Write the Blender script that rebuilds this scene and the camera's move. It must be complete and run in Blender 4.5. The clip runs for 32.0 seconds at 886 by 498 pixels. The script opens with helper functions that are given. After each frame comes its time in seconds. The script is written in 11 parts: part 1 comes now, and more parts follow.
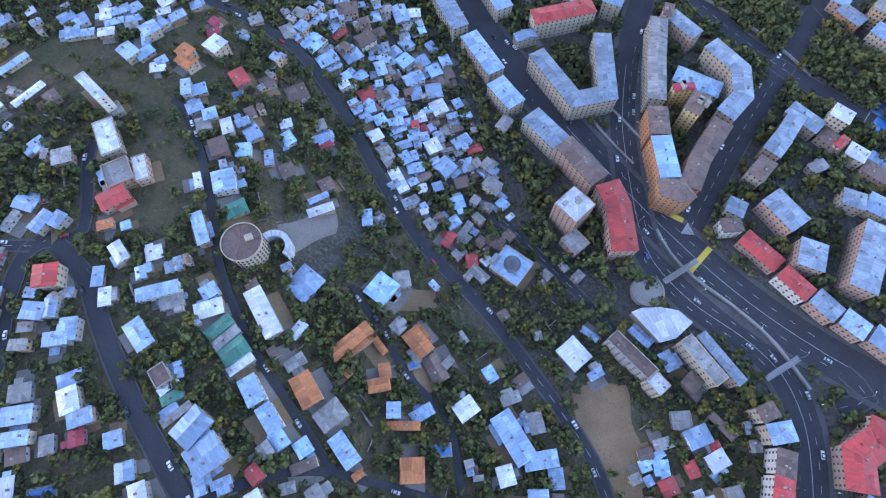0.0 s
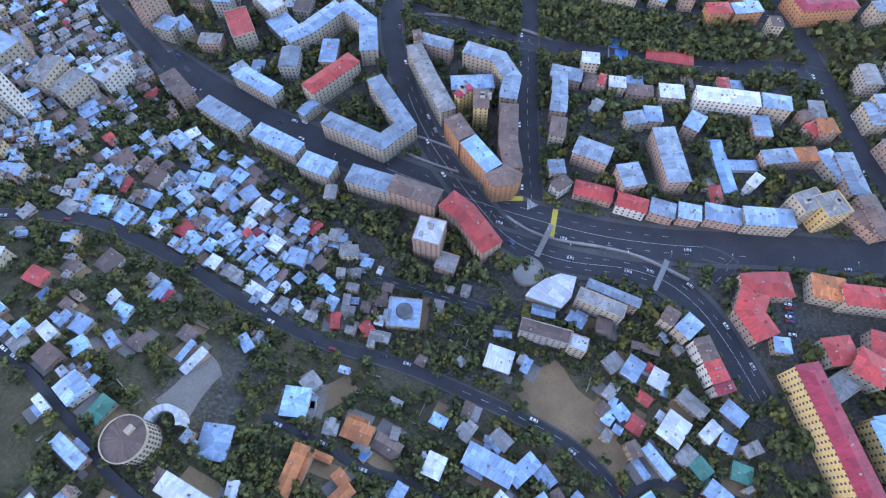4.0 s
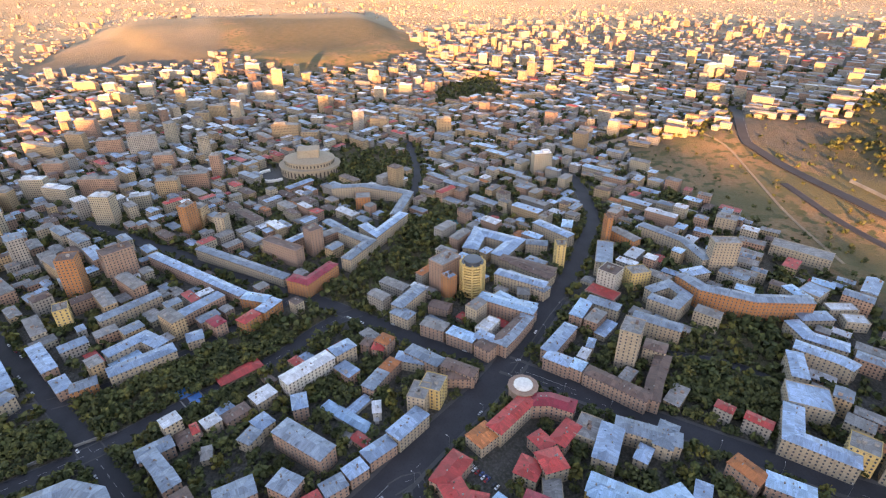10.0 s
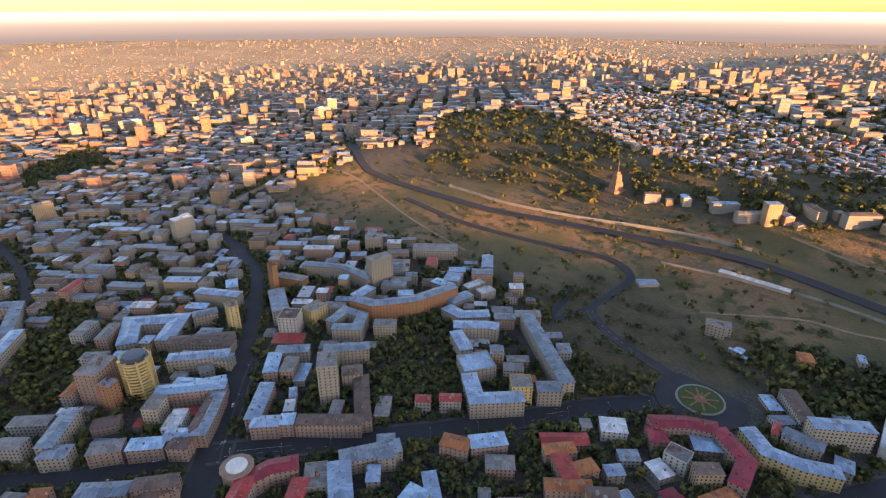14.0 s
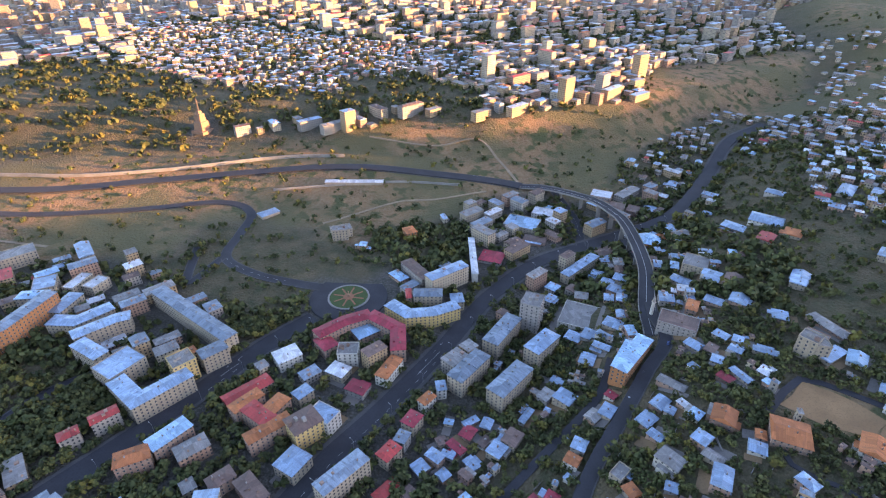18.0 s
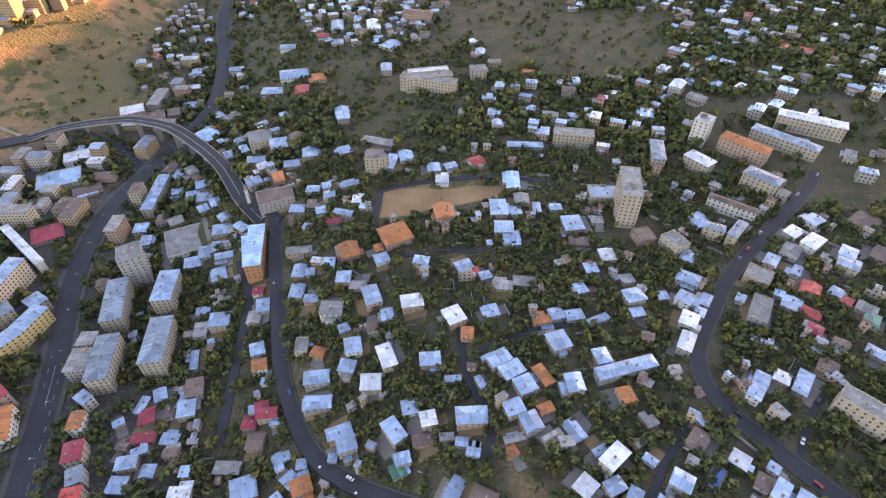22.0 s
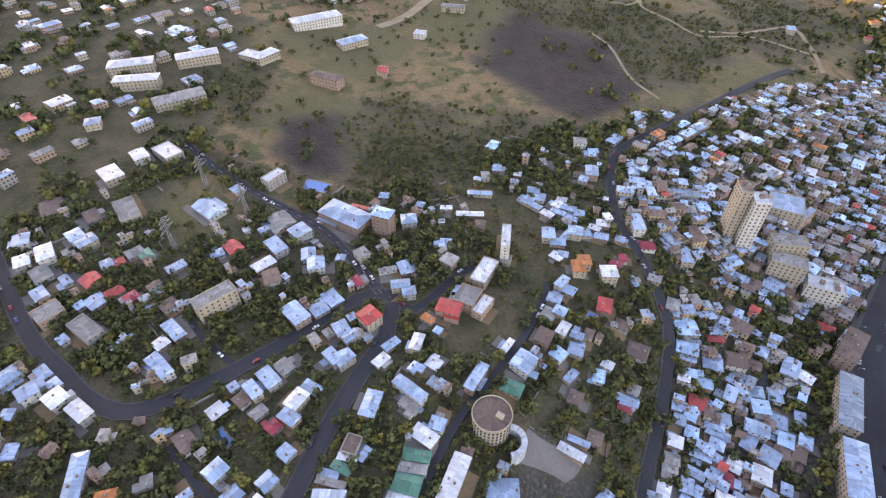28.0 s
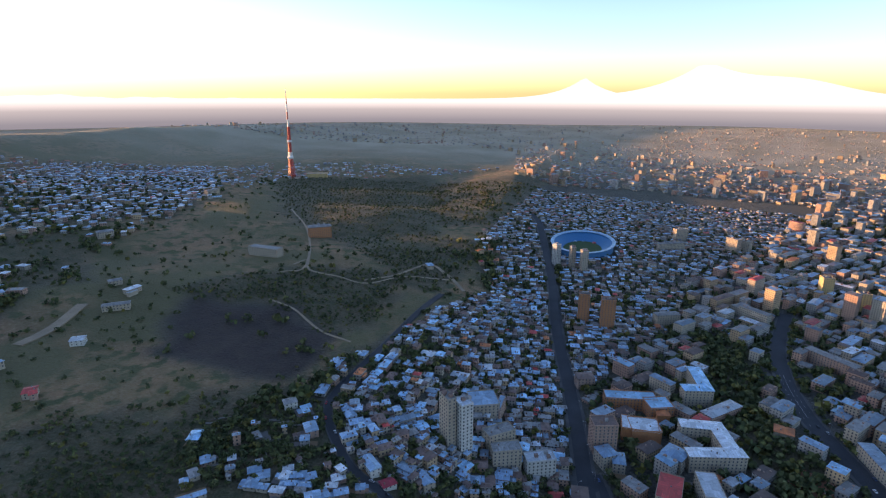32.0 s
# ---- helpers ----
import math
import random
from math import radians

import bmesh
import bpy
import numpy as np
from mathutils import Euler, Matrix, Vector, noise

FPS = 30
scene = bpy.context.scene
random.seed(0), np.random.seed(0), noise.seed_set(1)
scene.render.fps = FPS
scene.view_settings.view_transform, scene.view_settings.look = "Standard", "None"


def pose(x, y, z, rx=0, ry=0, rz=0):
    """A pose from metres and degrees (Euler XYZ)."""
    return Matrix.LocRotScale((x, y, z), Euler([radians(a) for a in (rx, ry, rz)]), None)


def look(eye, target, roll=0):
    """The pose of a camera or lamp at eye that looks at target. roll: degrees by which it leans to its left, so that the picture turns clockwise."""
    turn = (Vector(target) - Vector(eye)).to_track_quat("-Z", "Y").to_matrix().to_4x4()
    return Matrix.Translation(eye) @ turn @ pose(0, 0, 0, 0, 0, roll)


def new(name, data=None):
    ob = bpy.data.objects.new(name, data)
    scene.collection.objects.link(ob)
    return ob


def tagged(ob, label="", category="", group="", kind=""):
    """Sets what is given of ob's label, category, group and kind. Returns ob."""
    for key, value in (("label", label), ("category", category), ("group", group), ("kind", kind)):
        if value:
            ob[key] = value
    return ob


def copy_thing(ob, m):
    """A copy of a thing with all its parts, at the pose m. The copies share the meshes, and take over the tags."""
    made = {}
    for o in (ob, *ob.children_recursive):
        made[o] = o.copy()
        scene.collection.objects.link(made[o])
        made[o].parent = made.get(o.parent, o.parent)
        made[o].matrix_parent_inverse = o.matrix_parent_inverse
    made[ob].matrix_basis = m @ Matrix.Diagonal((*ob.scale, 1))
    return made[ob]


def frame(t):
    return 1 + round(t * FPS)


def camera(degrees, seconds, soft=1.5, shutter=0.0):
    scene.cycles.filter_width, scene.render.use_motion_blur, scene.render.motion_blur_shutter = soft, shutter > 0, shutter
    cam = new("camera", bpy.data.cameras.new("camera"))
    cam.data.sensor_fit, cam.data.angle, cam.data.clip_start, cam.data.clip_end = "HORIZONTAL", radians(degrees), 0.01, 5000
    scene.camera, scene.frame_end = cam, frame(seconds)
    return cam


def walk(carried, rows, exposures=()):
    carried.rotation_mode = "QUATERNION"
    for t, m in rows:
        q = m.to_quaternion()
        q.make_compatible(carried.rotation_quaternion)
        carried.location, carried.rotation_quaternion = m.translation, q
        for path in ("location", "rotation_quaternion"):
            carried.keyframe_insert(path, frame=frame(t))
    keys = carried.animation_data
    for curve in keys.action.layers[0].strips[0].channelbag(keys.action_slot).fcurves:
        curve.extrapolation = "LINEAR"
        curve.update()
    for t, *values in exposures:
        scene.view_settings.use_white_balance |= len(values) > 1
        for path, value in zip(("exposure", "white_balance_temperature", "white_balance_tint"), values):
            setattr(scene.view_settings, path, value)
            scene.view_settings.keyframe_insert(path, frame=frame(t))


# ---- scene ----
cam = camera(78.86, 32.0, soft=1.2)
H = 310
PATH = [
    (0, -0.00, -67.95, -0.10), (0.5, -3.02, -69.18, -0.01), (1, -6.35, -70.54, -0.02), (1.5, -9.61, -73.44, -0.09),
    (2, -13.48, -74.15, -0.05), (2.5, -17.45, -74.10, 0.09), (3, -21.71, -72.26, 0.10), (3.5, -26.44, -67.77, 0.02),
    (4, -31.32, -62.16, -0.09), (4.5, -36.07, -56.99, -0.14), (5, -40.54, -52.36, -0.19), (5.5, -45.22, -48.09, -0.13),
    (6, -50.62, -43.54, -0.14), (6.5, -55.48, -39.27, -0.14), (7, -60.44, -35.67, -0.13), (7.5, -64.49, -35.68, -0.24),
    (8, -68.66, -35.63, -0.30), (8.5, -72.65, -34.66, -0.26), (9, -77.06, -33.44, -0.28), (9.5, -81.39, -31.60, -0.30),
    (10, -86.09, -29.31, -0.24), (10.5, -90.65, -27.17, -0.16), (11, -95.42, -24.84, -0.04), (11.5, -99.61, -24.19, -0.05),
    (12, -104.17, -24.21, 0.02), (12.5, -108.83, -24.23, -0.00), (13, -114.15, -24.23, 0.02), (13.5, -118.90, -24.24, 0.03),
    (14, -124.45, -24.35, 0.02), (14.5, -129.84, -24.86, -0.05), (15, -135.88, -27.37, -0.13), (15.5, -141.52, -31.00, -0.20),
    (16, -147.09, -31.46, -0.24), (16.5, -152.27, -31.49, -0.22), (17, -157.28, -31.33, -0.17), (17.5, -162.31, -31.22, -0.11),
    (18, -167.62, -31.23, -0.06), (18.5, -172.55, -31.22, 0.01), (19, -177.68, -31.18, -0.05), (19.5, -182.67, -31.17, -0.01),
    (20, -189.06, -31.81, -0.02), (20.5, -195.62, -34.18, -0.03), (21, -203.13, -37.08, -0.08), (21.5, -210.20, -39.79, -0.03),
    (22, -217.92, -42.73, -0.14), (22.5, -225.21, -45.42, -0.18), (23, -233.22, -48.33, -0.25), (23.5, -240.30, -51.04, -0.24),
    (24, -247.39, -53.96, -0.36), (24.5, -253.94, -56.71, -0.57), (25, -261.09, -58.96, -0.63), (25.5, -268.69, -59.79, -0.54),
    (26, -276.47, -58.86, -0.37), (26.5, -284.13, -55.83, -0.24), (27, -292.15, -51.51, -0.13), (27.5, -299.14, -47.43, -0.07),
    (28, -306.21, -43.03, -0.08), (28.5, -312.01, -38.98, -0.03), (29, -317.57, -34.58, -0.04), (29.5, -322.07, -30.55, -0.03),
    (30, -326.66, -26.22, -0.04), (30.5, -330.51, -22.17, -0.03), (31, -333.92, -17.85, 0.06), (31.5, -336.91, -16.12, 0.12),
    (32, -340.36, -16.08, 0.19),
]
walk(cam, [(t, pose(0, 0, H, 90 + pitch, 0, yaw) @ pose(0, 0, 0, 0, 0, lean)) for t, yaw, pitch, lean in PATH],
     exposures=[(0, 3.78, 7200, 35), (4.5, 3.85, 7600, 34), (6, 3.8, 8400, 32), (9, 3.45, 9600, 33), (11, 3.02, 9600, 33), (13, 2.55, 9200, 33), (15.5, 2.66, 8000, 33), (17.5, 3.28, 7700, 33), (19, 3.45, 8000, 34), (22, 3.74, 10400, 39), (24, 3.74, 10500, 41), (27, 3.84, 11000, 42), (29, 3.64, 10400, 39), (30, 3.25, 8600, 34), (31, 2.68, 7100, 28), (32, 2.15, 6500, 25)])

# ---------------------------------------------------------------- light
world = bpy.data.worlds.new("sky")
scene.world = world
world.use_nodes = True
SUN_AZ, SUN_EL = -92.0, 4.8
sky = world.node_tree.nodes.new("ShaderNodeTexSky")
sky.sky_type, sky.sun_disc = "NISHITA", False
sky.sun_elevation, sky.sun_rotation = radians(SUN_EL), radians(SUN_AZ)
sky.altitude, sky.air_density, sky.dust_density, sky.ozone_density = 1300, 1.0, 1.2, 2.0
back = world.node_tree.nodes["Background"]
back.inputs["Strength"].default_value = 0.12
world.node_tree.links.new(sky.outputs["Color"], back.inputs["Color"])
sun_data = bpy.data.lights.new("sun", "SUN")
sun_data.energy, sun_data.angle, sun_data.color = 2.5, radians(0.6), (1.0, 0.60, 0.26)
sun = new("sun", sun_data)
sun.matrix_world = look((math.sin(radians(SUN_AZ)) * math.cos(radians(SUN_EL)) * 1000, math.cos(radians(SUN_AZ)) * math.cos(radians(SUN_EL)) * 1000,
                         math.sin(radians(SUN_EL)) * 1000), (0, 0, 0))


# ---------------------------------------------------------------- materials
def shader(name, color, rough=0.8, metal=0.0):
    m = bpy.data.materials.new(name)
    m.use_nodes = True
    b = m.node_tree.nodes["Principled BSDF"]
    b.inputs["Base Color"].default_value = (*color, 1)
    b.inputs["Roughness"].default_value, b.inputs["Metallic"].default_value = rough, metal
    return m, m.node_tree, b


def mix_rgb(nt, fac, a, b, mode="MIX"):
    n = nt.nodes.new("ShaderNodeMix")
    n.data_type, n.blend_type = "RGBA", mode
    for sock, v in ((n.inputs[0], fac), (n.inputs[6], a), (n.inputs[7], b)):
        if hasattr(v, "links"):
            nt.links.new(v, sock)
        elif isinstance(v, (int, float)):
            sock.default_value = v
        else:
            sock.default_value = (*v, 1)
    return n.outputs[2]


def noise_fac(nt, scale, low, high, detail=4.0, stretch=None):
    """A noise at a size of 1 / scale metres in world space, as a factor between 0 and 1."""
    geo, n, r = nt.nodes.new("ShaderNodeNewGeometry"), nt.nodes.new("ShaderNodeTexNoise"), nt.nodes.new("ShaderNodeMapRange")
    n.inputs["Scale"].default_value, n.inputs["Detail"].default_value = scale, detail
    src = geo.outputs["Position"]
    if stretch:
        v = nt.nodes.new("ShaderNodeVectorMath")
        v.operation = "MULTIPLY"
        v.inputs[1].default_value = stretch
        nt.links.new(src, v.inputs[0])
        src = v.outputs[0]
    nt.links.new(src, n.inputs["Vector"])
    r.inputs[1].default_value, r.inputs[2].default_value = low, high
    nt.links.new(n.outputs["Fac"], r.inputs[0])
    return r.outputs[0]


def shade(nt, color, amount):
    """Multiply a colour by 1 +- amount, from piece to piece and from object to object."""
    info, geo = nt.nodes.new("ShaderNodeObjectInfo"), nt.nodes.new("ShaderNodeNewGeometry")
    add, r = nt.nodes.new("ShaderNodeMath"), nt.nodes.new("ShaderNodeMapRange")
    nt.links.new(info.outputs["Random"], add.inputs[0])
    nt.links.new(geo.outputs["Random Per Island"], add.inputs[1])
    r.inputs[2].default_value, r.inputs[3].default_value, r.inputs[4].default_value = 2.0, 1 - amount, 1 + amount
    nt.links.new(add.outputs[0], r.inputs[0])
    hsv = nt.nodes.new("ShaderNodeHueSaturation")
    nt.links.new(r.outputs[0], hsv.inputs["Value"])
    if hasattr(color, "links"):
        nt.links.new(color, hsv.inputs["Color"])
    else:
        hsv.inputs["Color"].default_value = (*color, 1)
    return hsv.outputs[0]


def bump(nt, b, height, strength, dist=0.1):
    n = nt.nodes.new("ShaderNodeBump")
    n.inputs["Strength"].default_value, n.inputs["Distance"].default_value = strength, dist
    nt.links.new(height, n.inputs["Height"])
    nt.links.new(n.outputs[0], b.inputs["Normal"])


def sheets(nt, length, width, low, high, seam):
    """Tones of laid sheets: their length runs down the slope, their width along the eaves, in metres."""
    uv, sep, com, br = (nt.nodes.new("ShaderNode" + k) for k in ("UVMap", "SeparateXYZ", "CombineXYZ", "TexBrick"))
    nt.links.new(uv.outputs[0], sep.inputs[0])
    nt.links.new(sep.outputs[1], com.inputs[0])
    nt.links.new(sep.outputs[0], com.inputs[1])
    nt.links.new(com.outputs[0], br.inputs["Vector"])
    for key, value in (("Scale", 1.0), ("Mortar Size", seam), ("Mortar Smooth", 0.3), ("Bias", 0.0), ("Brick Width", length), ("Row Height", width)):
        br.inputs[key].default_value = value
    br.offset, br.inputs["Color1"].default_value, br.inputs["Color2"].default_value = 0.37, (low,) * 3 + (1,), (high,) * 3 + (1,)
    br.inputs["Mortar"].default_value = (low * 0.72,) * 3 + (1,)
    return br.outputs["Color"]


def slope_noise(nt, scale, low, high, along=0.22):
    """Streaks that run down a roof."""
    uv, v, n, r = nt.nodes.new("ShaderNodeUVMap"), nt.nodes.new("ShaderNodeVectorMath"), nt.nodes.new("ShaderNodeTexNoise"), nt.nodes.new("ShaderNodeMapRange")
    v.operation, v.inputs[1].default_value = "MULTIPLY", (1.0, along, 1.0)
    nt.links.new(uv.outputs[0], v.inputs[0])
    nt.links.new(v.outputs[0], n.inputs["Vector"])
    n.inputs["Scale"].default_value, n.inputs["Detail"].default_value = scale, 4.0
    r.inputs[1].default_value, r.inputs[2].default_value = low, high
    nt.links.new(n.outputs["Fac"], r.inputs[0])
    return r.outputs[0]


def roof_mat(name, color, stain, rough, metal, rust=(0.17, 0.115, 0.085)):
    m, nt, b = shader(name, color, rough, metal)
    c = shade(nt, color, 0.38)
    c = mix_rgb(nt, 1.0, c, sheets(nt, 4.6, 1.15, 0.86, 1.1, 0.035), "MULTIPLY")
    c = mix_rgb(nt, 1.0, c, sheets(nt, 9.5, 5.2, 0.74, 1.22, 0.0), "MULTIPLY")
    c = mix_rgb(nt, slope_noise(nt, 0.5, 0.5, 0.78), c, stain)
    c = mix_rgb(nt, slope_noise(nt, 1.1, 0.62, 0.8, 0.35), c, rust)
    nt.links.new(c, b.inputs["Base Color"])
    bump(nt, b, sheets(nt, 4.6, 1.15, 0.9, 1.0, 0.06), 0.35, 0.05)
    return m


def wall_mat(name, color, stain):
    m, nt, b = shader(name, color, 0.9)
    c = shade(nt, color, 0.2)
    c = mix_rgb(nt, noise_fac(nt, 0.35, 0.45, 0.8), c, stain)
    c = mix_rgb(nt, noise_fac(nt, 2.0, 0.3, 0.75, 3, (1, 1, 0.3)), c, (0.72, 0.7, 0.68), "MULTIPLY")
    nt.links.new(c, b.inputs["Base Color"])
    return m


def facade_mat(name, color, stain, glass=(0.03, 0.035, 0.045)):
    """A masonry front far off, with rows of panes 3.2 m high and 3 m apart."""
    m, nt, b = shader(name, color, 0.85)
    geo, cross, dot = nt.nodes.new("ShaderNodeNewGeometry"), nt.nodes.new("ShaderNodeVectorMath"), nt.nodes.new("ShaderNodeVectorMath")
    cross.operation, dot.operation = "CROSS_PRODUCT", "DOT_PRODUCT"
    cross.inputs[1].default_value = (0, 0, 1)
    nt.links.new(geo.outputs["Normal"], cross.inputs[0])
    nt.links.new(cross.outputs[0], dot.inputs[0])
    nt.links.new(geo.outputs["Position"], dot.inputs[1])
    sep = nt.nodes.new("ShaderNodeSeparateXYZ")
    nt.links.new(geo.outputs["Position"], sep.inputs[0])

    def op(kind, a, v, w=None):
        n = nt.nodes.new("ShaderNodeMath")
        n.operation = kind
        for s, q in ((n.inputs[0], a), (n.inputs[1], v)):
            if hasattr(q, "links"):
                nt.links.new(q, s)
            else:
                s.default_value = q
        return n.outputs[0]

    fx = op("FRACT", op("DIVIDE", dot.outputs["Value"], 3.0), 0)
    fz = op("FRACT", op("DIVIDE", sep.outputs["Z"], 3.2), 0)
    inside = op("MULTIPLY", op("LESS_THAN", op("ABSOLUTE", op("SUBTRACT", fx, 0.5), 0), 0.21), op("LESS_THAN", op("ABSOLUTE", op("SUBTRACT", fz, 0.5), 0), 0.25))
    c = shade(nt, color, 0.25)
    c = mix_rgb(nt, noise_fac(nt, 0.1, 0.4, 0.75), c, stain)
    c = mix_rgb(nt, inside, c, glass)
    nt.links.new(c, b.inputs["Base Color"])
    return m


ROOF = {
    "zinc": roof_mat("zinc_sheet", (0.245, 0.375, 0.53), (0.18, 0.225, 0.285), 0.42, 0.3),
    "steel": roof_mat("dull_steel_sheet", (0.19, 0.255, 0.325), (0.135, 0.16, 0.19), 0.5, 0.2),
    "white": roof_mat("white_sheet", (0.54, 0.58, 0.64), (0.38, 0.40, 0.43), 0.45, 0.1),
    "blue": roof_mat("blue_sheet", (0.27, 0.48, 0.68), (0.20, 0.33, 0.46), 0.40, 0.2),
    "grey": roof_mat("grey_slate_sheet", (0.25, 0.245, 0.245), (0.155, 0.14, 0.13), 0.75, 0.0),
    "brown": roof_mat("brown_sheet", (0.16, 0.10, 0.085), (0.10, 0.075, 0.07), 0.7, 0.0),
    "red": roof_mat("red_sheet", (0.50, 0.055, 0.05), (0.33, 0.06, 0.05), 0.55, 0.0),
    "crimson": roof_mat("crimson_sheet", (0.33, 0.03, 0.05), (0.22, 0.03, 0.04), 0.55, 0.0),
    "orange": roof_mat("orange_tile", (0.48, 0.155, 0.06), (0.32, 0.11, 0.055), 0.8, 0.0),
    "green": roof_mat("green_sheet", (0.03, 0.20, 0.15), (0.03, 0.14, 0.11), 0.5, 0.0),
}
ROOF_SET = set(ROOF.values())
WALL = {
    "tuff": wall_mat("pink_tuff", (0.42, 0.27, 0.21), (0.30, 0.19, 0.15)),
    "orange": wall_mat("orange_tuff", (0.50, 0.21, 0.09), (0.36, 0.16, 0.08)),
    "cream": wall_mat("cream_stone", (0.42, 0.35, 0.27), (0.31, 0.25, 0.20)),
    "yellow": wall_mat("yellow_render", (0.66, 0.47, 0.20), (0.50, 0.35, 0.17)),
    "grey": wall_mat("grey_stone", (0.34, 0.32, 0.31), (0.24, 0.22, 0.21)),
    "white": wall_mat("white_render", (0.58, 0.56, 0.52), (0.42, 0.40, 0.37)),
    "brown": wall_mat("brown_tuff", (0.25, 0.16, 0.13), (0.18, 0.12, 0.10)),
}
FACADE = [facade_mat("facade_pink", (0.40, 0.24, 0.175), (0.31, 0.19, 0.14)), facade_mat("facade_cream", (0.42, 0.35, 0.27), (0.34, 0.28, 0.21)),
          facade_mat("facade_grey", (0.33, 0.30, 0.27), (0.25, 0.22, 0.20)), facade_mat("facade_ochre", (0.43, 0.30, 0.18), (0.34, 0.23, 0.15))]
GLASS, _nt, _b = shader("window_glass", (0.07, 0.08, 0.095), 0.2)
FRAME = wall_mat("window_surround", (0.36, 0.32, 0.28), (0.28, 0.25, 0.22))


def asphalt_mat(name, color):
    m, nt, b = shader(name, color, 0.85)
    c = mix_rgb(nt, noise_fac(nt, 0.06, 0.35, 0.7, 5), color, tuple(v * 1.45 for v in color))
    c = mix_rgb(nt, noise_fac(nt, 0.9, 0.5, 0.85, 3), c, tuple(v * 0.7 for v in color))
    nt.links.new(c, b.inputs["Base Color"])
    return m


ASPHALT = asphalt_mat("asphalt", (0.028, 0.0285, 0.035))
PAVING = asphalt_mat("paving", (0.062, 0.06, 0.06))
CONCRETE = asphalt_mat("concrete", (0.20, 0.19, 0.18))
YARD = asphalt_mat("yard_paving", (0.15, 0.135, 0.125))
CLAY_SOIL = asphalt_mat("clay_soil", (0.24, 0.135, 0.065))
SOIL = asphalt_mat("yard_soil", (0.18, 0.112, 0.062))
DIRT = asphalt_mat("dirt_track", (0.24, 0.175, 0.115))
PAINT, _nt, _b = shader("road_paint", (0.45, 0.45, 0.44), 0.7)
YELLOW_PAINT, _nt, _b = shader("yellow_paint", (0.55, 0.38, 0.05), 0.7)


def leaf_mat(name, a, c2):
    m, nt, b = shader(name, a, 0.9)
    c = mix_rgb(nt, noise_fac(nt, 0.035, 0.35, 0.65), a, c2)
    c = mix_rgb(nt, noise_fac(nt, 0.11, 0.4, 0.62, 2), c, tuple(v * 0.5 for v in a))
    c = mix_rgb(nt, noise_fac(nt, 0.16, 0.56, 0.7, 2), c, tuple(v * 1.5 for v in c2))
    c = shade(nt, c, 0.32)
    nt.links.new(c, b.inputs["Base Color"])
    return m


LEAF = leaf_mat("leaf", (0.056, 0.076, 0.022), (0.092, 0.094, 0.030))
LEAF_YELLOW = leaf_mat("leaf_yellow", (0.15, 0.125, 0.024), (0.11, 0.11, 0.028))
BARK, _nt, _b = shader("bark", (0.07, 0.05, 0.035), 0.95)


def land_mat():
    m, nt, b = shader("land", (0.2, 0.15, 0.1), 1.0)
    att = nt.nodes.new("ShaderNodeAttribute")
    att.attribute_name = "cover"
    sep = nt.nodes.new("ShaderNodeSeparateColor")
    nt.links.new(att.outputs["Color"], sep.inputs[0])
    dry = mix_rgb(nt, noise_fac(nt, 0.02, 0.35, 0.7, 6), (0.27, 0.155, 0.078), (0.185, 0.112, 0.06))
    dry = mix_rgb(nt, noise_fac(nt, 0.25, 0.45, 0.8, 5), dry, (0.30, 0.205, 0.12))
    dry = mix_rgb(nt, noise_fac(nt, 0.055, 0.5, 0.6, 8), dry, (0.075, 0.082, 0.030))
    dry = mix_rgb(nt, noise_fac(nt, 0.0075, 0.44, 0.58, 8), dry, (0.125, 0.108, 0.050))
    green = mix_rgb(nt, noise_fac(nt, 0.05, 0.3, 0.7, 6), (0.045, 0.052, 0.019), (0.13, 0.095, 0.052))
    green = mix_rgb(nt, noise_fac(nt, 0.4, 0.55, 0.85, 4), green, (0.155, 0.115, 0.075))
    urban = mix_rgb(nt, noise_fac(nt, 0.08, 0.3, 0.7, 6), (0.085, 0.078, 0.07), (0.045, 0.045, 0.035))
    urban = mix_rgb(nt, noise_fac(nt, 0.5, 0.45, 0.8, 4), urban, (0.15, 0.135, 0.12))
    dark = mix_rgb(nt, noise_fac(nt, 0.06, 0.3, 0.7, 5), (0.034, 0.024, 0.023), (0.05, 0.036, 0.03))
    c = mix_rgb(nt, sep.outputs[0], urban, green)
    c = mix_rgb(nt, sep.outputs[1], c, dry)
    c = mix_rgb(nt, sep.outputs[2], c, dark)
    # Pale dry soil mixed in with distance, which also paints in the haze.
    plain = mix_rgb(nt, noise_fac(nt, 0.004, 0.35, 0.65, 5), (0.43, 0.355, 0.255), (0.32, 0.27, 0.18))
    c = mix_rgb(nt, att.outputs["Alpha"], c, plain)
    nt.links.new(c, b.inputs["Base Color"])
    bump(nt, b, noise_fac(nt, 0.35, 0.2, 0.8, 6), 1.0, 2.2)
    return m


LAND = land_mat()


# ---------------------------------------------------------------- builders
def ss(a, b, x):
    t = np.clip((np.asarray(x, float) - a) / (b - a), 0, 1)
    return t * t * (3 - 2 * t)


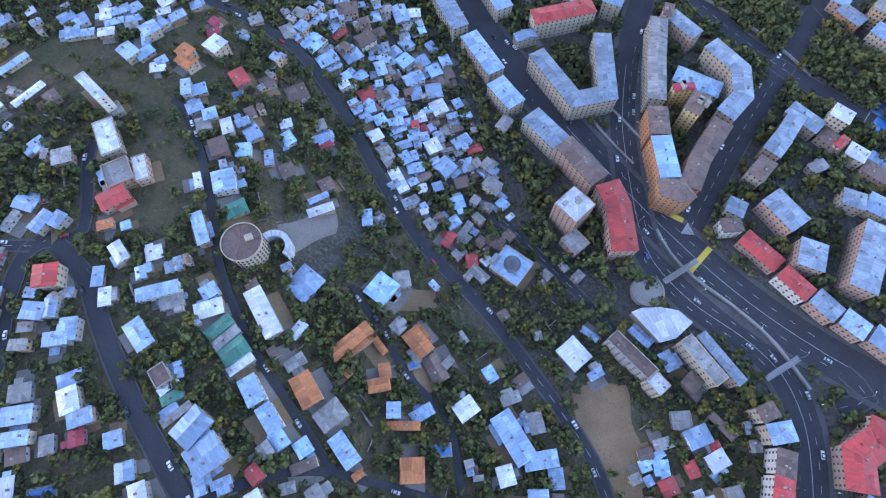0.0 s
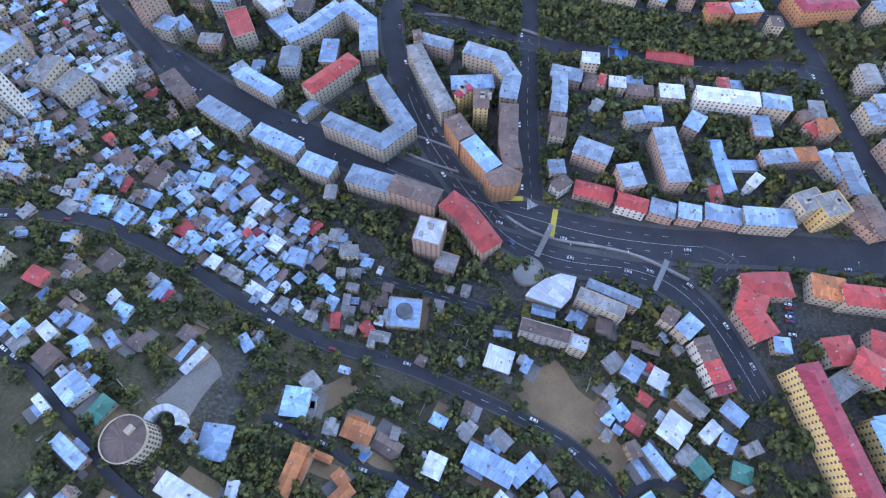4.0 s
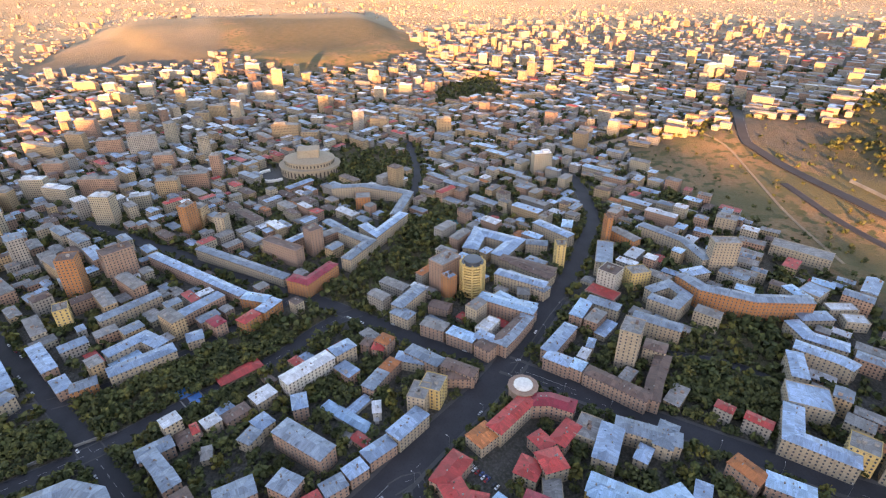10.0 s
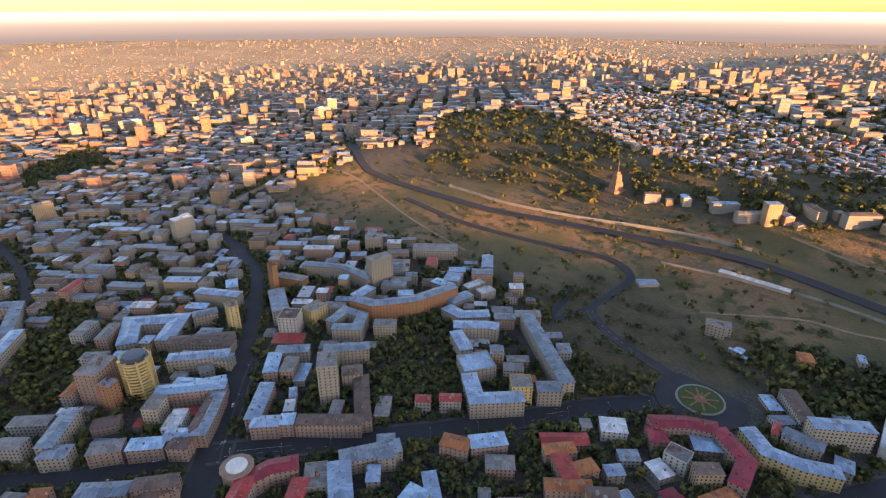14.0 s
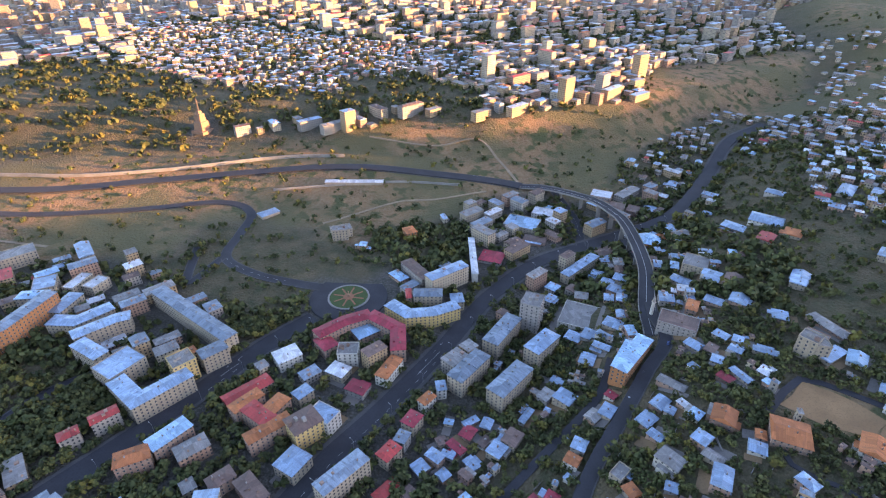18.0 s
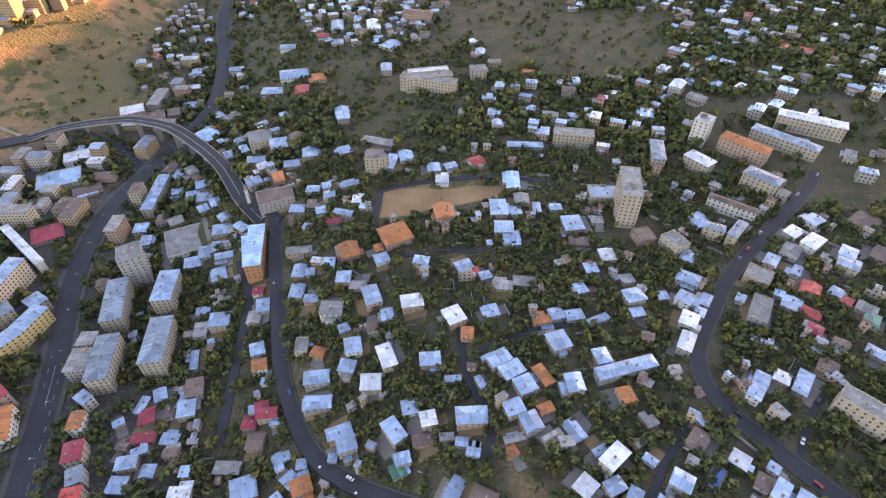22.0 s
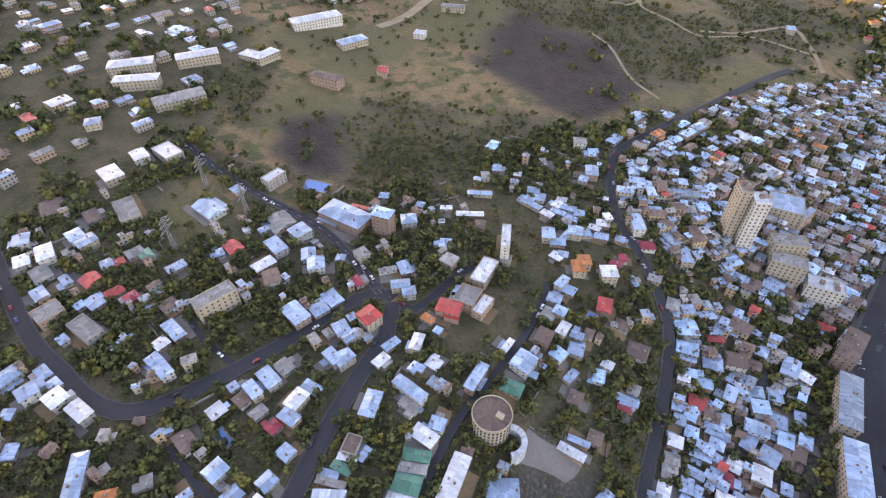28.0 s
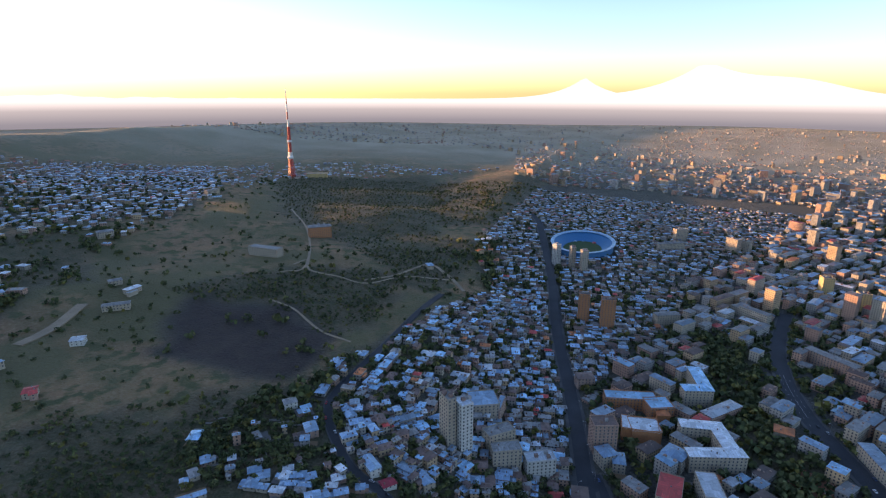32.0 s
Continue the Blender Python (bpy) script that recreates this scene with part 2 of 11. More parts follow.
def ground(x, y):
    """Height of the land: a city basin, a hillside to the east, a plateau to the north, far plains."""
    x, y = np.asarray(x, float), np.asarray(y, float)
    r = np.hypot(x, y)
    edge = np.interp(y, (-1500, -900, -400, 0, 400, 2000), (-560, -260, 20, 55, -20, -260))
    u = edge - x
    z = 46 * ss(0, 190, u) + 0.045 * np.clip(u - 190, 0, 700) - 50 * ss(800, 1700, y) * ss(0, 500, u)
    z -= 45 * ss(200, 1800, 0.77 * x + 0.64 * y)
    base = np.interp(x, (-600, -300, -100, 100, 400, 700, 1000, 1500), (1300, 1000, 800, 720, 700, 600, 560, 640))
    q = -y - base
    z += 14 * ss(-170, -10, q) + 42 * ss(15, 150, q) * ss(1500, 1000, x) + 0.02 * np.clip(q - 150, 0, 1500)
    # Eastern ridges added to block the low sun; mostly out of view.
    z += 158 * np.exp(-((x + 1650) / 330) ** 2) * (1 - 0.45 * ss(-250, -650, y)) * ss(1000, 600, y) * ss(-2600, -1500, y)
    z += 115 * np.exp(-((x + 2330) / 400) ** 2) * ss(0, 600, y) * ss(4200, 3000, y)
    z += 3.0 * np.sin(x / 97 + 1.3 * np.sin(y / 143)) * np.sin(y / 83 + 0.7) * ss(150, 500, r)
    z += 9 * np.abs(np.sin(x / 120 + 1.1 * np.sin(y / 171)) * np.sin(y / 139 + 0.9 * np.sin(x / 150))) * ss(420, 800, r) * ss(100, 350, u)
    z += 24 * np.exp(-((x - 1030) / 120) ** 2 - ((y + 440) / 150) ** 2)
    s, c = 0.95 * x + 0.31 * y, 0.95 * y - 0.31 * x
    mesa = ss(-540, -260, c) * ss(950, 650, c) * ss(3300, 2900, s)
    z += mesa * (26 * ss(1840, 1990, s - 0.0012 * (c + 60) ** 2) + 44 * ss(2150, 2650, s))
    far = ss(2900, 4900, r)
    return z * (1 - far) + (H - 248 + 8 * np.sin(np.arctan2(x, y) * 9)) * far


def gz(x, y):
    return float(ground(x, y))


def mesh_of(name, verts, faces, mats, index=None):
    me = bpy.data.meshes.new(name)
    me.from_pydata(verts, [], faces)
    for m in mats:
        me.materials.append(m)
    if index is not None:
        me.polygons.foreach_set("material_index", np.asarray(index, np.int32))
    return me


def roof_uv(me):
    """Metres along the eaves and down the slope, face by face."""
    n, k = len(me.polygons), len(me.loops)
    nor, at, vi = np.empty(3 * n), np.empty(n, np.int32), np.empty(k, np.int32)
    co = np.empty(3 * len(me.vertices))
    me.polygons.foreach_get("normal", nor), me.polygons.foreach_get("loop_start", at)
    me.loops.foreach_get("vertex_index", vi), me.vertices.foreach_get("co", co)
    nor, co = nor.reshape(-1, 3), co.reshape(-1, 3)
    u = np.stack((-nor[:, 1], nor[:, 0], np.zeros(n)), 1)
    edge = co[vi[at + 1]] - co[vi[at]]
    level = np.abs(nor[:, 2]) > 0.9995
    u[level] = edge[level]
    u /= np.maximum(np.linalg.norm(u, axis=1), 1e-9)[:, None]
    v = np.cross(nor, u)
    of = np.repeat(np.arange(n), np.diff(np.append(at, k)))
    p = co[vi]
    uv = np.stack(((p * u[of]).sum(1), (p * v[of]).sum(1)), 1)
    me.uv_layers.new(name="UVMap").data.foreach_set("uv", uv.astype(np.float32).ravel())


def part(name, verts, faces, material, parent, label="", kind=""):
    """One mesh object from plain lists, under a thing or a part."""
    ob = new(name, mesh_of(name, verts, faces, [material]))
    if material in ROOF_SET:
        roof_uv(ob.data)
    if parent:
        ob.parent = parent
        ob.matrix_parent_inverse = Matrix.Translation(-Vector(parent.location)) if parent.type == "EMPTY" else Matrix()
    if label or kind:
        tagged(ob, label, kind=kind)
    return ob


def thing(name, x, y, z, label, category, group=""):
    ob = new(name)
    ob.location = (x, y, z)
    ob.empty_display_size = 1
    return tagged(ob, label, category, group)


def box(v, f, c, sx, sy, sz, rot=0.0):
    """Append a box with its base centre at c, turned by rot radians."""
    n, ca, sa = len(v), math.cos(rot), math.sin(rot)
    for dz in (0, sz):
        for dx, dy in ((-1, -1), (1, -1), (1, 1), (-1, 1)):
            px, py = dx * sx / 2, dy * sy / 2
            v.append((c[0] + px * ca - py * sa, c[1] + px * sa + py * ca, c[2] + dz))
    f += [(n, n + 3, n + 2, n + 1), (n + 4, n + 5, n + 6, n + 7)] + [(n + i, n + (i + 1) % 4, n + 4 + (i + 1) % 4, n + 4 + i) for i in range(4)]


# ---------------------------------------------------------------- occupancy of the plan, in cells of 2 m
CELL, HALF = 2.0, 2700.0
NC = int(2 * HALF / CELL)
taken = np.zeros((NC, NC), np.uint8)   # 1 road, 2 building
zone = np.zeros((NC, NC), np.uint8)    # what is set in a named patch of the plan
known = np.zeros((NC, NC), np.uint8)   # where every house is set by hand


def cell(x, y):
    return int((x + HALF) / CELL), int((y + HALF) / CELL)


def mark(pts, width, value, cap=0.6):
    """Take the strip of that width along a bent line."""
    for (x0, y0), (x1, y1) in zip(pts, pts[1:]):
        ln = max(math.hypot(x1 - x0, y1 - y0), 1e-3)
        ux, uy = (x1 - x0) / ln, (y1 - y0) / ln
        pad = width / 2 + cap + CELL
        a0, b0 = cell(min(x0, x1) - pad, min(y0, y1) - pad)
        a1, b1 = cell(max(x0, x1) + pad, max(y0, y1) + pad)
        a0, b0, a1, b1 = max(a0, 0), max(b0, 0), min(a1 + 1, NC), min(b1 + 1, NC)
        if a0 >= a1 or b0 >= b1:
            continue
        gx, gy = np.meshgrid((np.arange(a0, a1) + 0.5) * CELL - HALF - x0, (np.arange(b0, b1) + 0.5) * CELL - HALF - y0, indexing="ij")
        s, t = gx * ux + gy * uy, np.abs(gx * uy - gy * ux)
        taken[a0:a1, b0:b1][(s > -cap) & (s < ln + cap) & (t < width / 2 + 0.4)] |= value


def free(x, y, r, mask=3):
    a, b = cell(x, y)
    k = int(r / CELL + 0.5)
    return k < a < NC - k and k < b < NC - k and not (taken[a - k:a + k + 1, b - k:b + k + 1] & mask).any()


def within(poly):
    """The block of cells round a polygon, and which of them lie in it."""
    p = np.array(poly, float)
    a0, b0 = cell(*p.min(0))
    a1, b1 = cell(*p.max(0))
    a0, b0, a1, b1 = max(a0, 0), max(b0, 0), min(a1 + 1, NC - 1), min(b1 + 1, NC - 1)
    gx, gy = np.meshgrid((np.arange(a0, a1) + 0.5) * CELL - HALF, (np.arange(b0, b1) + 0.5) * CELL - HALF, indexing="ij")
    inside = np.zeros(gx.shape, bool)
    for (xa, ya), (xb, yb) in zip(p, np.roll(p, -1, 0)):
        with np.errstate(divide="ignore", invalid="ignore"):
            inside ^= ((ya > gy) != (yb > gy)) & (gx < (xb - xa) * (gy - ya) / (yb - ya) + xa)
    return slice(a0, a1), slice(b0, b1), inside


def patch(value, *poly):
    """Set a stretch of the plan aside: 1 park, 2 open dry ground, 3 dense small houses, 4 yard or square, 5 dark burnt slope, 6 city blocks, 7 gardens with houses."""
    a, b, inside = within(poly)
    zone[a, b][inside] = value


def survey(*poly):
    """A stretch where the houses are all set one by one."""
    a, b, inside = within(poly)
    known[a, b][inside] = 1


def surveyed(x, y):
    a, b = cell(x, y)
    return 0 <= a < NC and 0 <= b < NC and bool(known[a, b])


def zone_at(x, y):
    a, b = cell(x, y)
    return int(zone[a, b]) if 0 <= a < NC and 0 <= b < NC else 0


# ---------------------------------------------------------------- roads
def smooth(pts, step=9.0):
    """A Catmull-Rom line through the points, in steps of about that many metres."""
    p = np.array([pts[0], *pts, pts[-1]], float)
    p[0], p[-1] = 2 * p[1] - p[2], 2 * p[-2] - p[-3]
    out = []
    for i in range(1, len(p) - 2):
        n = max(2, int(np.hypot(*(p[i + 1] - p[i])) / step))
        for k in range(n):
            t = k / n
            out.append(0.5 * (2 * p[i] + (p[i + 1] - p[i - 1]) * t + (2 * p[i - 1] - 5 * p[i] + 4 * p[i + 1] - p[i + 2]) * t ** 2
                              + (3 * p[i] - p[i - 1] - 3 * p[i + 1] + p[i + 2]) * t ** 3))
    out.append(p[-2])
    return np.array(out)


def sides(line):
    d = np.gradient(line, axis=0)
    d /= np.maximum(np.hypot(d[:, 0], d[:, 1]), 1e-6)[:, None]
    return np.stack((d[:, 1], -d[:, 0]), 1)


def ribbon(v, f, line, off, width, lift, skirt=0.0):
    n, s = len(v), sides(line)
    a, b = line + s * (off - width / 2), line + s * (off + width / 2)
    mid = line + s * off
    za, zb = (np.maximum(np.maximum(ground(a[:, 0], a[:, 1]), ground(b[:, 0], b[:, 1])), ground(mid[:, 0], mid[:, 1])) + lift for _ in "ab")
    rows = 4 if skirt else 2
    for i in range(len(line)):
        if skirt:
            v.append((a[i, 0], a[i, 1], za[i] - skirt))
        v.append((a[i, 0], a[i, 1], za[i]))
        v.append((b[i, 0], b[i, 1], zb[i]))
        if skirt:
            v.append((b[i, 0], b[i, 1], zb[i] - skirt))
    for i in range(len(line) - 1):
        for k in range(rows - 1):
            q = n + i * rows + k
            f.append((q, q + rows, q + rows + 1, q + 1))


def stripe(v, f, line, off, width, lift, dash, gap):
    seg = np.hypot(*np.diff(line, axis=0).T)
    at = np.concatenate(([0], np.cumsum(seg)))
    pos = 0.0
    while pos + dash < at[-1]:
        q = np.linspace(pos, pos + dash, max(2, int(dash / 9) + 2))
        ribbon(v, f, np.stack((np.interp(q, at, line[:, 0]), np.interp(q, at, line[:, 1])), 1), off, width, lift)
        pos += dash + gap


ROAD_LINES = []
ROAD_LIFT = [0.0]


def overpass(width, rise, *pts):
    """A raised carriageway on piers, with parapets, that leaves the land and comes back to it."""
    line = smooth(pts, 7)
    t = np.linspace(0, 1, len(line))
    g0, g1 = gz(*line[0]), gz(*line[-1])
    zz = np.maximum(g0 + (g1 - g0) * t, ground(line[:, 0], line[:, 1])) + 0.5 + rise * np.sin(np.pi * t) ** 1.3
    s = sides(line)
    root = thing("overpass", line[0][0], line[0][1], g0, "curved concrete road overpass on piers above a junction", "bridge")

    def strip(off, w, z0, z1):
        v, f = [], []
        for p1, s1, z in zip(line, s, zz):
            for o, dz in ((off - w / 2, z0), (off - w / 2, z1), (off + w / 2, z1), (off + w / 2, z0)):
                v.append((*(p1 + s1 * o), z + dz))
        for i in range(len(line) - 1):
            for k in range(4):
                f.append((4 * i + k, 4 * i + 4 + k, 4 * i + 4 + (k + 1) % 4, 4 * i + (k + 1) % 4))
        return v, f

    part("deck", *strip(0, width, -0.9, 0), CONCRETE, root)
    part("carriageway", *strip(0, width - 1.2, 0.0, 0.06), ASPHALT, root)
    for k in (-1, 1):
        part("parapet", *strip(k * (width / 2 - 0.25), 0.4, 0.0, 1.0), CONCRETE, root)
    part("lane_marking", *strip(0, 0.3, 0.06, 0.09), PAINT, root)
    for i in range(4, len(line) - 4, 4):
        v, f = [], []
        gnd = gz(*line[i])
        if zz[i] - gnd > 2.5:
            box(v, f, (*line[i], gnd - 1), width * 0.4, 1.4, zz[i] - gnd + 0.2, math.atan2(s[i][1], s[i][0]))
            part("pier", v, f, CONCRETE, root)
    mark([tuple(q) for q in line], width, 1)


def road(kind, width, *pts):
    """A carriageway with raised pavements beside it and its painted lines."""
    line = smooth(pts)
    ROAD_LIFT[0] += 0.004
    up = 0.35 + ROAD_LIFT[0]
    side = {"lane": 0.0, "street": 1.1, "road": 0.9, "avenue": 3.2, "highway": 1.0, "track": 0.0}[kind]
    v, f = [], []
    ribbon(v, f, line, 0, width, up, 1.5)
    ob = tagged(part("road", v, f, DIRT if kind == "track" else ASPHALT, None), "pale dirt track across a dry slope" if kind == "track" else "worn dark asphalt %s between pavements" % kind, "road", kind="structure")
    if side:
        for s in (-1, 1):
            v, f = [], []
            ribbon(v, f, line, s * (width / 2 + side / 2), side, up + 0.14 - 0.2 * (kind == "highway"), 1.6)
            tagged(part("pavement", v, f, PAVING, None), "grey paved footway along an asphalt road", "pavement", kind="structure")
    v, f = [], []
    if kind in ("avenue", "highway"):
        stripe(v, f, line, 0, 0.22, up + 0.03, 60, 0.5)
        for s in (-1, 1):
            stripe(v, f, line, s * width / 4, 0.18, up + 0.03, 4, 8)
            if kind == "highway":
                stripe(v, f, line, s * (width / 2 - 0.6), 0.18, up + 0.03, 60, 0.5)
    elif kind in ("road", "street"):
        stripe(v, f, line, 0, 0.18, up + 0.03, 5, 6)
    if v:
        tagged(part("lane_marking", v, f, PAINT, None), "faded white painted lane lines on asphalt", "road marking", kind="structure")
    mark([tuple(q) for q in line], width + 2 * side + 0.6, 1)
    ROAD_LINES.append((kind, width, line, up))


# ---------------------------------------------------------------- buildings
def offset_line(p, d):
    """The line p moved d to its left, mitred."""
    out = []
    for i in range(len(p)):
        a = p[i] - p[i - 1] if i else p[1] - p[0]
        b = p[i + 1] - p[i] if i < len(p) - 1 else a
        a, b = a / np.hypot(*a), b / np.hypot(*b)
        na, nb = np.array((-a[1], a[0])), np.array((-b[1], b[0]))
        m = (na + nb) / max(1 + na @ nb, 0.35)
        out.append(p[i] + m * d)
    return np.array(out)


def shell(p, w, z0, z1, rise, over, hip=1.0):
    """Walls and a hipped roof over a bent strip of width w: two lists of corners and faces each."""
    n = len(p)
    L, Rr = offset_line(p, w / 2), offset_line(p, -w / 2)
    ring = np.concatenate((L, Rr[::-1]))
    m = len(ring)
    wv = [(*q, z0) for q in ring] + [(*q, z1) for q in ring]
    wf = [(i, i + m, (i + 1) % m + m, (i + 1) % m) for i in range(m)] + [tuple(range(m, 2 * m))[::-1]]
    e0, e1 = p[1] - p[0], p[-1] - p[-2]
    e0, e1 = e0 / np.hypot(*e0), e1 / np.hypot(*e1)
    q = p.copy()
    q[0], q[-1] = q[0] - e0 * over, q[-1] + e1 * over
    Lo, Ro = offset_line(q, w / 2 + over), offset_line(q, -w / 2 - over)
    ridge = p.copy()
    length = np.hypot(*(p[1] - p[0]))
    back = min(w * 0.45, length * 0.42) * hip
    ridge[0], ridge[-1] = ridge[0] + e0 * back, ridge[-1] - e1 * min(w * 0.45, np.hypot(*(p[-1] - p[-2])) * 0.42) * hip
    zr = z1 + 0.05
    rv = [(*a, zr) for a in Lo] + [(*a, zr) for a in Ro] + [(*a, zr + rise) for a in ridge] + [(*a, zr - 0.3) for a in Lo] + [(*a, zr - 0.3) for a in Ro]
    rf = []
    for i in range(n - 1):
        rf += [(i, 2 * n + i, 2 * n + i + 1, i + 1), (n + i, n + i + 1, 2 * n + i + 1, 2 * n + i),
               (i, i + 1, 3 * n + i + 1, 3 * n + i), (n + i + 1, n + i, 4 * n + i, 4 * n + i + 1), (3 * n + i, 3 * n + i + 1, 4 * n + i + 1, 4 * n + i)]
    rf += [(0, n, 2 * n), (2 * n - 1, n - 1, 3 * n - 1), (n, 0, 3 * n, 4 * n), (n - 1, 2 * n - 1, 5 * n - 1, 4 * n - 1)]
    return wv, wf, rv, rf, L, Rr


def pane_box(v, f, c, z, wide, tall, proud, ang, rim):
    """A plate that stands proud of a wall, to the left of its run; with a rim round it, or its face alone."""
    n, ca, sa = len(v), math.cos(ang), math.sin(ang)
    for out in ((0.0, proud) if rim else (proud,)):
        for px, pz in ((wide / 2, z), (-wide / 2, z), (-wide / 2, z + tall), (wide / 2, z + tall)):
            v.append((c[0] + px * ca - out * sa, c[1] + px * sa + out * ca, pz))
    f += [(n + 4, n + 5, n + 6, n + 7)] + [(n + i, n + (i + 1) % 4, n + 4 + (i + 1) % 4, n + 4 + i) for i in range(4)] if rim else [(n, n + 1, n + 2, n + 3)]


def window_set(root, L, Rr, z1, storeys, step, pane=(1.3, 1.6), high=3.2):
    """Panes with a surround in rows, too small to pick apart, on all sides."""
    runs = [(L[i], L[i + 1]) for i in range(len(L) - 1)] + [(Rr[i + 1], Rr[i]) for i in range(len(L) - 1)] + [(Rr[0], L[0]), (L[-1], Rr[-1])]
    v, f, fv, ff = [], [], [], []
    for s in range(storeys):
        z = z1 - (s + 1) * high + 0.95
        for a, b in runs:
            d = b - a
            n = int(np.hypot(*d) / step)
            if n < 1:
                continue
            ang = math.atan2(d[1], d[0])
            for i in range(n):
                c = a + d * (i + 0.5) / n
                pane_box(fv, ff, c, z - 0.1, pane[0] + 0.22, pane[1] + 0.2, 0.09, ang, True)
                pane_box(v, f, c, z, pane[0], pane[1], 0.13, ang, False)
    if v:
        k, n = len(fv), len(ff)
        ob = part("window", fv + v, ff + [tuple(i + k for i in q) for q in f], FRAME, root, kind="stuff")
        ob.data.materials.append(GLASS)
        ob.data.polygons.foreach_set("material_index", np.array([0] * n + [1] * len(f), np.int32))


N_BUILT = [0]
PLOTS = []
ROOF_WORD = {"steel": "dull grey-blue sheet metal", "zinc": "pale blue-grey sheet metal", "white": "whitish sheet metal", "blue": "light blue sheet metal", "grey": "weathered grey", "brown": "dark brown sheet", "red": "bright red sheet", "crimson": "dark red sheet",
             "orange": "orange tile", "green": "green sheet"}
WALL_WORD = {"tuff": "pinkish tuff", "orange": "orange tuff", "cream": "cream stone", "yellow": "yellow rendered", "grey": "grey stone", "white": "white rendered", "brown": "brown tuff"}


def building(kind, storeys, w, roof, wall, *pts, flat=False, high=3.2, step=3.4, rise=None, windows=True, label=""):
    """A house or block on a bent middle line of width w, set on the land."""
    p = np.array(pts, float)
    N_BUILT[0] += 1
    rng = random.Random(N_BUILT[0])
    if kind == "block":
        w *= 0.88
        roof = "steel" if roof == "zinc" and rng.random() < 0.55 else roof
    g = [gz(*q) for q in p] + [gz(*p.mean(0))]
    z1, z0 = sum(g) / len(g) + storeys * high + 0.6, min(g) - 3
    rise = (0.05 if flat else w * 0.13) if rise is None else rise
    c = p.mean(0)
    low = kind == "house" and storeys == 1
    word = {"house": "low cottage among gardens" if low else "house among gardens", "block": "apartment block along the street", "tower": "tower block", "hall": "low hall", "villa": "villa on the hillside", "shed": "outbuilding in a yard"}[kind]
    root = thing({"house": "cottage" if low else "house", "block": "apartment_block", "tower": "tower_block", "hall": "hall", "villa": "villa", "shed": "shed"}[kind], c[0], c[1], z0,
                 label or "%s %s, %s roof" % (WALL_WORD[wall], word, ROOF_WORD[roof]), {"house": "house", "block": "building", "tower": "building", "hall": "building", "villa": "house", "shed": "shed"}[kind])
    wv, wf, rv, rf, L, Rr = shell(p, w, z0, z1, rise, 0.15 if flat else 0.55, rng.choice((0.05, 0.05, 1.0)) if kind in ("house", "villa") else 1.0)
    d = (p[1] - p[0]) / np.hypot(*(p[1] - p[0]))
    d_axis = d
    nrm = np.array((-d[1], d[0]))
    turn = math.atan2(d[1], d[0])
    if kind in ("house", "villa"):
        for k in range(rng.choices((0, 1, 2), (8, 3, 1))[0]):
            side, al, aw = rng.choice((-1, 1)), rng.uniform(0.35, 0.75) * np.hypot(*(p[1] - p[0])), rng.uniform(2.2, 4.5)
            q = c + nrm * side * (w / 2 + aw / 2 - 0.1) + d * rng.uniform(-0.3, 0.3) * np.hypot(*(p[1] - p[0]))
            top = z1 - high * rng.choice((0.25, 0.9) if storeys == 1 else (0.9, 1.1, 2.0)) + 0.3
            box(wv, wf, (q[0], q[1], z0), al, aw, top - z0, turn)
            lv, lf = [], []
            box(lv, lf, (q[0], q[1], top + 0.02), al + 0.6, aw + 0.5, 0.22, turn)
            part("lean_to_roof", lv, lf, ROOF[rng.choice((roof, roof, "grey", "zinc"))], root)
            mark([tuple(q - d * al / 2), tuple(q + d * al / 2)], aw, 2)
    elif kind == "block" and not flat:
        for a, b in zip(p, p[1:]):
            ln = np.hypot(*(b - a))
            for k in range(1, int(ln / 17)):
                q = a + (b - a) * k / int(ln / 17)
                box(rv, rf, (q[0], q[1], z1 - 0.2), 0.55, w + 0.3, rise * 0.55 + 0.5, math.atan2(b[1] - a[1], b[0] - a[0]))
            for k in range(int(ln / 14)):
                q = a + (b - a) * (k + rng.uniform(0.2, 0.8)) / int(ln / 14)
                o = rng.choice((-0.26, 0.26)) * w
                tn = math.atan2(b[1] - a[1], b[0] - a[0])
                box(rv, rf, (q[0] - math.sin(tn) * o, q[1] + math.cos(tn) * o, z1 + rise * 0.3), 1.5, 1.7, 1.3, tn)
    part("wall", wv, wf, WALL[wall], root)
    rp = part("roof", rv, rf, ROOF[roof], root)
    if flat:
        v, f = [], []
        ring = np.concatenate((L, Rr[::-1]))
        for a, b in zip(ring, np.roll(ring, -1, 0)):
            d = b - a
            box(v, f, (*((a + b) / 2), z1 + 0.02), np.hypot(*d) + 0.3, 0.35, 0.75, math.atan2(d[1], d[0]))
        part("parapet", v, f, WALL[wall], rp)
    if windows:
        window_set(root, L, Rr, z1, storeys, step if kind != "house" else 3.3, (1.15, 1.5) if kind not in ("house", "villa") else (0.95, 1.15), high)
    for i in range({"house": 1, "villa": 2, "shed": 0, "hall": 1}.get(kind, 3)):
        v, f = [], []
        k = rng.randrange(len(p) - 1)
        q = p[k] + (p[k + 1] - p[k]) * rng.uniform(0.2, 0.8)
        off = np.array((rng.uniform(-1, 1), rng.uniform(-1, 1))) * w * 0.22
        tall = kind in ("tower",)
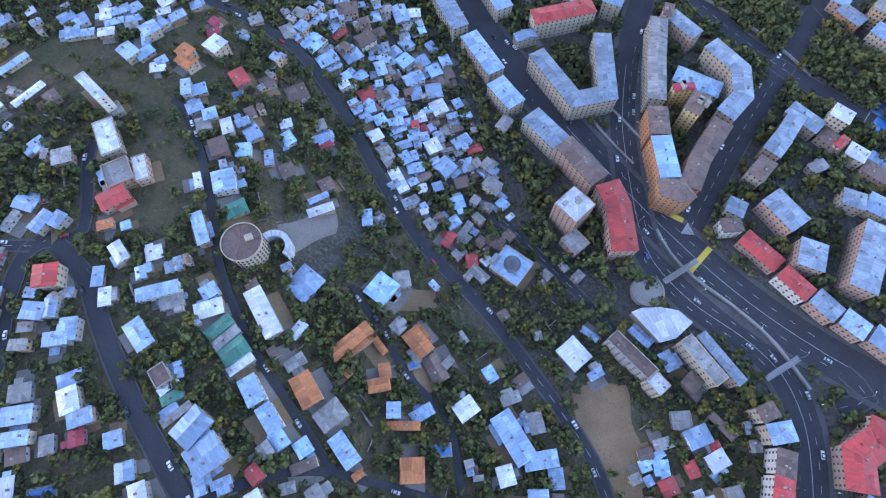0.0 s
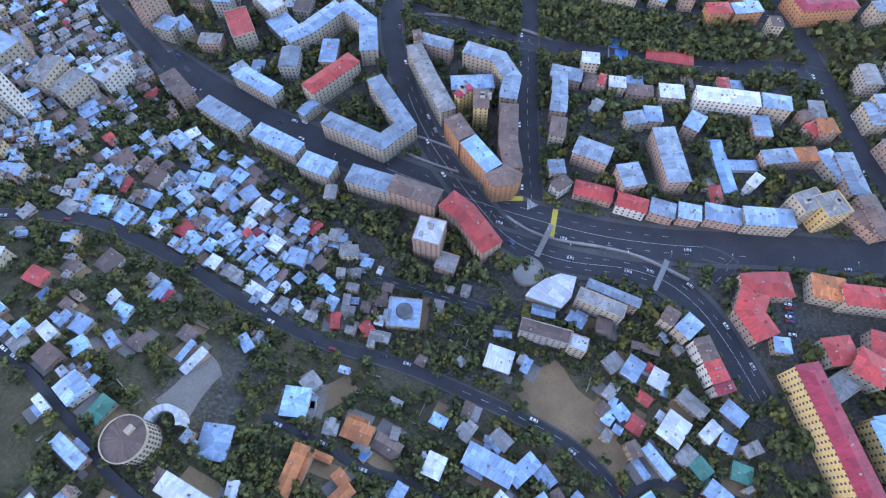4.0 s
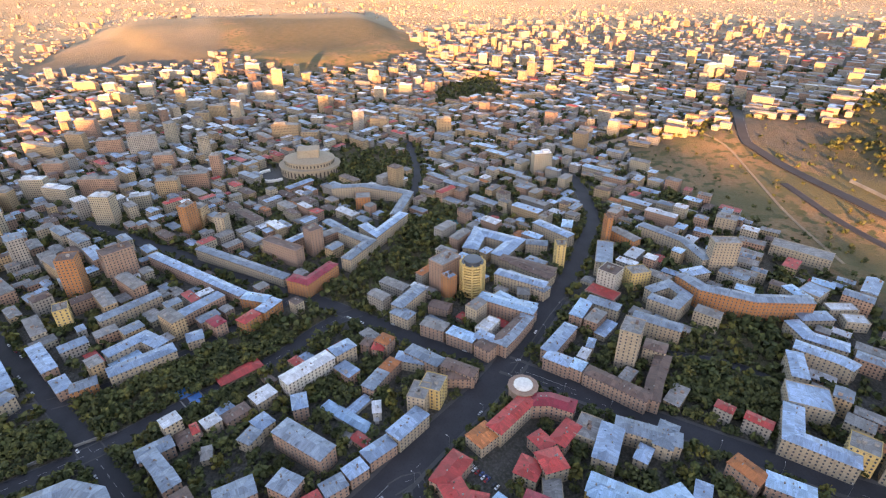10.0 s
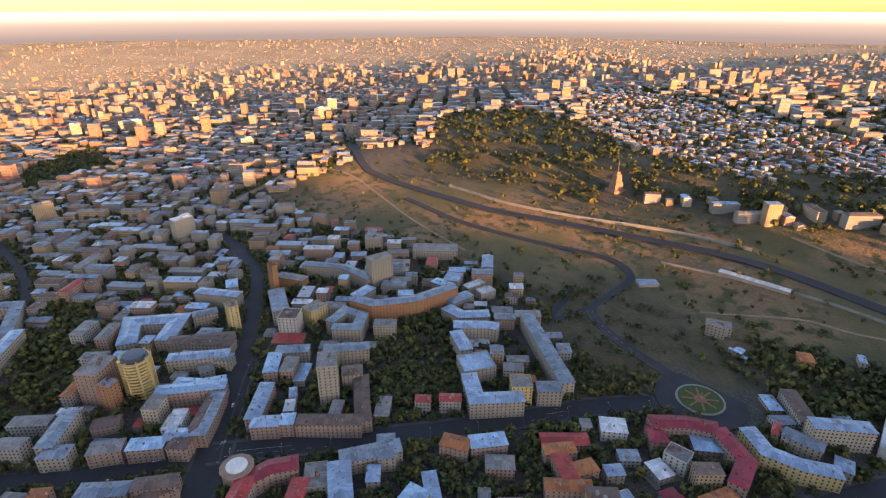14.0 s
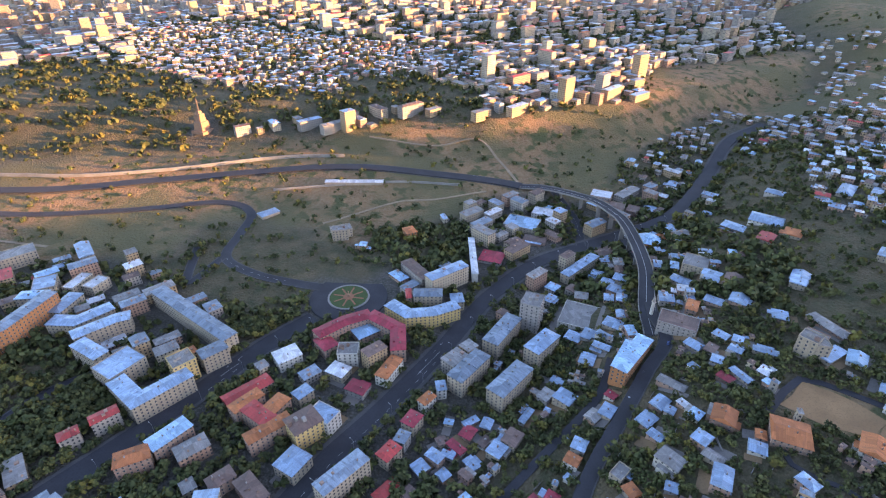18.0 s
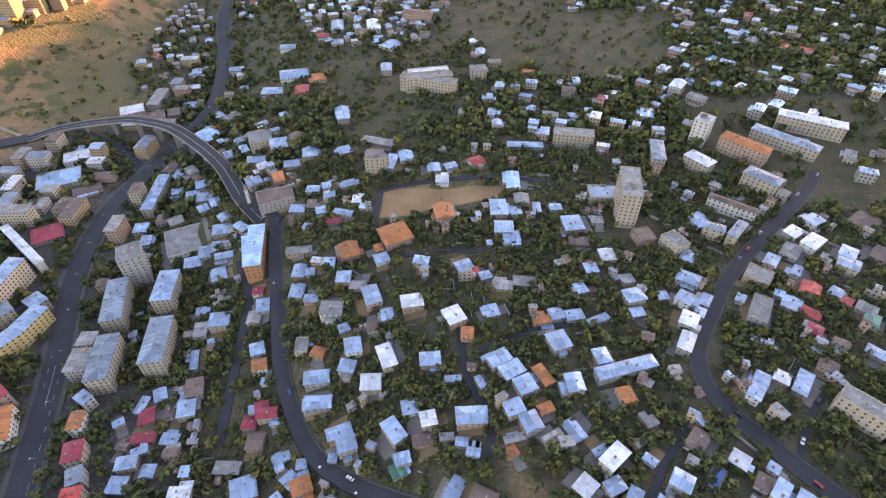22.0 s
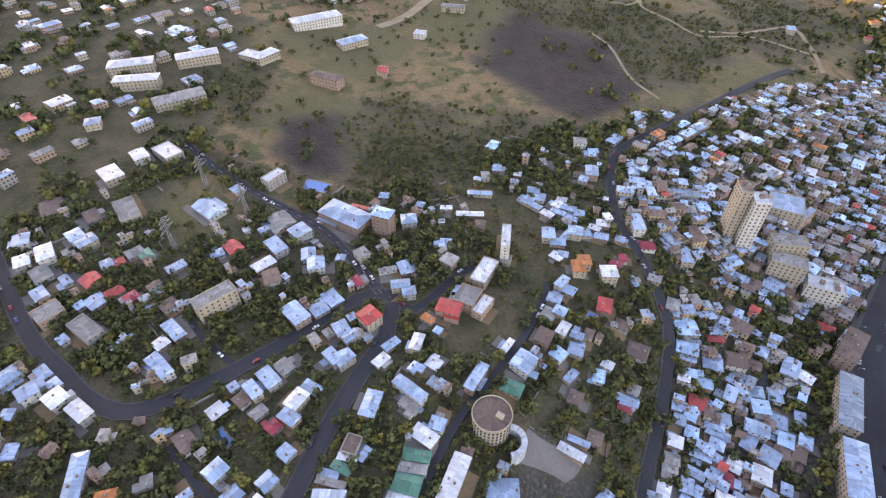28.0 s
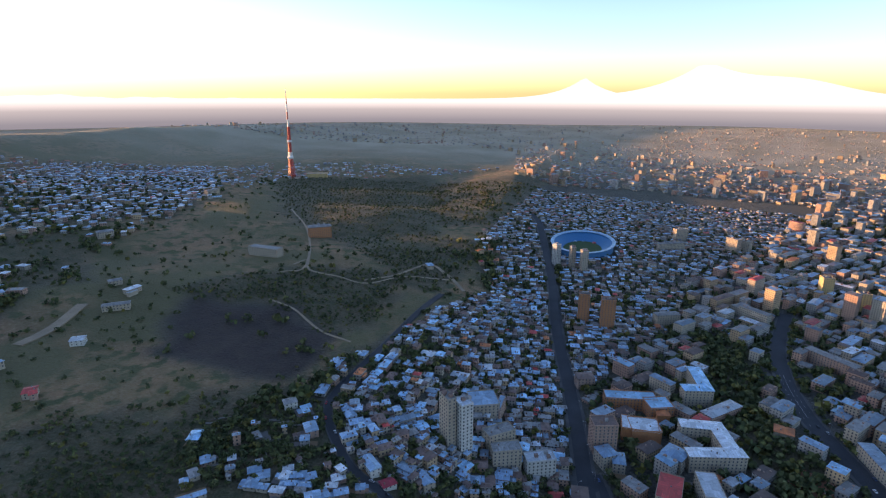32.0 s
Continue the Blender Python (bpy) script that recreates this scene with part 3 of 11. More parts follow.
        box(v, f, (q[0] + off[0], q[1] + off[1], z1 - 0.2), rng.uniform(0.7, 1.2) * (3 if tall else 1), rng.uniform(0.6, 1.1) * (3 if tall else 1), rise * 0.8 + (2.6 if tall else 1.3), math.atan2(*(p[1] - p[0])[::-1]) + rng.choice((0, 1.571)))
        part("chimney" if kind != "tower" else "roof_housing", v, f, WALL["grey" if rng.random() < 0.6 else "brown"], rp)
    mark([tuple(q) for q in p], w, 2, 0.8)
    if kind in ("house", "villa", "shed", "hall") and len(p) == 2:
        PLOTS.append((c, d_axis, float(np.hypot(*(p[1] - p[0]))), w))
    return root


def far_tower(storeys, w, roof, facade, a, b):
    """A tall block of the far centre: patterned fronts, parapet, lift housing on the roof."""
    a, b = np.array(a), np.array(b)
    c, d = (a + b) / 2, b - a
    ln, turn = max(float(np.hypot(*d)), 12.0), math.atan2(d[1], d[0])
    if not free(c[0], c[1], 4, 2):
        return
    g = gz(*c)
    top = g + storeys * 3.2
    root = thing("tower_block", c[0], c[1], g - 2, ("pink tuff", "cream stone", "grey glass-fronted", "ochre tuff")[facade] + " tall block above the city roofs", "building")
    v, f = [], []
    box(v, f, (c[0], c[1], g - 2), ln, w, top - g + 2, turn)
    part("wall", v, f, FACADE[facade], root)
    v, f = [], []
    box(v, f, (c[0], c[1], top + 0.02), ln - 1.2, w - 1.2, 0.6, turn)
    k = 0.2 * ln * (1 if storeys % 2 else -1)
    box(v, f, (c[0] + math.cos(turn) * k, c[1] + math.sin(turn) * k, top + 0.5), ln * 0.4, w * 0.5, 3.2, turn)
    part("roof", v, f, ROOF[roof], root)
    mark([tuple(a), tuple(b)], w, 2)


# ---------------------------------------------------------------- the road net
road("street", 6.5, (88, -38), (86, -17), (79, 5), (66, 27), (50, 51), (31, 78), (11, 101), (-6, 118), (-23, 141), (-41, 171), (-56, 199), (-74, 229), (-95, 256), (-121, 272), (-147, 283), (-174, 292), (-200, 314), (-225, 343), (-237, 380), (-239, 491), (-239, 581), (-233, 649))
road("road", 9, (-82, -582), (-100, -489), (-94, -395), (-100, -350), (-84, -317), (-64, -272), (-50, -243), (-40, -217), (-34, -193), (-31, -169), (-33, -148), (-41, -127), (-51, -108), (-67, -82), (-90, -50), (-116, -13), (-141, 20), (-156, 42), (-170, 65), (-185, 92), (-205, 110))
road("road", 8.5, (-460, -100), (-422, -92), (-357, -87), (-301, -80), (-268, -70), (-244, -63), (-225, -51), (-217, -35), (-214, -10), (-214, 20), (-216, 50), (-220, 80), (-217, 106), (-207, 112))
road("street", 5.5, (-203, 111), (-192, 118), (-195, 140), (-200, 161), (-199, 173))
road("street", 5.5, (-215, 108), (-263, 108), (-296, 104), (-323, 95), (-351, 84), (-397, 69), (-458, 56))
road("lane", 4.5, (-161, 204), (-153, 196), (-139, 168), (-132, 146), (-124, 121), (-121, 107), (-110, 81), (-95, 54), (-77, 30), (-62, 10), (-53, -2))
road("lane", 4, (-52, 95), (-35, 72), (-21, 48), (-7, 34), (3, 23), (10, -14))
road("lane", 4.5, (-113, -13), (-92, -7), (-74, -2), (-55, -2), (-39, -6), (-21, -11), (-2, -16))
road("lane", 3.5, (-214, 11), (-244, 2), (-263, 0))
road("avenue", 24, (-15, 404), (4, 358), (34, 295), (77, 227), (120, 164), (167, 106), (210, 67), (264, 30), (319, -10), (371, -42))
road("avenue", 20, (384, -47), (456, -84))
road("avenue", 17, (188, -36), (194, -11), (198, 20), (192, 48), (176, 68), (148, 91), (129, 117), (123, 146), (122, 199), (124, 225), (132, 267), (149, 322), (169, 361), (199, 389), (218, 438), (186, 575), (192, 724), (238, 900))
road("street", 15, (156, 140), (202, 209), (268, 298), (320, 373), (382, 466), (625, 777))
road("street", 16, (367, -43), (362, 4), (409, 93), (448, 171), (519, 322), (620, 534))
road("street", 18, (347, -24), (427, -63), (492, -98), (597, -138), (663, -153), (807, -145), (844, -94))
road("street", 14, (183, 355), (206, 313), (243, 266), (273, 239), (346, 174), (402, 140), (426, 112))
road("street", 12, (239, 429), (277, 345), (315, 282), (380, 228), (442, 187))
road("street", 14, (435, 187), (515, 148), (627, 109), (779, 93), (997, 134))
road("avenue", 16, (140, -175), (127, -215), (104, -265), (75, -339), (50, -413), (10, -485), (-34, -529), (-94, -579), (-150, -627), (-205, -742), (-269, -902), (-338, -978))
road("highway", 17, (1193, -541), (967, -468), (883, -471), (667, -516), (529, -577), (383, -636), (266, -668), (152, -673), (65, -672), (40, -669))
overpass(14, 7, (40, -669), (4, -662), (-49, -625), (-73, -587), (-86, -549), (-96, -466), (-91, -396), (-92, -357))
road("road", 10, (770, -450), (640, -465), (517, -508), (416, -551), (364, -536), (350, -486), (336, -433), (289, -408), (239, -400), (210, -399))
road("street", 8, (339, -432), (346, -380), (380, -448))
road("street", 9, (-40, -537), (-32, -603), (0, -679))
road("lane", 6, (10, -207), (-15, -243), (-49, -292), (-60, -334))
road("avenue", 13.5, (-11, 378), (-43, 532), (-83, 701), (-123, 911), (-208, 1284), (-248, 1381))
road("street", 9, (219, 30), (237, 35), (227, 50))
road("street", 8, (379, -162), (366, -222), (338, -258))
road("lane", 4, (-115, -12), (-150, -26), (-168, -31), (-190, -36))
road("lane", 4, (-99, -90), (-106, -95), (-116, -111), (-120, -131), (-136, -158), (-150, -180))
road("lane", 5, (-149, -275), (-171, -303), (-190, -308), (-258, -268), (-296, -223))
road("lane", 3.5, (-151, -274), (-151, -236), (-173, -225), (-197, -204), (-230, -190))
road("lane", 3.5, (-134, -142), (-155, -137), (-175, -131), (-195, -120))
road("street", 5, (38, 145), (74, 104), (98, 76), (125, 40))
road("lane", 3.5, (-39, 294), (-21, 239), (6, 169), (41, 137))
road("avenue", 18, (354, -28), (318, -101), (289, -162), (261, -224), (226, -307), (198, -354))
road("track", 3, (-424, 530), (-380, 519), (-320, 482), (-275, 472))
road("track", 5, (-349, 642), (-318, 688), (-297, 764), (-258, 735), (-212, 682))
road("track", 4, (-720, 1004), (-573, 844), (-449, 653), (-464, 609))
road("track", 3.5, (-466, 645), (-460, 673), (-433, 636), (-384, 635), (-339, 635), (-303, 691), (-239, 711))
road("track", 13, (-579, 326), (-586, 370), (-605, 419))
road("track", 4, (284, -763), (183, -760), (109, -781), (45, -679))
road("track", 4, (996, -398), (900, -427), (682, -410), (547, -413))
road("track", 3.5, (264, -527), (193, -593), (144, -610), (83, -644))
road("track", 13, (966, -213), (999, -284), (1073, -414), (1166, -527))
road("lane", 4, (89, -35), (108, -38), (120, -49), (128, -67), (124, -89))

# ---------------------------------------------------------------- patches of the plan
patch(2, (-808, 109), (-461, 630), (-335, 399), (-322, 278), (-295, 191), (-334, 121), (-434, 77))
patch(2, (-664, -55), (-598, -35), (-542, -21), (-554, -68))
patch(2, (-657, 360), (-743, 488), (-842, 781), (-1071, 1456), (-510, 2256), (-314, 2584), (-266, 1322), (-279, 924), (-182, 721), (-223, 539), (-264, 428), (-285, 347), (-316, 281), (-271, 220), (-371, 179))
patch(11, (-895, -30), (-727, 211), (-555, 175), (-462, 62), (-494, -13), (-615, -60))
patch(11, (-484, -257), (-554, -185), (-696, 30), (-511, 60), (-414, 15), (-425, -75), (-421, -177))
patch(3, (78, 115), (52, 141), (36, 178), (7, 252), (-27, 319), (-75, 316), (-114, 268), (-53, 204), (-30, 157), (5, 110), (29, 83), (57, 56), (84, 8), (117, -15), (162, -9), (163, 37), (104, 72))
patch(3, (-177, 278), (-249, 364), (-254, 433), (-223, 575), (-187, 711), (-216, 981), (-203, 1294), (-84, 742), (-43, 532), (-15, 376))
patch(3, (-274, 985), (-313, 1949), (-314, 2584), (457, 2650), (811, 2584), (290, 1360), (87, 931), (24, 788), (-61, 752), (-126, 1041))
patch(2, (935, -258), (989, -448), (861, -501), (628, -660), (358, -760), (184, -823), (83, -796), (-45, -866), (-69, -664), (18, -651), (104, -629), (159, -563), (293, -496), (298, -421), (391, -422), (513, -385), (636, -350), (763, -280))
patch(2, (126, -817), (-128, -958), (-172, -1176), (-547, -1450), (-410, -983), (-241, -979), (-158, -747), (-64, -657), (45, -679), (161, -777))
patch(2, (346, -517), (117, -654), (69, -641), (122, -552), (205, -469), (296, -457))
patch(10, (920, -554), (916, -675), (969, -915), (534, -868), (313, -861), (328, -811), (546, -713), (628, -660), (819, -543))
patch(7, (207, -475), (119, -577), (84, -502), (137, -459), (191, -443))
patch(1, (235, 433), (277, 345), (242, 279), (181, 345))
patch(1, (288, 301), (421, 188), (417, 136), (313, 182), (255, 251))
patch(1, (463, 153), (573, 101), (712, 50), (651, 24), (494, 56), (426, 112))
patch(1, (453, -243), (424, -309), (285, -222), (331, -159))
patch(1, (387, -388), (238, -408), (206, -340), (240, -314), (320, -360))
patch(1, (109, 756), (164, 736), (150, 566), (198, 418), (172, 382), (139, 411), (117, 499), (94, 623))
patch(1, (719, 365), (800, 321), (968, 247), (928, 123), (776, 119), (760, 232))
patch(4, (836, 375), (855, 320), (765, 289), (761, 326))
patch(4, (-311, 103), (-274, 126), (-257, 112), (-292, 99))
patch(2, (-185, -306), (-211, -281), (-239, -294), (-259, -264), (-237, -257), (-200, -270), (-156, -284))
patch(2, (-396, 5), (-411, 64), (-340, 77), (-324, 19))
patch(2, (-353, 82), (-361, 111), (-322, 115), (-301, 97))
patch(2, (68, 40), (100, 40), (112, 13), (91, -9), (76, 19))
patch(2, (-102, -89), (-119, -58), (-95, -54), (-89, -71))
patch(4, (242, 1), (294, -36), (297, -53), (262, -49), (222, -17))
patch(4, (116, 115), (137, 111), (126, 89), (110, 93))
patch(10, (-214, -471), (-374, -579), (-503, -619), (-341, -365), (-244, -362), (-200, -389))
patch(10, (-922, 1557), (-449, 1990), (-323, 2143), (-294, 1100), (-534, 986))
patch(10, (-415, 896), (-254, 954), (-235, 650), (-307, 660))
patch(10, (-256, -851), (-402, -794), (-686, -904), (-503, -619), (-343, -579), (-221, -494), (-154, -492))
patch(5, (-524, 484), (-441, 551), (-319, 493), (-275, 436), (-307, 379), (-379, 356), (-446, 380))
patch(5, (-434, 153), (-410, 181), (-353, 160), (-341, 131), (-368, 111), (-408, 119))
patch(13, (-274, 249), (-227, 238), (-173, 258), (-122, 275), (-126, 230), (-195, 197), (-228, 200), (-263, 211))
patch(13, (-198, 214), (-165, 215), (-148, 171), (-134, 146), (-149, 114), (-179, 114), (-176, 155), (-175, 182))
patch(2, (-119, 123), (-61, 133), (-54, 118), (-83, 110))
patch(13, (-105, 150), (-94, 152), (-85, 131), (-96, 126))
patch(2, (-194, -305), (-244, -278), (-224, -247), (-175, -270))
patch(13, (-469, -502), (-561, -465), (-660, -383), (-536, -289), (-440, -314), (-400, -398))
patch(13, (-273, -175), (-316, -147), (-295, -132), (-260, -154))
patch(14, (-1086, 1440), (-733, 1909), (-250, 692), (-326, 705), (-478, 801), (-667, 915))
patch(14, (-556, 501), (-450, 642), (-309, 692), (-275, 528), (-305, 466), (-398, 517), (-503, 497))
patch(5, (-486, 431), (-477, 489), (-419, 523), (-349, 500), (-298, 453), (-311, 383), (-365, 358), (-409, 369), (-458, 391))
patch(14, (-445, 214), (-410, 264), (-334, 283), (-338, 330), (-304, 366), (-317, 308), (-284, 240), (-290, 206), (-324, 151), (-379, 172))
patch(14, (-579, 139), (-536, 165), (-449, 117), (-459, 92))
patch(10, (-937, 547), (-853, 623), (-667, 466), (-706, 404))
patch(15, (-1400, 472), (-1866, 1318), (-1550, 1684), (-962, 1038), (-859, 792), (-995, 561), (-1155, 542), (-1181, 370))
patch(11, (-1181, 370), (-1155, 542), (-995, 561), (-821, 480), (-838, 381), (-901, 261))
patch(16, (1153, -793), (1181, -890), (1054, -980), (840, -957), (665, -878), (547, -804), (470, -907), (355, -898), (331, -806), (442, -763), (511, -719), (551, -669), (634, -670), (755, -634), (862, -606), (902, -581))
patch(1, (203, -528), (99, -558), (73, -462), (146, -440))
patch(15, (-273, -1036), (-416, -987), (-515, -837), (-573, -740), (-536, -635), (-391, -518), (-331, -537), (-282, -603), (-353, -875))
patch(15, (-618, -687), (-756, -668), (-644, -541), (-586, -536), (-576, -621))
patch(7, (-273, -1036), (-193, -917), (-101, -765), (-70, -716), (-108, -699), (-257, -887))
patch(13, (-497, -626), (-611, -507), (-462, -352), (-397, -389), (-410, -476), (-363, -495))
patch(10, (-251, -600), (-356, -531), (-254, -356), (-190, -363), (-207, -446))
patch(7, (108, 37), (171, 25), (178, -32), (114, -159), (47, -138), (81, -70), (98, -45), (94, -22))
patch(7, (44, 36), (69, 29), (91, -25), (98, -45), (81, -70), (47, -138), (-29, -108), (6, 2))
patch(3, (-113, 905), (-69, 1055), (34, 1093), (92, 932), (97, 840), (60, 747), (27, 691), (-9, 592), (-38, 544))
patch(7, (-261, 448), (-219, 500), (-180, 520), (-164, 465), (-194, 410), (-225, 399))

survey((73, -302), (-20, -389), (-67, -378), (-67, -291), (-35, -190), (101, -222))
survey((-241, 282), (-25, 306), (18, 162), (38, 105), (108, 105), (194, 20), (172, -48), (-197, -2))
survey((-222, -495), (-524, 117), (-157, 143), (27, -207))
survey((-339, 86), (-260, 417), (-84, 299), (-137, 34))

patch(15, (832, -945), (340, -822), (277, -1013), (136, -982), (232, -1247), (721, -1358), (1297, -1544))
patch(16, (337, -812), (198, -831), (120, -773), (129, -928), (272, -993), (410, -965))
patch(16, (612, -629), (561, -695), (456, -754), (322, -823), (380, -880), (560, -850), (720, -790))
patch(13, (413, -405), (391, -503), (336, -522), (176, -468), (141, -424), (216, -386), (256, -357), (331, -355))
patch(2, (1740, 560), (1890, 360), (2250, 200), (2650, 300), (2650, 1300), (2338, 1100), (1940, 910))
patch(14, (2050, 800), (2020, 560), (2350, 330), (2650, 420), (2650, 1200))
patch(1, (1290, 110), (1540, 120), (1680, -40), (1380, -70))
# ---------------------------------------------------------------- buildings, district by district
# hillside above the winding road, south part
building("villa", 2, 20, "zinc", "cream", (35.7, 105.2), (46.6, 119.7), flat=True, high=2.8)
building("house", 1, 8, "red", "cream", (14, 115.9), (20.9, 116.2), high=2.8)
# slope of gardens inside the bend
# along the bend of the main road
building("villa", 2, 15, "white", "white", (-24.4, -99.3), (-28.5, -88.3), high=2.8)
building("house", 2, 12, "crimson", "tuff", (-54.5, -30.9), (-57.3, -24.5), high=2.8)
# upper road
building("tower", 9, 14, "grey", "cream", (-318.2, -180.1), (-291.4, -156.5), flat=True)
building("tower", 4, 12, "grey", "cream", (-194, -343.6), (-194.5, -330.5), flat=True)
# wedge between the ring road and the street
building("block", 5, 13, "zinc", "cream", (64.7, 265.9), (87.8, 226.2), (110.5, 231.2), (112.2, 282.1))
building("block", 6, 14, "brown", "orange", (139.9, 217.2), (138.7, 197))
building("block", 6, 14, "blue", "orange", (138.7, 194.7), (140.2, 165.3))
building("block", 6, 16, "brown", "orange", (139.3, 163.5), (139, 157.5), (144.4, 155.1), (150.5, 157.7))
building("block", 6, 14, "brown", "orange", (151, 158.6), (161.1, 178.9), (173.9, 196.5), (180.7, 205.9))
building("block", 6, 14, "zinc", "cream", (183.5, 211.5), (198.2, 227), (201.2, 248.7), (185.2, 270.7))
building("block", 5, 13, "grey", "cream", (142.5, 226.7), (147.6, 260.9), (154.6, 296.9))
building("block", 5, 12, "zinc", "tuff", (163.7, 301.4), (179.3, 281.6))
building("block", 4, 15, "zinc", "cream", (160, 250.3), (187.4, 235.6))
building("tower", 6, 14, "crimson", "yellow", (159.8, 236.1), (160.5, 230.7))
building("tower", 7, 17, "brown", "yellow", (160.6, 221.3), (169.1, 215.4))
building("block", 6, 13, "brown", "tuff", (158.3, 302.7), (164.1, 300.8))
# school quarter by the ring
building("block", 5, 15, "red", "cream", (65.1, 298.4), (108.9, 309.7))
building("block", 4, 14, "zinc", "cream", (29.2, 347.2), (45.5, 310.9))
building("block", 4, 12, "zinc", "cream", (25.4, 347.7), (36.7, 350.3))
building("house", 3, 15, "zinc", "cream", (58.5, 292.1), (60.9, 285.2), high=2.8)
building("block", 5, 16, "zinc", "cream", (74.2, 358.1), (93.3, 359.1), (127.6, 370.3))
building("block", 5, 15, "zinc", "cream", (131, 371.6), (137.5, 340.8), (122.8, 311.7))
building("hall", 3, 18, "zinc", "cream", (78.4, 392.6), (81.8, 368.4))
building("hall", 5, 32, "red", "cream", (40.1, 394.3), (58.1, 391.8), flat=True)
building("hall", 5, 30, "white", "cream", (71.6, 405.5), (86.9, 408.3), flat=True)
building("block", 5, 15, "white", "cream", (61.5, 488.5), (92.8, 494.2), (102.6, 457.5))
building("block", 5, 14, "white", "cream", (65.1, 444.3), (111.3, 459.6))
building("hall", 4, 18, "zinc", "cream", (47.7, 448.8), (64, 440.3))
building("block", 6, 15, "blue", "cream", (81.9, 606.8), (90.6, 562.4), (67.7, 554.9))
building("hall", 4, 20, "blue", "orange", (32.8, 519.1), (54.9, 529.3), flat=True)
building("hall", 4, 22, "white", "orange", (17.4, 475), (43.4, 481.4), flat=True, windows=False)
building("hall", 3, 16, "zinc", "cream", (4.6, 422.7), (15, 424))
# row below the avenue
building("block", 4, 14, "brown", "tuff", (-17.9, 372.7), (-12.5, 341.1))
building("block", 4, 14, "zinc", "cream", (-4.3, 331.1), (12.8, 292.7))
building("block", 4, 14, "zinc", "cream", (18.6, 285.5), (37, 252.6))
building("block", 4, 15, "zinc", "cream", (35.9, 244.2), (49.3, 224.5))
building("block", 4, 16, "zinc", "cream", (58.2, 216.7), (77.2, 193.3))
building("block", 5, 15, "brown", "tuff", (77.6, 192.8), (97.4, 165.5))
building("block", 5, 17, "red", "tuff", (102, 162.9), (106.7, 147.9), (107.1, 117.9))
building("tower", 7, 17, "white", "tuff", (85, 150.8), (72.2, 139.1), flat=True)
building("hall", 2, 12, "grey", "tuff", (76.5, 132.8), (84.8, 122.6), flat=True)
# blocks facing the avenue
building("block", 4, 12, "zinc", "cream", (236.1, 217), (221.7, 198.6))
building("block", 4, 13, "zinc", "tuff", (221.7, 198.6), (211.5, 187))
building("block", 4, 12, "brown", "cream", (208.3, 181.5), (196.6, 169))
building("block", 3, 12, "zinc", "cream", (185, 154.1), (179.7, 144.7))
building("block", 3, 14, "brown", "white", (176.4, 141), (177.1, 132.7))
building("block", 2, 13, "red", "tuff", (184.6, 131), (201.5, 111.9))
building("block", 3, 12, "red", "white", (201, 107.2), (213.2, 92.2))
building("block", 3, 13, "zinc", "tuff", (216.4, 92), (226.3, 80))
building("block", 3, 13, "zinc", "tuff", (229.6, 79.7), (239.6, 69.8))
building("block", 3, 14, "zinc", "tuff", (243.9, 70), (259.9, 54.3))
building("block", 4, 15, "zinc", "cream", (260.6, 53.4), (285.4, 35.1))
building("block", 3, 14, "zinc", "tuff", (234.3, 224.6), (250.1, 207.7))
building("block", 2, 13, "brown", "tuff", (253.2, 207.2), (263.7, 194.6))
building("block", 3, 12, "red", "cream", (260, 199), (263, 195.4))
building("block", 3, 12, "white", "cream", (265.1, 192.9), (274.3, 185.2))
building("block", 2, 12, "brown", "tuff", (274.2, 182), (289.2, 169.6))
building("block", 3, 15, "white", "cream", (292, 166.2), (305.7, 155.5))
building("block", 5, 15, "white", "white", (308.1, 146.9), (341.8, 118.2))
building("block", 5, 15, "zinc", "cream", (344.6, 117.1), (359, 103.5))
building("hall", 4, 16, "zinc", "tuff", (287.8, 134), (292.1, 123.7))
building("block", 5, 17, "zinc", "tuff", (262.7, 134.2), (240.6, 94))
building("block", 4, 17, "zinc", "tuff", (203.6, 156.2), (217, 135.6))
building("block", 4, 17, "zinc", "tuff", (222.5, 124.6), (215.9, 108.2))
building("block", 3, 13, "zinc", "cream", (251.6, 157.6), (263.9, 152.6))
building("house", 3, 14, "zinc", "cream", (267.7, 155.1), (277.6, 148.2), high=2.8)
building("house", 2, 12, "grey", "cream", (243, 184.3), (245.7, 177.9), high=2.8)
building("hall", 1, 9, "blue", "white", (297.5, 112.3), (274.9, 73.6), windows=False)
building("hall", 1, 8, "zinc", "white", (290.5, 91.1), (307.3, 80.4), windows=False)
building("villa", 3, 12, "white", "white", (291, 73.6), (292.3, 67.4), high=2.8)
building("tower", 6, 18, "grey", "cream", (301, 45.6), (298, 31.9), flat=True)
building("tower", 6, 18, "grey", "yellow", (311.5, 37.2), (306.9, 21), flat=True)
building("block", 3, 13, "zinc", "tuff", (310.7, 81.2), (331, 71.7))
building("block", 3, 13, "orange", "tuff", (331, 71.7), (345.9, 64))
building("block", 3, 13, "zinc", "cream", (350.6, 63.6), (345.6, 38.7))
building("block", 3, 12, "brown", "tuff", (369.7, 96.7), (367.3, 87.9))
building("block", 3, 13, "red", "tuff", (363.8, 86.3), (362.9, 76))
building("block", 3, 14, "brown", "tuff", (329.6, 19.9), (329.8, -2.5))
building("block", 3, 13, "zinc", "tuff", (351.3, 52.2), (342.8, 22.4))
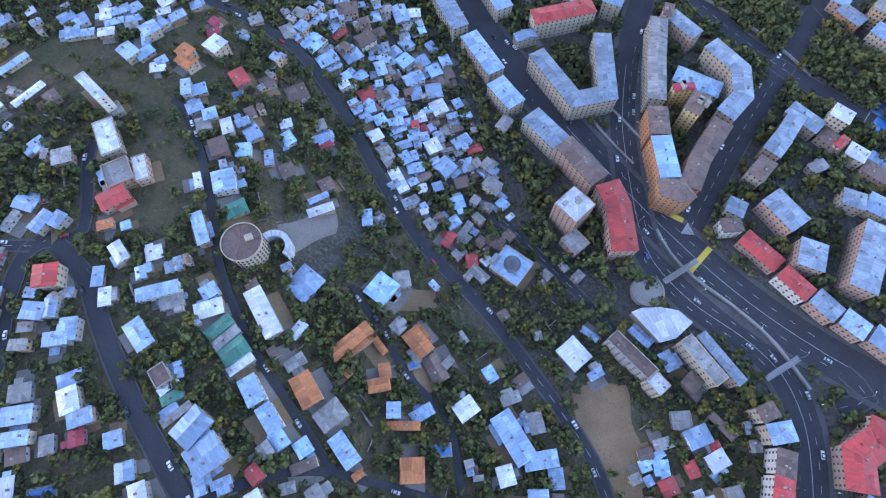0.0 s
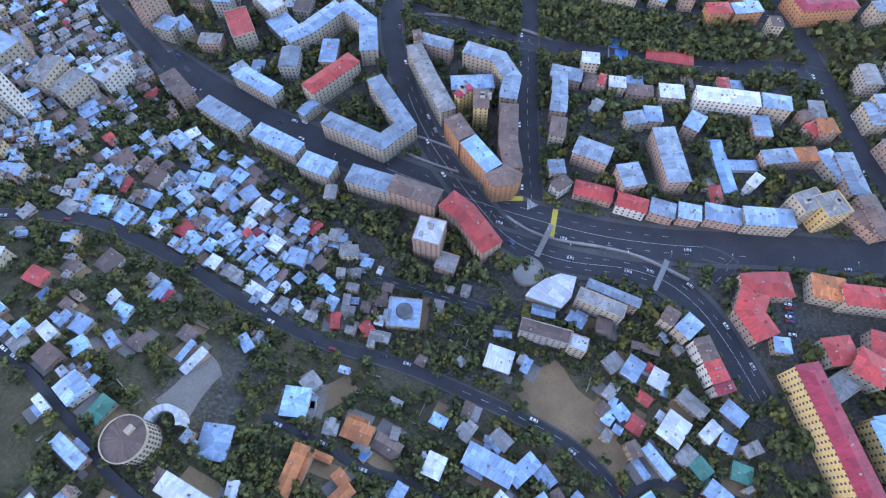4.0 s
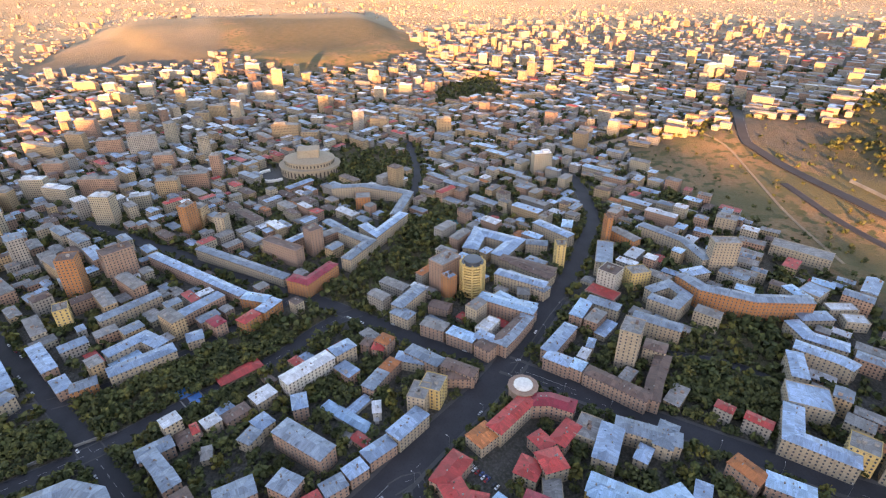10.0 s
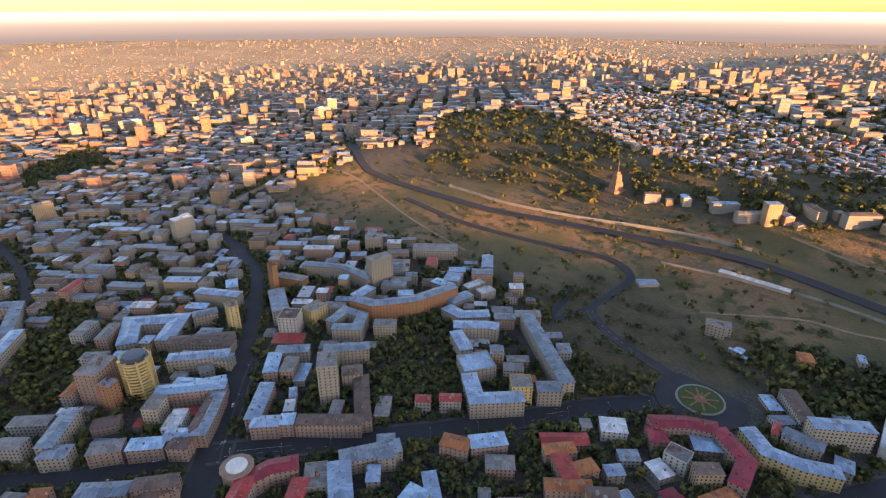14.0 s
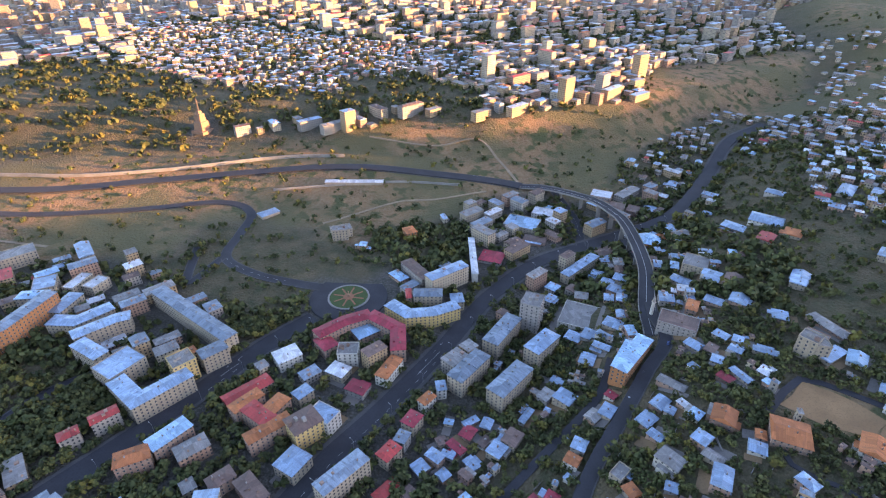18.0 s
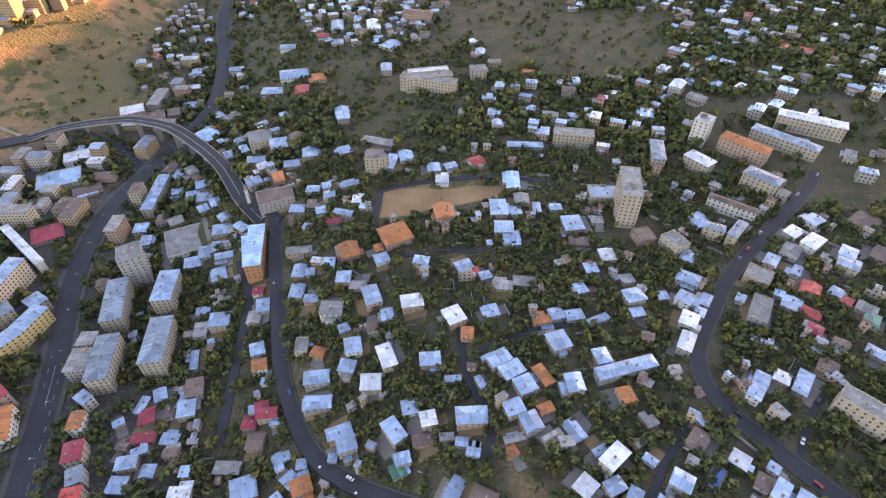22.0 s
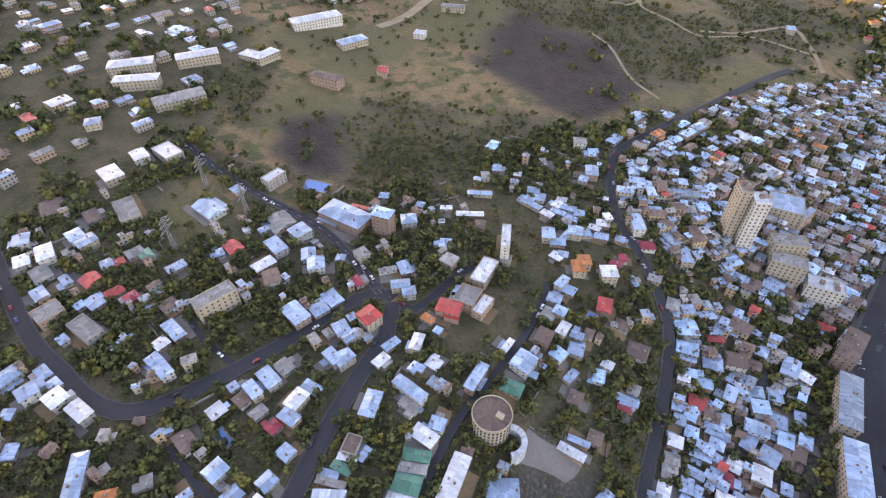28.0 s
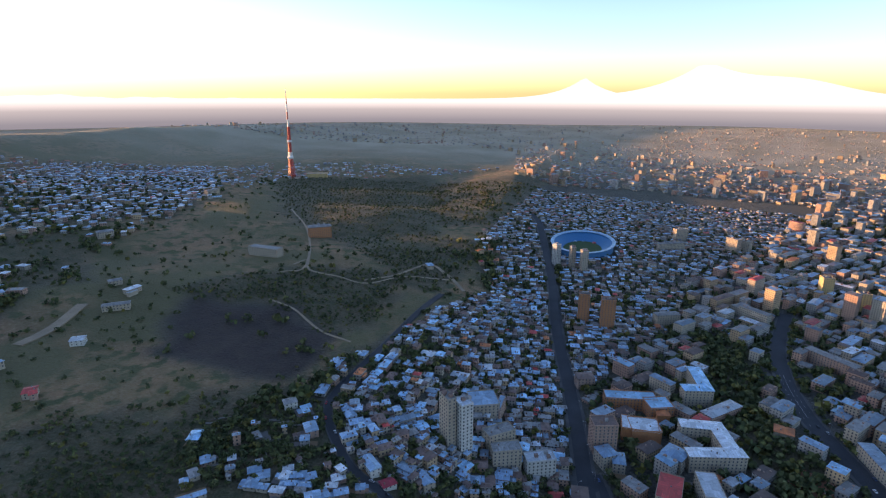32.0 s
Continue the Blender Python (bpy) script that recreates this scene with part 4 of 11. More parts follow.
# red court with the dome
building("block", 4, 15, "crimson", "tuff", (301.3, -44.7), (302.4, -59.7), (295.8, -77.4))
building("block", 4, 15, "red", "cream", (303.6, -44.1), (270, -16.8))
building("block", 3, 18, "orange", "cream", (261.3, -2.8), (275.2, -16.3))
building("block", 3, 18, "red", "tuff", (225.2, 18.2), (239.1, 11), (250.1, 4.2))
building("block", 3, 18, "red", "tuff", (229.8, 12.6), (215.8, 4.9), (213, -12.1))
building("block", 3, 18, "red", "cream", (235, -36.2), (250.1, -43.1))
building("block", 4, 20, "red", "cream", (243.9, -46.9), (249.9, -62.6))
building("block", 3, 14, "red", "tuff", (271.9, -45.3), (259.9, -55))
building("block", 3, 14, "red", "tuff", (264.3, -60.4), (283.7, -75))
building("hall", 2, 20, "grey", "cream", (228.2, -47.6), (227.7, -60.2), flat=True)
building("tower", 3, 16, "grey", "cream", (270.4, -79.3), (290.6, -89.2), flat=True)
building("block", 6, 15, "crimson", "yellow", (212.7, -33.8), (185.9, -100))
building("block", 4, 15, "zinc", "cream", (285.1, -142.9), (263.4, -131.4))
building("block", 4, 18, "zinc", "cream", (280.4, -101.9), (249, -89.2))
building("block", 4, 15, "zinc", "cream", (283.5, -104.1), (269.2, -146.5))
building("hall", 3, 15, "zinc", "cream", (261.9, -114.5), (257, -122.4))
building("block", 4, 18, "blue", "yellow", (229.2, -77), (216.4, -106.4))
building("block", 4, 18, "blue", "yellow", (232.5, -76.5), (216.2, -112.4), (227.5, -137.7))
building("block", 4, 15, "orange", "tuff", (257.2, -175.6), (240.2, -188.8))
building("block", 4, 15, "blue", "tuff", (242.5, -190.9), (230.5, -215.7))
# court with the long wings
building("block", 5, 15, "zinc", "cream", (350.7, -346.1), (246.4, -298.3))
building("block", 5, 15, "zinc", "cream", (377.1, -272.2), (357.8, -299.8), (348.7, -306.7))
building("block", 5, 14, "zinc", "cream", (367.4, -267.5), (335.6, -257.3))
building("hall", 5, 30, "zinc", "cream", (328.2, -257.6), (304.4, -249.4), flat=True)
building("block", 5, 15, "zinc", "cream", (306.4, -237.7), (276.1, -222.9), (256.2, -256.6))
building("tower", 6, 17, "grey", "yellow", (273.6, -257.7), (263.6, -272.2), flat=True)
building("block", 5, 15, "zinc", "cream", (258.7, -274), (246.9, -290.9))
building("hall", 4, 14, "zinc", "cream", (415, -288.6), (392.6, -292.4), (377.5, -318))
building("hall", 3, 14, "zinc", "cream", (426.2, -301), (428.5, -331.1))
building("hall", 4, 24, "zinc", "cream", (475.5, -329.6), (460.3, -342.1), flat=True)
building("hall", 3, 12, "white", "cream", (443.9, -336), (445, -362.8), flat=True)
building("hall", 3, 14, "white", "cream", (426.1, -341.5), (423.8, -361), flat=True)
building("tower", 12, 15, "grey", "cream", (516.2, -248.9), (515.8, -276.2), flat=True)
building("tower", 6, 18, "grey", "cream", (623, -297.3), (611.8, -318.1), flat=True)
building("hall", 4, 22, "grey", "cream", (571.2, -343.1), (535.9, -391.6), flat=True)
building("block", 6, 15, "zinc", "orange", (476.8, -207.8), (453, -221.2), (436.2, -262.9), (437.2, -315.8), high=3.4)
building("hall", 5, 14, "blue", "cream", (463.4, -257), (454.5, -271.9), flat=True)
building("block", 5, 15, "zinc", "cream", (483.6, -213.9), (493.4, -239.4))
building("block", 5, 14, "blue", "cream", (444.3, -317), (468.9, -309))
building("block", 5, 12, "zinc", "cream", (451.5, -170.4), (464.8, -193.6), (445, -203.9), (427.2, -188.6), (441.3, -168.6))
building("block", 5, 14, "zinc", "cream", (412, -146.8), (392.6, -184.1))
building("tower", 12, 22, "grey", "cream", (368, -124), (361, -138.8), flat=True)
building("hall", 5, 14, "brown", "cream", (371.4, -146.6), (363.6, -162.6))
building("block", 4, 14, "brown", "tuff", (361, -160.2), (327.3, -143.7), (307.6, -135.7))
building("block", 4, 14, "brown", "tuff", (309.3, -134.4), (338.3, -92.4))
building("block", 4, 14, "blue", "tuff", (339.9, -91.1), (345.8, -81.5))
building("block", 4, 14, "zinc", "tuff", (344.1, -80.7), (355.1, -61.9))
building("block", 4, 14, "zinc", "tuff", (357.9, -63.1), (395.7, -88.1))
building("block", 4, 14, "blue", "tuff", (408.9, -94.1), (435.3, -108.5))
building("block", 4, 14, "zinc", "cream", (439, -110.2), (423.9, -137))
building("hall", 3, 13, "zinc", "cream", (376.3, -99.9), (374.2, -105.6))
building("hall", 3, 14, "white", "cream", (363.1, -91.2), (359.3, -98))
building("house", 2, 10, "zinc", "cream", (391.9, -113.5), (412, -128.8), high=2.8)
building("tower", 7, 20, "brown", "white", (483.2, -130.9), (471.4, -145.9), flat=True)
building("tower", 6, 16, "grey", "yellow", (479.4, -156.9), (485.3, -176.7), flat=True)
building("block", 5, 20, "zinc", "cream", (547.2, -147), (498.4, -135.9), flat=True)
building("hall", 2, 18, "red", "tuff", (468.1, -116.6), (450.3, -141.2), flat=True)
building("tower", 11, 12, "brown", "orange", (572.5, -150.1), (573.7, -156.1), flat=True)
building("hall", 4, 13, "grey", "orange", (588.2, -163.8), (558.5, -185.8))
building("block", 5, 13, "zinc", "cream", (594.5, -197.9), (555.9, -236.4), (511.9, -247.6))
building("tower", 9, 13, "grey", "yellow", (519.8, -87.5), (520.8, -97.2), flat=True)
building("block", 4, 16, "brown", "cream", (508, -41), (478, -80.4))
building("block", 4, 14, "zinc", "cream", (483.8, -33.9), (452.7, -72.9))
building("block", 4, 14, "blue", "tuff", (443.8, -22.1), (429, -40), (422.7, -59.5))
building("block", 4, 14, "zinc", "tuff", (409.8, -50.7), (381.7, -34.9), (364.6, -23.7))
building("block", 4, 14, "zinc", "tuff", (369.3, -20.1), (380, -3.5))
building("hall", 4, 18, "white", "white", (398, -10.5), (392.4, -20.7), flat=True)
building("hall", 3, 14, "grey", "cream", (454.8, -43.5), (454.3, -55.6))
building("block", 5, 15, "zinc", "cream", (600.2, -74), (563.3, -111.1))
building("block", 5, 14, "blue", "cream", (584.2, -108.4), (604.4, -112.9))
building("tower", 5, 18, "grey", "cream", (623.9, -83.6), (617.6, -91.6), flat=True)
# below the avenue to the north-west
building("block", 4, 12, "orange", "tuff", (205.7, -230.8), (194.2, -251.7))
building("block", 4, 14, "red", "tuff", (197.1, -237.5), (172.3, -226.8))
building("block", 4, 12, "orange", "tuff", (181.8, -209), (162.4, -234.5))
building("hall", 4, 12, "orange", "tuff", (179.3, -235.9), (174.5, -251.1))
building("tower", 5, 18, "brown", "yellow", (155.9, -221.9), (143, -238.7))
building("hall", 4, 14, "zinc", "white", (149.3, -244.7), (130.7, -238.6), flat=True)
building("hall", 3, 18, "zinc", "cream", (153.3, -205.4), (137.2, -199.9))
building("hall", 3, 13, "zinc", "cream", (169.4, -263), (160.8, -258.1))
building("hall", 3, 16, "white", "white", (201.9, -289), (188.8, -303.6))
building("block", 4, 15, "crimson", "tuff", (179.5, -319.8), (162.1, -342.6), (144.6, -356.1))
building("block", 4, 14, "crimson", "tuff", (144.6, -356.1), (114.7, -342.8), (106.7, -315.6))
building("hall", 3, 18, "crimson", "tuff", (173.5, -310.7), (165.9, -321.1))
building("tower", 4, 14, "grey", "white", (155.1, -307), (139, -310.9), flat=True)
building("hall", 2, 15, "blue", "tuff", (150.5, -333.1), (137, -348.1))
building("hall", 2, 13, "white", "cream", (156.9, -293.3), (141.3, -289.1))
building("block", 4, 14, "zinc", "yellow", (132.5, -375.1), (111.4, -363.2), (89.9, -371), (71.4, -385.6))
building("block", 4, 14, "zinc", "cream", (114.4, -393.9), (88.6, -399.6))
building("hall", 3, 14, "zinc", "cream", (79.7, -397.3), (69, -401.2))
building("hall", 3, 15, "red", "tuff", (122.2, -394.8), (117.6, -396.4))
building("hall", 3, 15, "orange", "orange", (156, -509.1), (146.5, -516.7))
building("block", 5, 16, "zinc", "cream", (34.8, -338), (19.1, -377))
building("tower", 9, 17, "grey", "grey", (6.6, -376.4), (2.7, -394.9), flat=True)
building("block", 5, 16, "zinc", "cream", (55.1, -290.9), (38.6, -324.2))
building("block", 5, 17, "zinc", "cream", (23.6, -282.2), (4.6, -316.4))
building("block", 5, 16, "zinc", "cream", (1.1, -331.5), (-14.5, -357.6))
building("block", 4, 13, "blue", "orange", (-61.6, -305.1), (-74.3, -337.3), high=3.4)
building("block", 3, 11, "zinc", "cream", (204.1, -141.7), (182.5, -136.6), (166.7, -133.7))
building("hall", 4, 18, "zinc", "cream", (189.1, -158.8), (175.6, -163.7))
building("block", 3, 12, "brown", "tuff", (188.8, -174.6), (179.7, -187.9))
building("block", 3, 13, "brown", "tuff", (171.8, -184.8), (151, -172.1))
building("block", 3, 14, "red", "tuff", (149.9, -159.6), (145.4, -171))
building("tower", 4, 14, "brown", "white", (209.6, -123), (196.3, -128), flat=True)
building("hall", 2, 10, "zinc", "cream", (241.3, -153.1), (215.8, -141.6))
building("hall", 3, 6, "white", "white", (80, -509.7), (64.1, -440.6), windows=False)
building("tower", 4, 12, "grey", "cream", (236.5, -493), (220, -499.3), flat=True)
building("hall", 3, 14, "grey", "cream", (239.6, -496.1), (220.3, -509.1), flat=True)
building("hall", 1, 14, "zinc", "cream", (345.8, -525.6), (332.4, -545.1), windows=False)
building("hall", 1, 9, "white", "cream", (297.3, -618.1), (221.2, -633.9), windows=False)
# along the elevated road
building("block", 4, 13, "blue", "orange", (-61.4, -303.3), (-83.5, -343.6), high=3.4)
building("block", 4, 12, "grey", "cream", (-290.4, -433.9), (-334.3, -413.5), flat=True)
building("hall", 4, 10, "white", "cream", (-300.5, -444.3), (-338.8, -425.4), flat=True)
building("tower", 5, 12, "grey", "cream", (-183.7, -340.8), (-193.4, -333.2), flat=True)
# south quarter beside the straight avenue
building("tower", 14, 14, "grey", "cream", (-128.2, 361.8), (-123, 367.6), flat=True)
building("tower", 14, 14, "white", "white", (-117.1, 364.4), (-110, 372.4), flat=True)
building("hall", 4, 26, "zinc", "cream", (-120.6, 446), (-108.8, 423.6), flat=True)
building("hall", 4, 26, "zinc", "tuff", (-102.6, 442), (-97.1, 442.1), flat=True)
building("tower", 13, 15, "brown", "orange", (-58.9, 739), (-43.5, 740.4), flat=True)
building("tower", 13, 15, "brown", "orange", (-27.3, 729.2), (-8.8, 732.2), flat=True)
building("tower", 9, 16, "brown", "tuff", (-15.2, 441.3), (4.8, 449), flat=True)
building("block", 6, 15, "grey", "cream", (-97.9, 383.4), (-79.8, 401.3), flat=True)
building("block", 5, 15, "grey", "cream", (-90.3, 373.9), (-68.8, 385.2), flat=True)
building("tower", 5, 13, "white", "white", (-63.2, 381.6), (-41.5, 393.2), flat=True)
building("hall", 4, 15, "zinc", "cream", (-6.6, 421.3), (4.7, 429.7))
building("hall", 4, 14, "brown", "tuff", (-40.2, 554.1), (-22.5, 560.9))
building("block", 4, 18, "blue", "orange", (-8.2, 523.8), (41.4, 536.2), flat=True)
building("hall", 4, 22, "white", "orange", (10.1, 476.8), (42.7, 479.3), flat=True, windows=False)
building("hall", 3, 12, "orange", "orange", (41.8, 538.6), (48.9, 507), windows=False)
building("tower", 13, 13, "white", "white", (-130.4, 992.7), (-123, 1000.8), flat=True)
building("tower", 13, 13, "grey", "cream", (-100.7, 990.9), (-92.9, 994.7), flat=True)
building("tower", 13, 13, "grey", "cream", (-78.6, 975.3), (-68.9, 980.2), flat=True)
building("tower", 10, 16, "grey", "yellow", (316.4, 1036.4), (333.6, 1038.9), flat=True)
building("tower", 10, 16, "grey", "yellow", (343.5, 954.8), (358.7, 956.5), flat=True)
building("block", 5, 14, "grey", "tuff", (222.9, 727.9), (263.2, 686.4))
building("hall", 4, 16, "zinc", "cream", (70.4, 616.8), (76, 611.5))
building("block", 5, 12, "grey", "cream", (60.6, 1210.6), (113.6, 1244.8))
building("tower", 9, 14, "grey", "cream", (100.3, 1341.2), (125.9, 1357.6), flat=True)
building("tower", 9, 14, "grey", "cream", (208.8, 1303.1), (228, 1281.6), flat=True)
building("tower", 8, 14, "grey", "cream", (237.1, 1302), (251.9, 1291.4), flat=True)
building("block", 5, 14, "grey", "cream", (45.6, 766.7), (76, 781.4))
building("hall", 2, 14, "orange", "cream", (147.8, 526.8), (163.7, 523.3), windows=False)
# inner ring, first rows of the centre
building("block", 4, 14, "zinc", "cream", (251.3, 413.2), (264.9, 361.2))
building("block", 4, 14, "zinc", "cream", (266.6, 359), (283.2, 352.9))
building("block", 4, 14, "zinc", "cream", (288.6, 362.7), (341.6, 428.7))
building("tower", 5, 17, "blue", "orange", (247, 447.6), (255.2, 430.7))
building("block", 4, 14, "zinc", "cream", (217.3, 519.4), (223.3, 487.6), (233.9, 454.4))
building("block", 5, 14, "zinc", "cream", (231.8, 530), (266.9, 509.4), (295.3, 487.4))
building("tower", 6, 15, "grey", "cream", (309.8, 475.3), (316, 463.7), flat=True)
building("tower", 6, 18, "grey", "yellow", (321.4, 446.3), (337.1, 436.4), flat=True)
building("block", 4, 12, "white", "white", (292.1, 422.7), (307, 408.5))
building("block", 6, 18, "white", "white", (365.4, 561.3), (404.2, 537.9))
building("block", 6, 18, "white", "white", (334.8, 516.9), (370.9, 499.2))
building("tower", 14, 18, "brown", "orange", (438.3, 417.5), (444.3, 401), flat=True)
building("tower", 11, 18, "brown", "tuff", (465.3, 393.4), (488.8, 373.7), flat=True)
building("tower", 7, 15, "grey", "yellow", (381, 387.7), (388.5, 377.7), flat=True)
building("block", 3, 13, "zinc", "tuff", (343.2, 382.2), (314.3, 345.2))
building("block", 3, 13, "zinc", "tuff", (304.9, 332.1), (292.7, 316.4))
building("block", 3, 13, "zinc", "orange", (293, 313), (304.8, 298.2))
building("block", 4, 15, "zinc", "cream", (309.4, 291.3), (344.6, 254))
building("block", 4, 14, "zinc", "cream", (331.4, 307.1), (357.5, 288.8), (346.8, 266))
building("block", 4, 13, "zinc", "cream", (379.3, 345.4), (424.8, 311.6))
building("hall", 3, 14, "zinc", "cream", (360.9, 252.5), (368.4, 241))
building("block", 4, 13, "crimson", "tuff", (388, 241.4), (379.3, 228.7))
building("block", 4, 14, "red", "orange", (384.5, 212.6), (401.1, 203.7))
building("block", 4, 14, "zinc", "orange", (402.9, 201.6), (424.2, 191.9))
building("block", 4, 14, "blue", "orange", (428.4, 227.2), (423.2, 200.9))
building("block", 4, 12, "zinc", "tuff", (505.2, 364), (433.2, 230.2))
building("block", 4, 12, "zinc", "cream", (525.1, 319.2), (468.4, 197.2))
building("block", 5, 14, "crimson", "orange", (460.2, 190.1), (453, 170.5), (491.1, 152.1))
building("tower", 10, 17, "brown", "tuff", (536.7, 193.5), (548.4, 182.6), flat=True)
building("block", 7, 14, "brown", "tuff", (533.9, 241.6), (510, 194.6), flat=True)
building("tower", 9, 15, "grey", "cream", (586.8, 323.5), (586, 310.7), flat=True)
building("tower", 12, 13, "grey", "orange", (588.6, 368.5), (607.5, 363.4), flat=True)
building("block", 5, 14, "zinc", "cream", (567.4, 160.8), (542.8, 122.5), (500.1, 140.9))
building("block", 5, 14, "zinc", "cream", (703.9, 206.6), (712.7, 162.6), (697.3, 110.2), (689, 94.9), (618.6, 104.3))
building("hall", 5, 20, "grey", "orange", (676.1, 167), (679.6, 147.6), flat=True)
building("block", 5, 14, "zinc", "cream", (584.1, 138.7), (561.3, 117.5), (619.7, 92.5))
# quarter of the yellow towers
building("tower", 10, 20, "grey", "tuff", (471.2, 40), (492.3, 22), flat=True)
building("tower", 8, 13, "zinc", "orange", (456.1, 29.3), (463, 21.6), flat=True)
building("block", 5, 15, "zinc", "cream", (415.8, 72.9), (450.6, 53.5))
building("block", 4, 15, "zinc", "cream", (415, 75.4), (404.5, 57.2))
building("block", 4, 15, "grey", "tuff", (397.5, 45.5), (388.3, 23.7))
building("block", 4, 14, "blue", "tuff", (384.5, 20.7), (372.2, -2.6))
building("block", 4, 14, "brown", "tuff", (368.7, -5.2), (359.5, -17.5))
building("block", 4, 14, "brown", "tuff", (368.1, -21.9), (406, -48))
building("block", 5, 14, "blue", "tuff", (435.8, -5.9), (412.1, -57.4))
building("block", 5, 14, "zinc", "cream", (480.8, -23.3), (456.8, -71.8))
building("hall", 4, 16, "white", "white", (393.8, -6.1), (387.2, -16.3), flat=True)
building("house", 3, 12, "brown", "tuff", (433.4, 42.2), (427.2, 22.3), high=2.8)
building("house", 2, 10, "red", "tuff", (418.5, 13.2), (414.8, 7.5), high=2.8)
building("hall", 4, 18, "zinc", "cream", (535.7, 5.6), (578.8, -4.7), (558, -46.6), (522.1, -25.5))
building("block", 4, 14, "brown", "cream", (516.4, -28.6), (490, -84.9))
building("block", 4, 14, "zinc", "cream", (553, -58.8), (549.7, -82.8))
building("block", 4, 13, "brown", "tuff", (340.2, 22.9), (327.9, -3.4))
building("block", 4, 14, "zinc", "tuff", (357, 54.3), (339.8, 25.2))
building("block", 4, 14, "orange", "tuff", (372.1, 82.6), (366, 71))
# large pale buildings up the eastern slope
building("hall", 3, 18, "white", "cream", (-606.2, 35.8), (-592.5, 75))
building("hall", 3, 14, "white", "cream", (-574.8, 33.5), (-556.4, 69.8))
building("hall", 3, 16, "white", "cream", (-586.7, 95.3), (-578.6, 135.3))
building("hall", 2, 18, "grey", "cream", (-520, 52.9), (-515.9, 97.8))
building("hall", 3, 20, "white", "white", (-619.3, 235.3), (-612.2, 293.6))
building("hall", 2, 16, "zinc", "cream", (-549.6, 259.1), (-549.4, 291.5))
building("block", 4, 15, "zinc", "cream", (-404.6, -131.2), (-406.6, -105))
building("block", 4, 15, "orange", "tuff", (-435.6, -170.6), (-439.1, -132))
building("block", 3, 13, "zinc", "cream", (-468.8, -161.6), (-475.7, -108.3))
building("block", 4, 14, "white", "cream", (-498.5, -157), (-518.8, -108.3))
building("tower", 7, 15, "white", "white", (-428.3, -193.7), (-430.8, -181.1), flat=True)
building("block", 3, 14, "white", "cream", (-396.7, -176.6), (-395.8, -154.5))
building("block", 3, 12, "zinc", "cream", (-393.4, -205.6), (-370.3, -186.1))
building("house", 2, 12, "zinc", "cream", (-521, -4.6), (-517.7, 7.1), high=2.8)
building("hall", 3, 12, "grey", "cream", (-337.2, -272.3), (-360.8, -246.5), flat=True)
building("block", 4, 15, "grey", "cream", (-292.7, -443.6), (-324.7, -394.7), flat=True)
building("house", 2, 10, "red", "tuff", (-468, 264), (-464.8, 268.8), high=2.8)
building("tower", 6, 20, "grey", "orange", (-550.7, 813.3), (-519.3, 838.9))
building("hall", 3, 18, "grey", "cream", (-824.4, 615.7), (-811.5, 635.9))
building("hall", 4, 16, "grey", "cream", (-562.8, 672.7), (-508.2, 670.8), flat=True)
building("house", 2, 12, "red", "cream", (-475.2, 264.1), (-468.2, 271), high=2.8)
building("house", 2, 12, "white", "white", (-534.5, 350.9), (-524.4, 358.6), high=2.8)
building("hall", 2, 10, "grey", "cream", (-573.8, 419.2), (-552.3, 438.7))
building("house", 2, 14, "zinc", "cream", (-293.3, 745.9), (-285.9, 751.4), high=2.8)
building("house", 1, 12, "blue", "cream", (-304.7, 272.9), (-296.8, 276.2), high=2.8)
building("hall", 4, 22, "white", "cream", (-772.8, 361.2), (-756.2, 422.6))
building("hall", 2, 14, "zinc", "cream", (-725, 340.1), (-704.1, 396.3))
building("hall", 2, 18, "white", "cream", (-891.6, 357.5), (-887.7, 427.2))
building("hall", 2, 12, "zinc", "cream", (-822, 233.5), (-823.4, 259.2))
building("hall", 2, 8, "grey", "cream", (-852.3, 301.9), (-837.1, 370), windows=False)
building("hall", 3, 12, "brown", "tuff", (-495.4, 200.4), (-466.4, 215.8))
building("hall", 2, 14, "white", "cream", (-576.5, 160.2), (-556.5, 170.3), (-562.3, 190.1))
building("house", 2, 10, "zinc", "cream", (-1059.4, 496.9), (-1055.5, 515.4), high=2.8)
building("tower", 6, 14, "grey", "cream", (-940.7, 484.9), (-923.7, 492.1), flat=True)
building("block", 4, 14, "grey", "cream", (-957.6, 1004.2), (-951.7, 1038.5))
building("house", 2, 10, "white", "cream", (-800.7, 476.9), (-786.2, 479), high=2.8)
building("house", 2, 9, "zinc", "cream", (-733.6, 490.1), (-728.5, 494.4), high=2.8)
building("house", 2, 10, "grey", "cream", (-624.5, 470.3), (-616.2, 483.4), high=2.8)
building("house", 2, 10, "white", "cream", (-583.3, 459.6), (-581.7, 478.3), high=2.8)
building("tower", 15, 20, "orange", "white", (-551.1, -782.5), (-579.5, -747.1), flat=True)
building("tower", 18, 16, "orange", "white", (-636, -791), (-647.7, -783.5), flat=True)
building("tower", 13, 14, "orange", "white", (-660.2, -771), (-663, -762), flat=True)
building("tower", 12, 16, "orange", "white", (-605.4, -718.2), (-614, -703.3), flat=True)
building("block", 4, 14, "brown", "tuff", (-398.5, -593.1), (-423.5, -563.7))
building("hall", 3, 14, "grey", "cream", (-355.2, -409.1), (-368.8, -399.3))
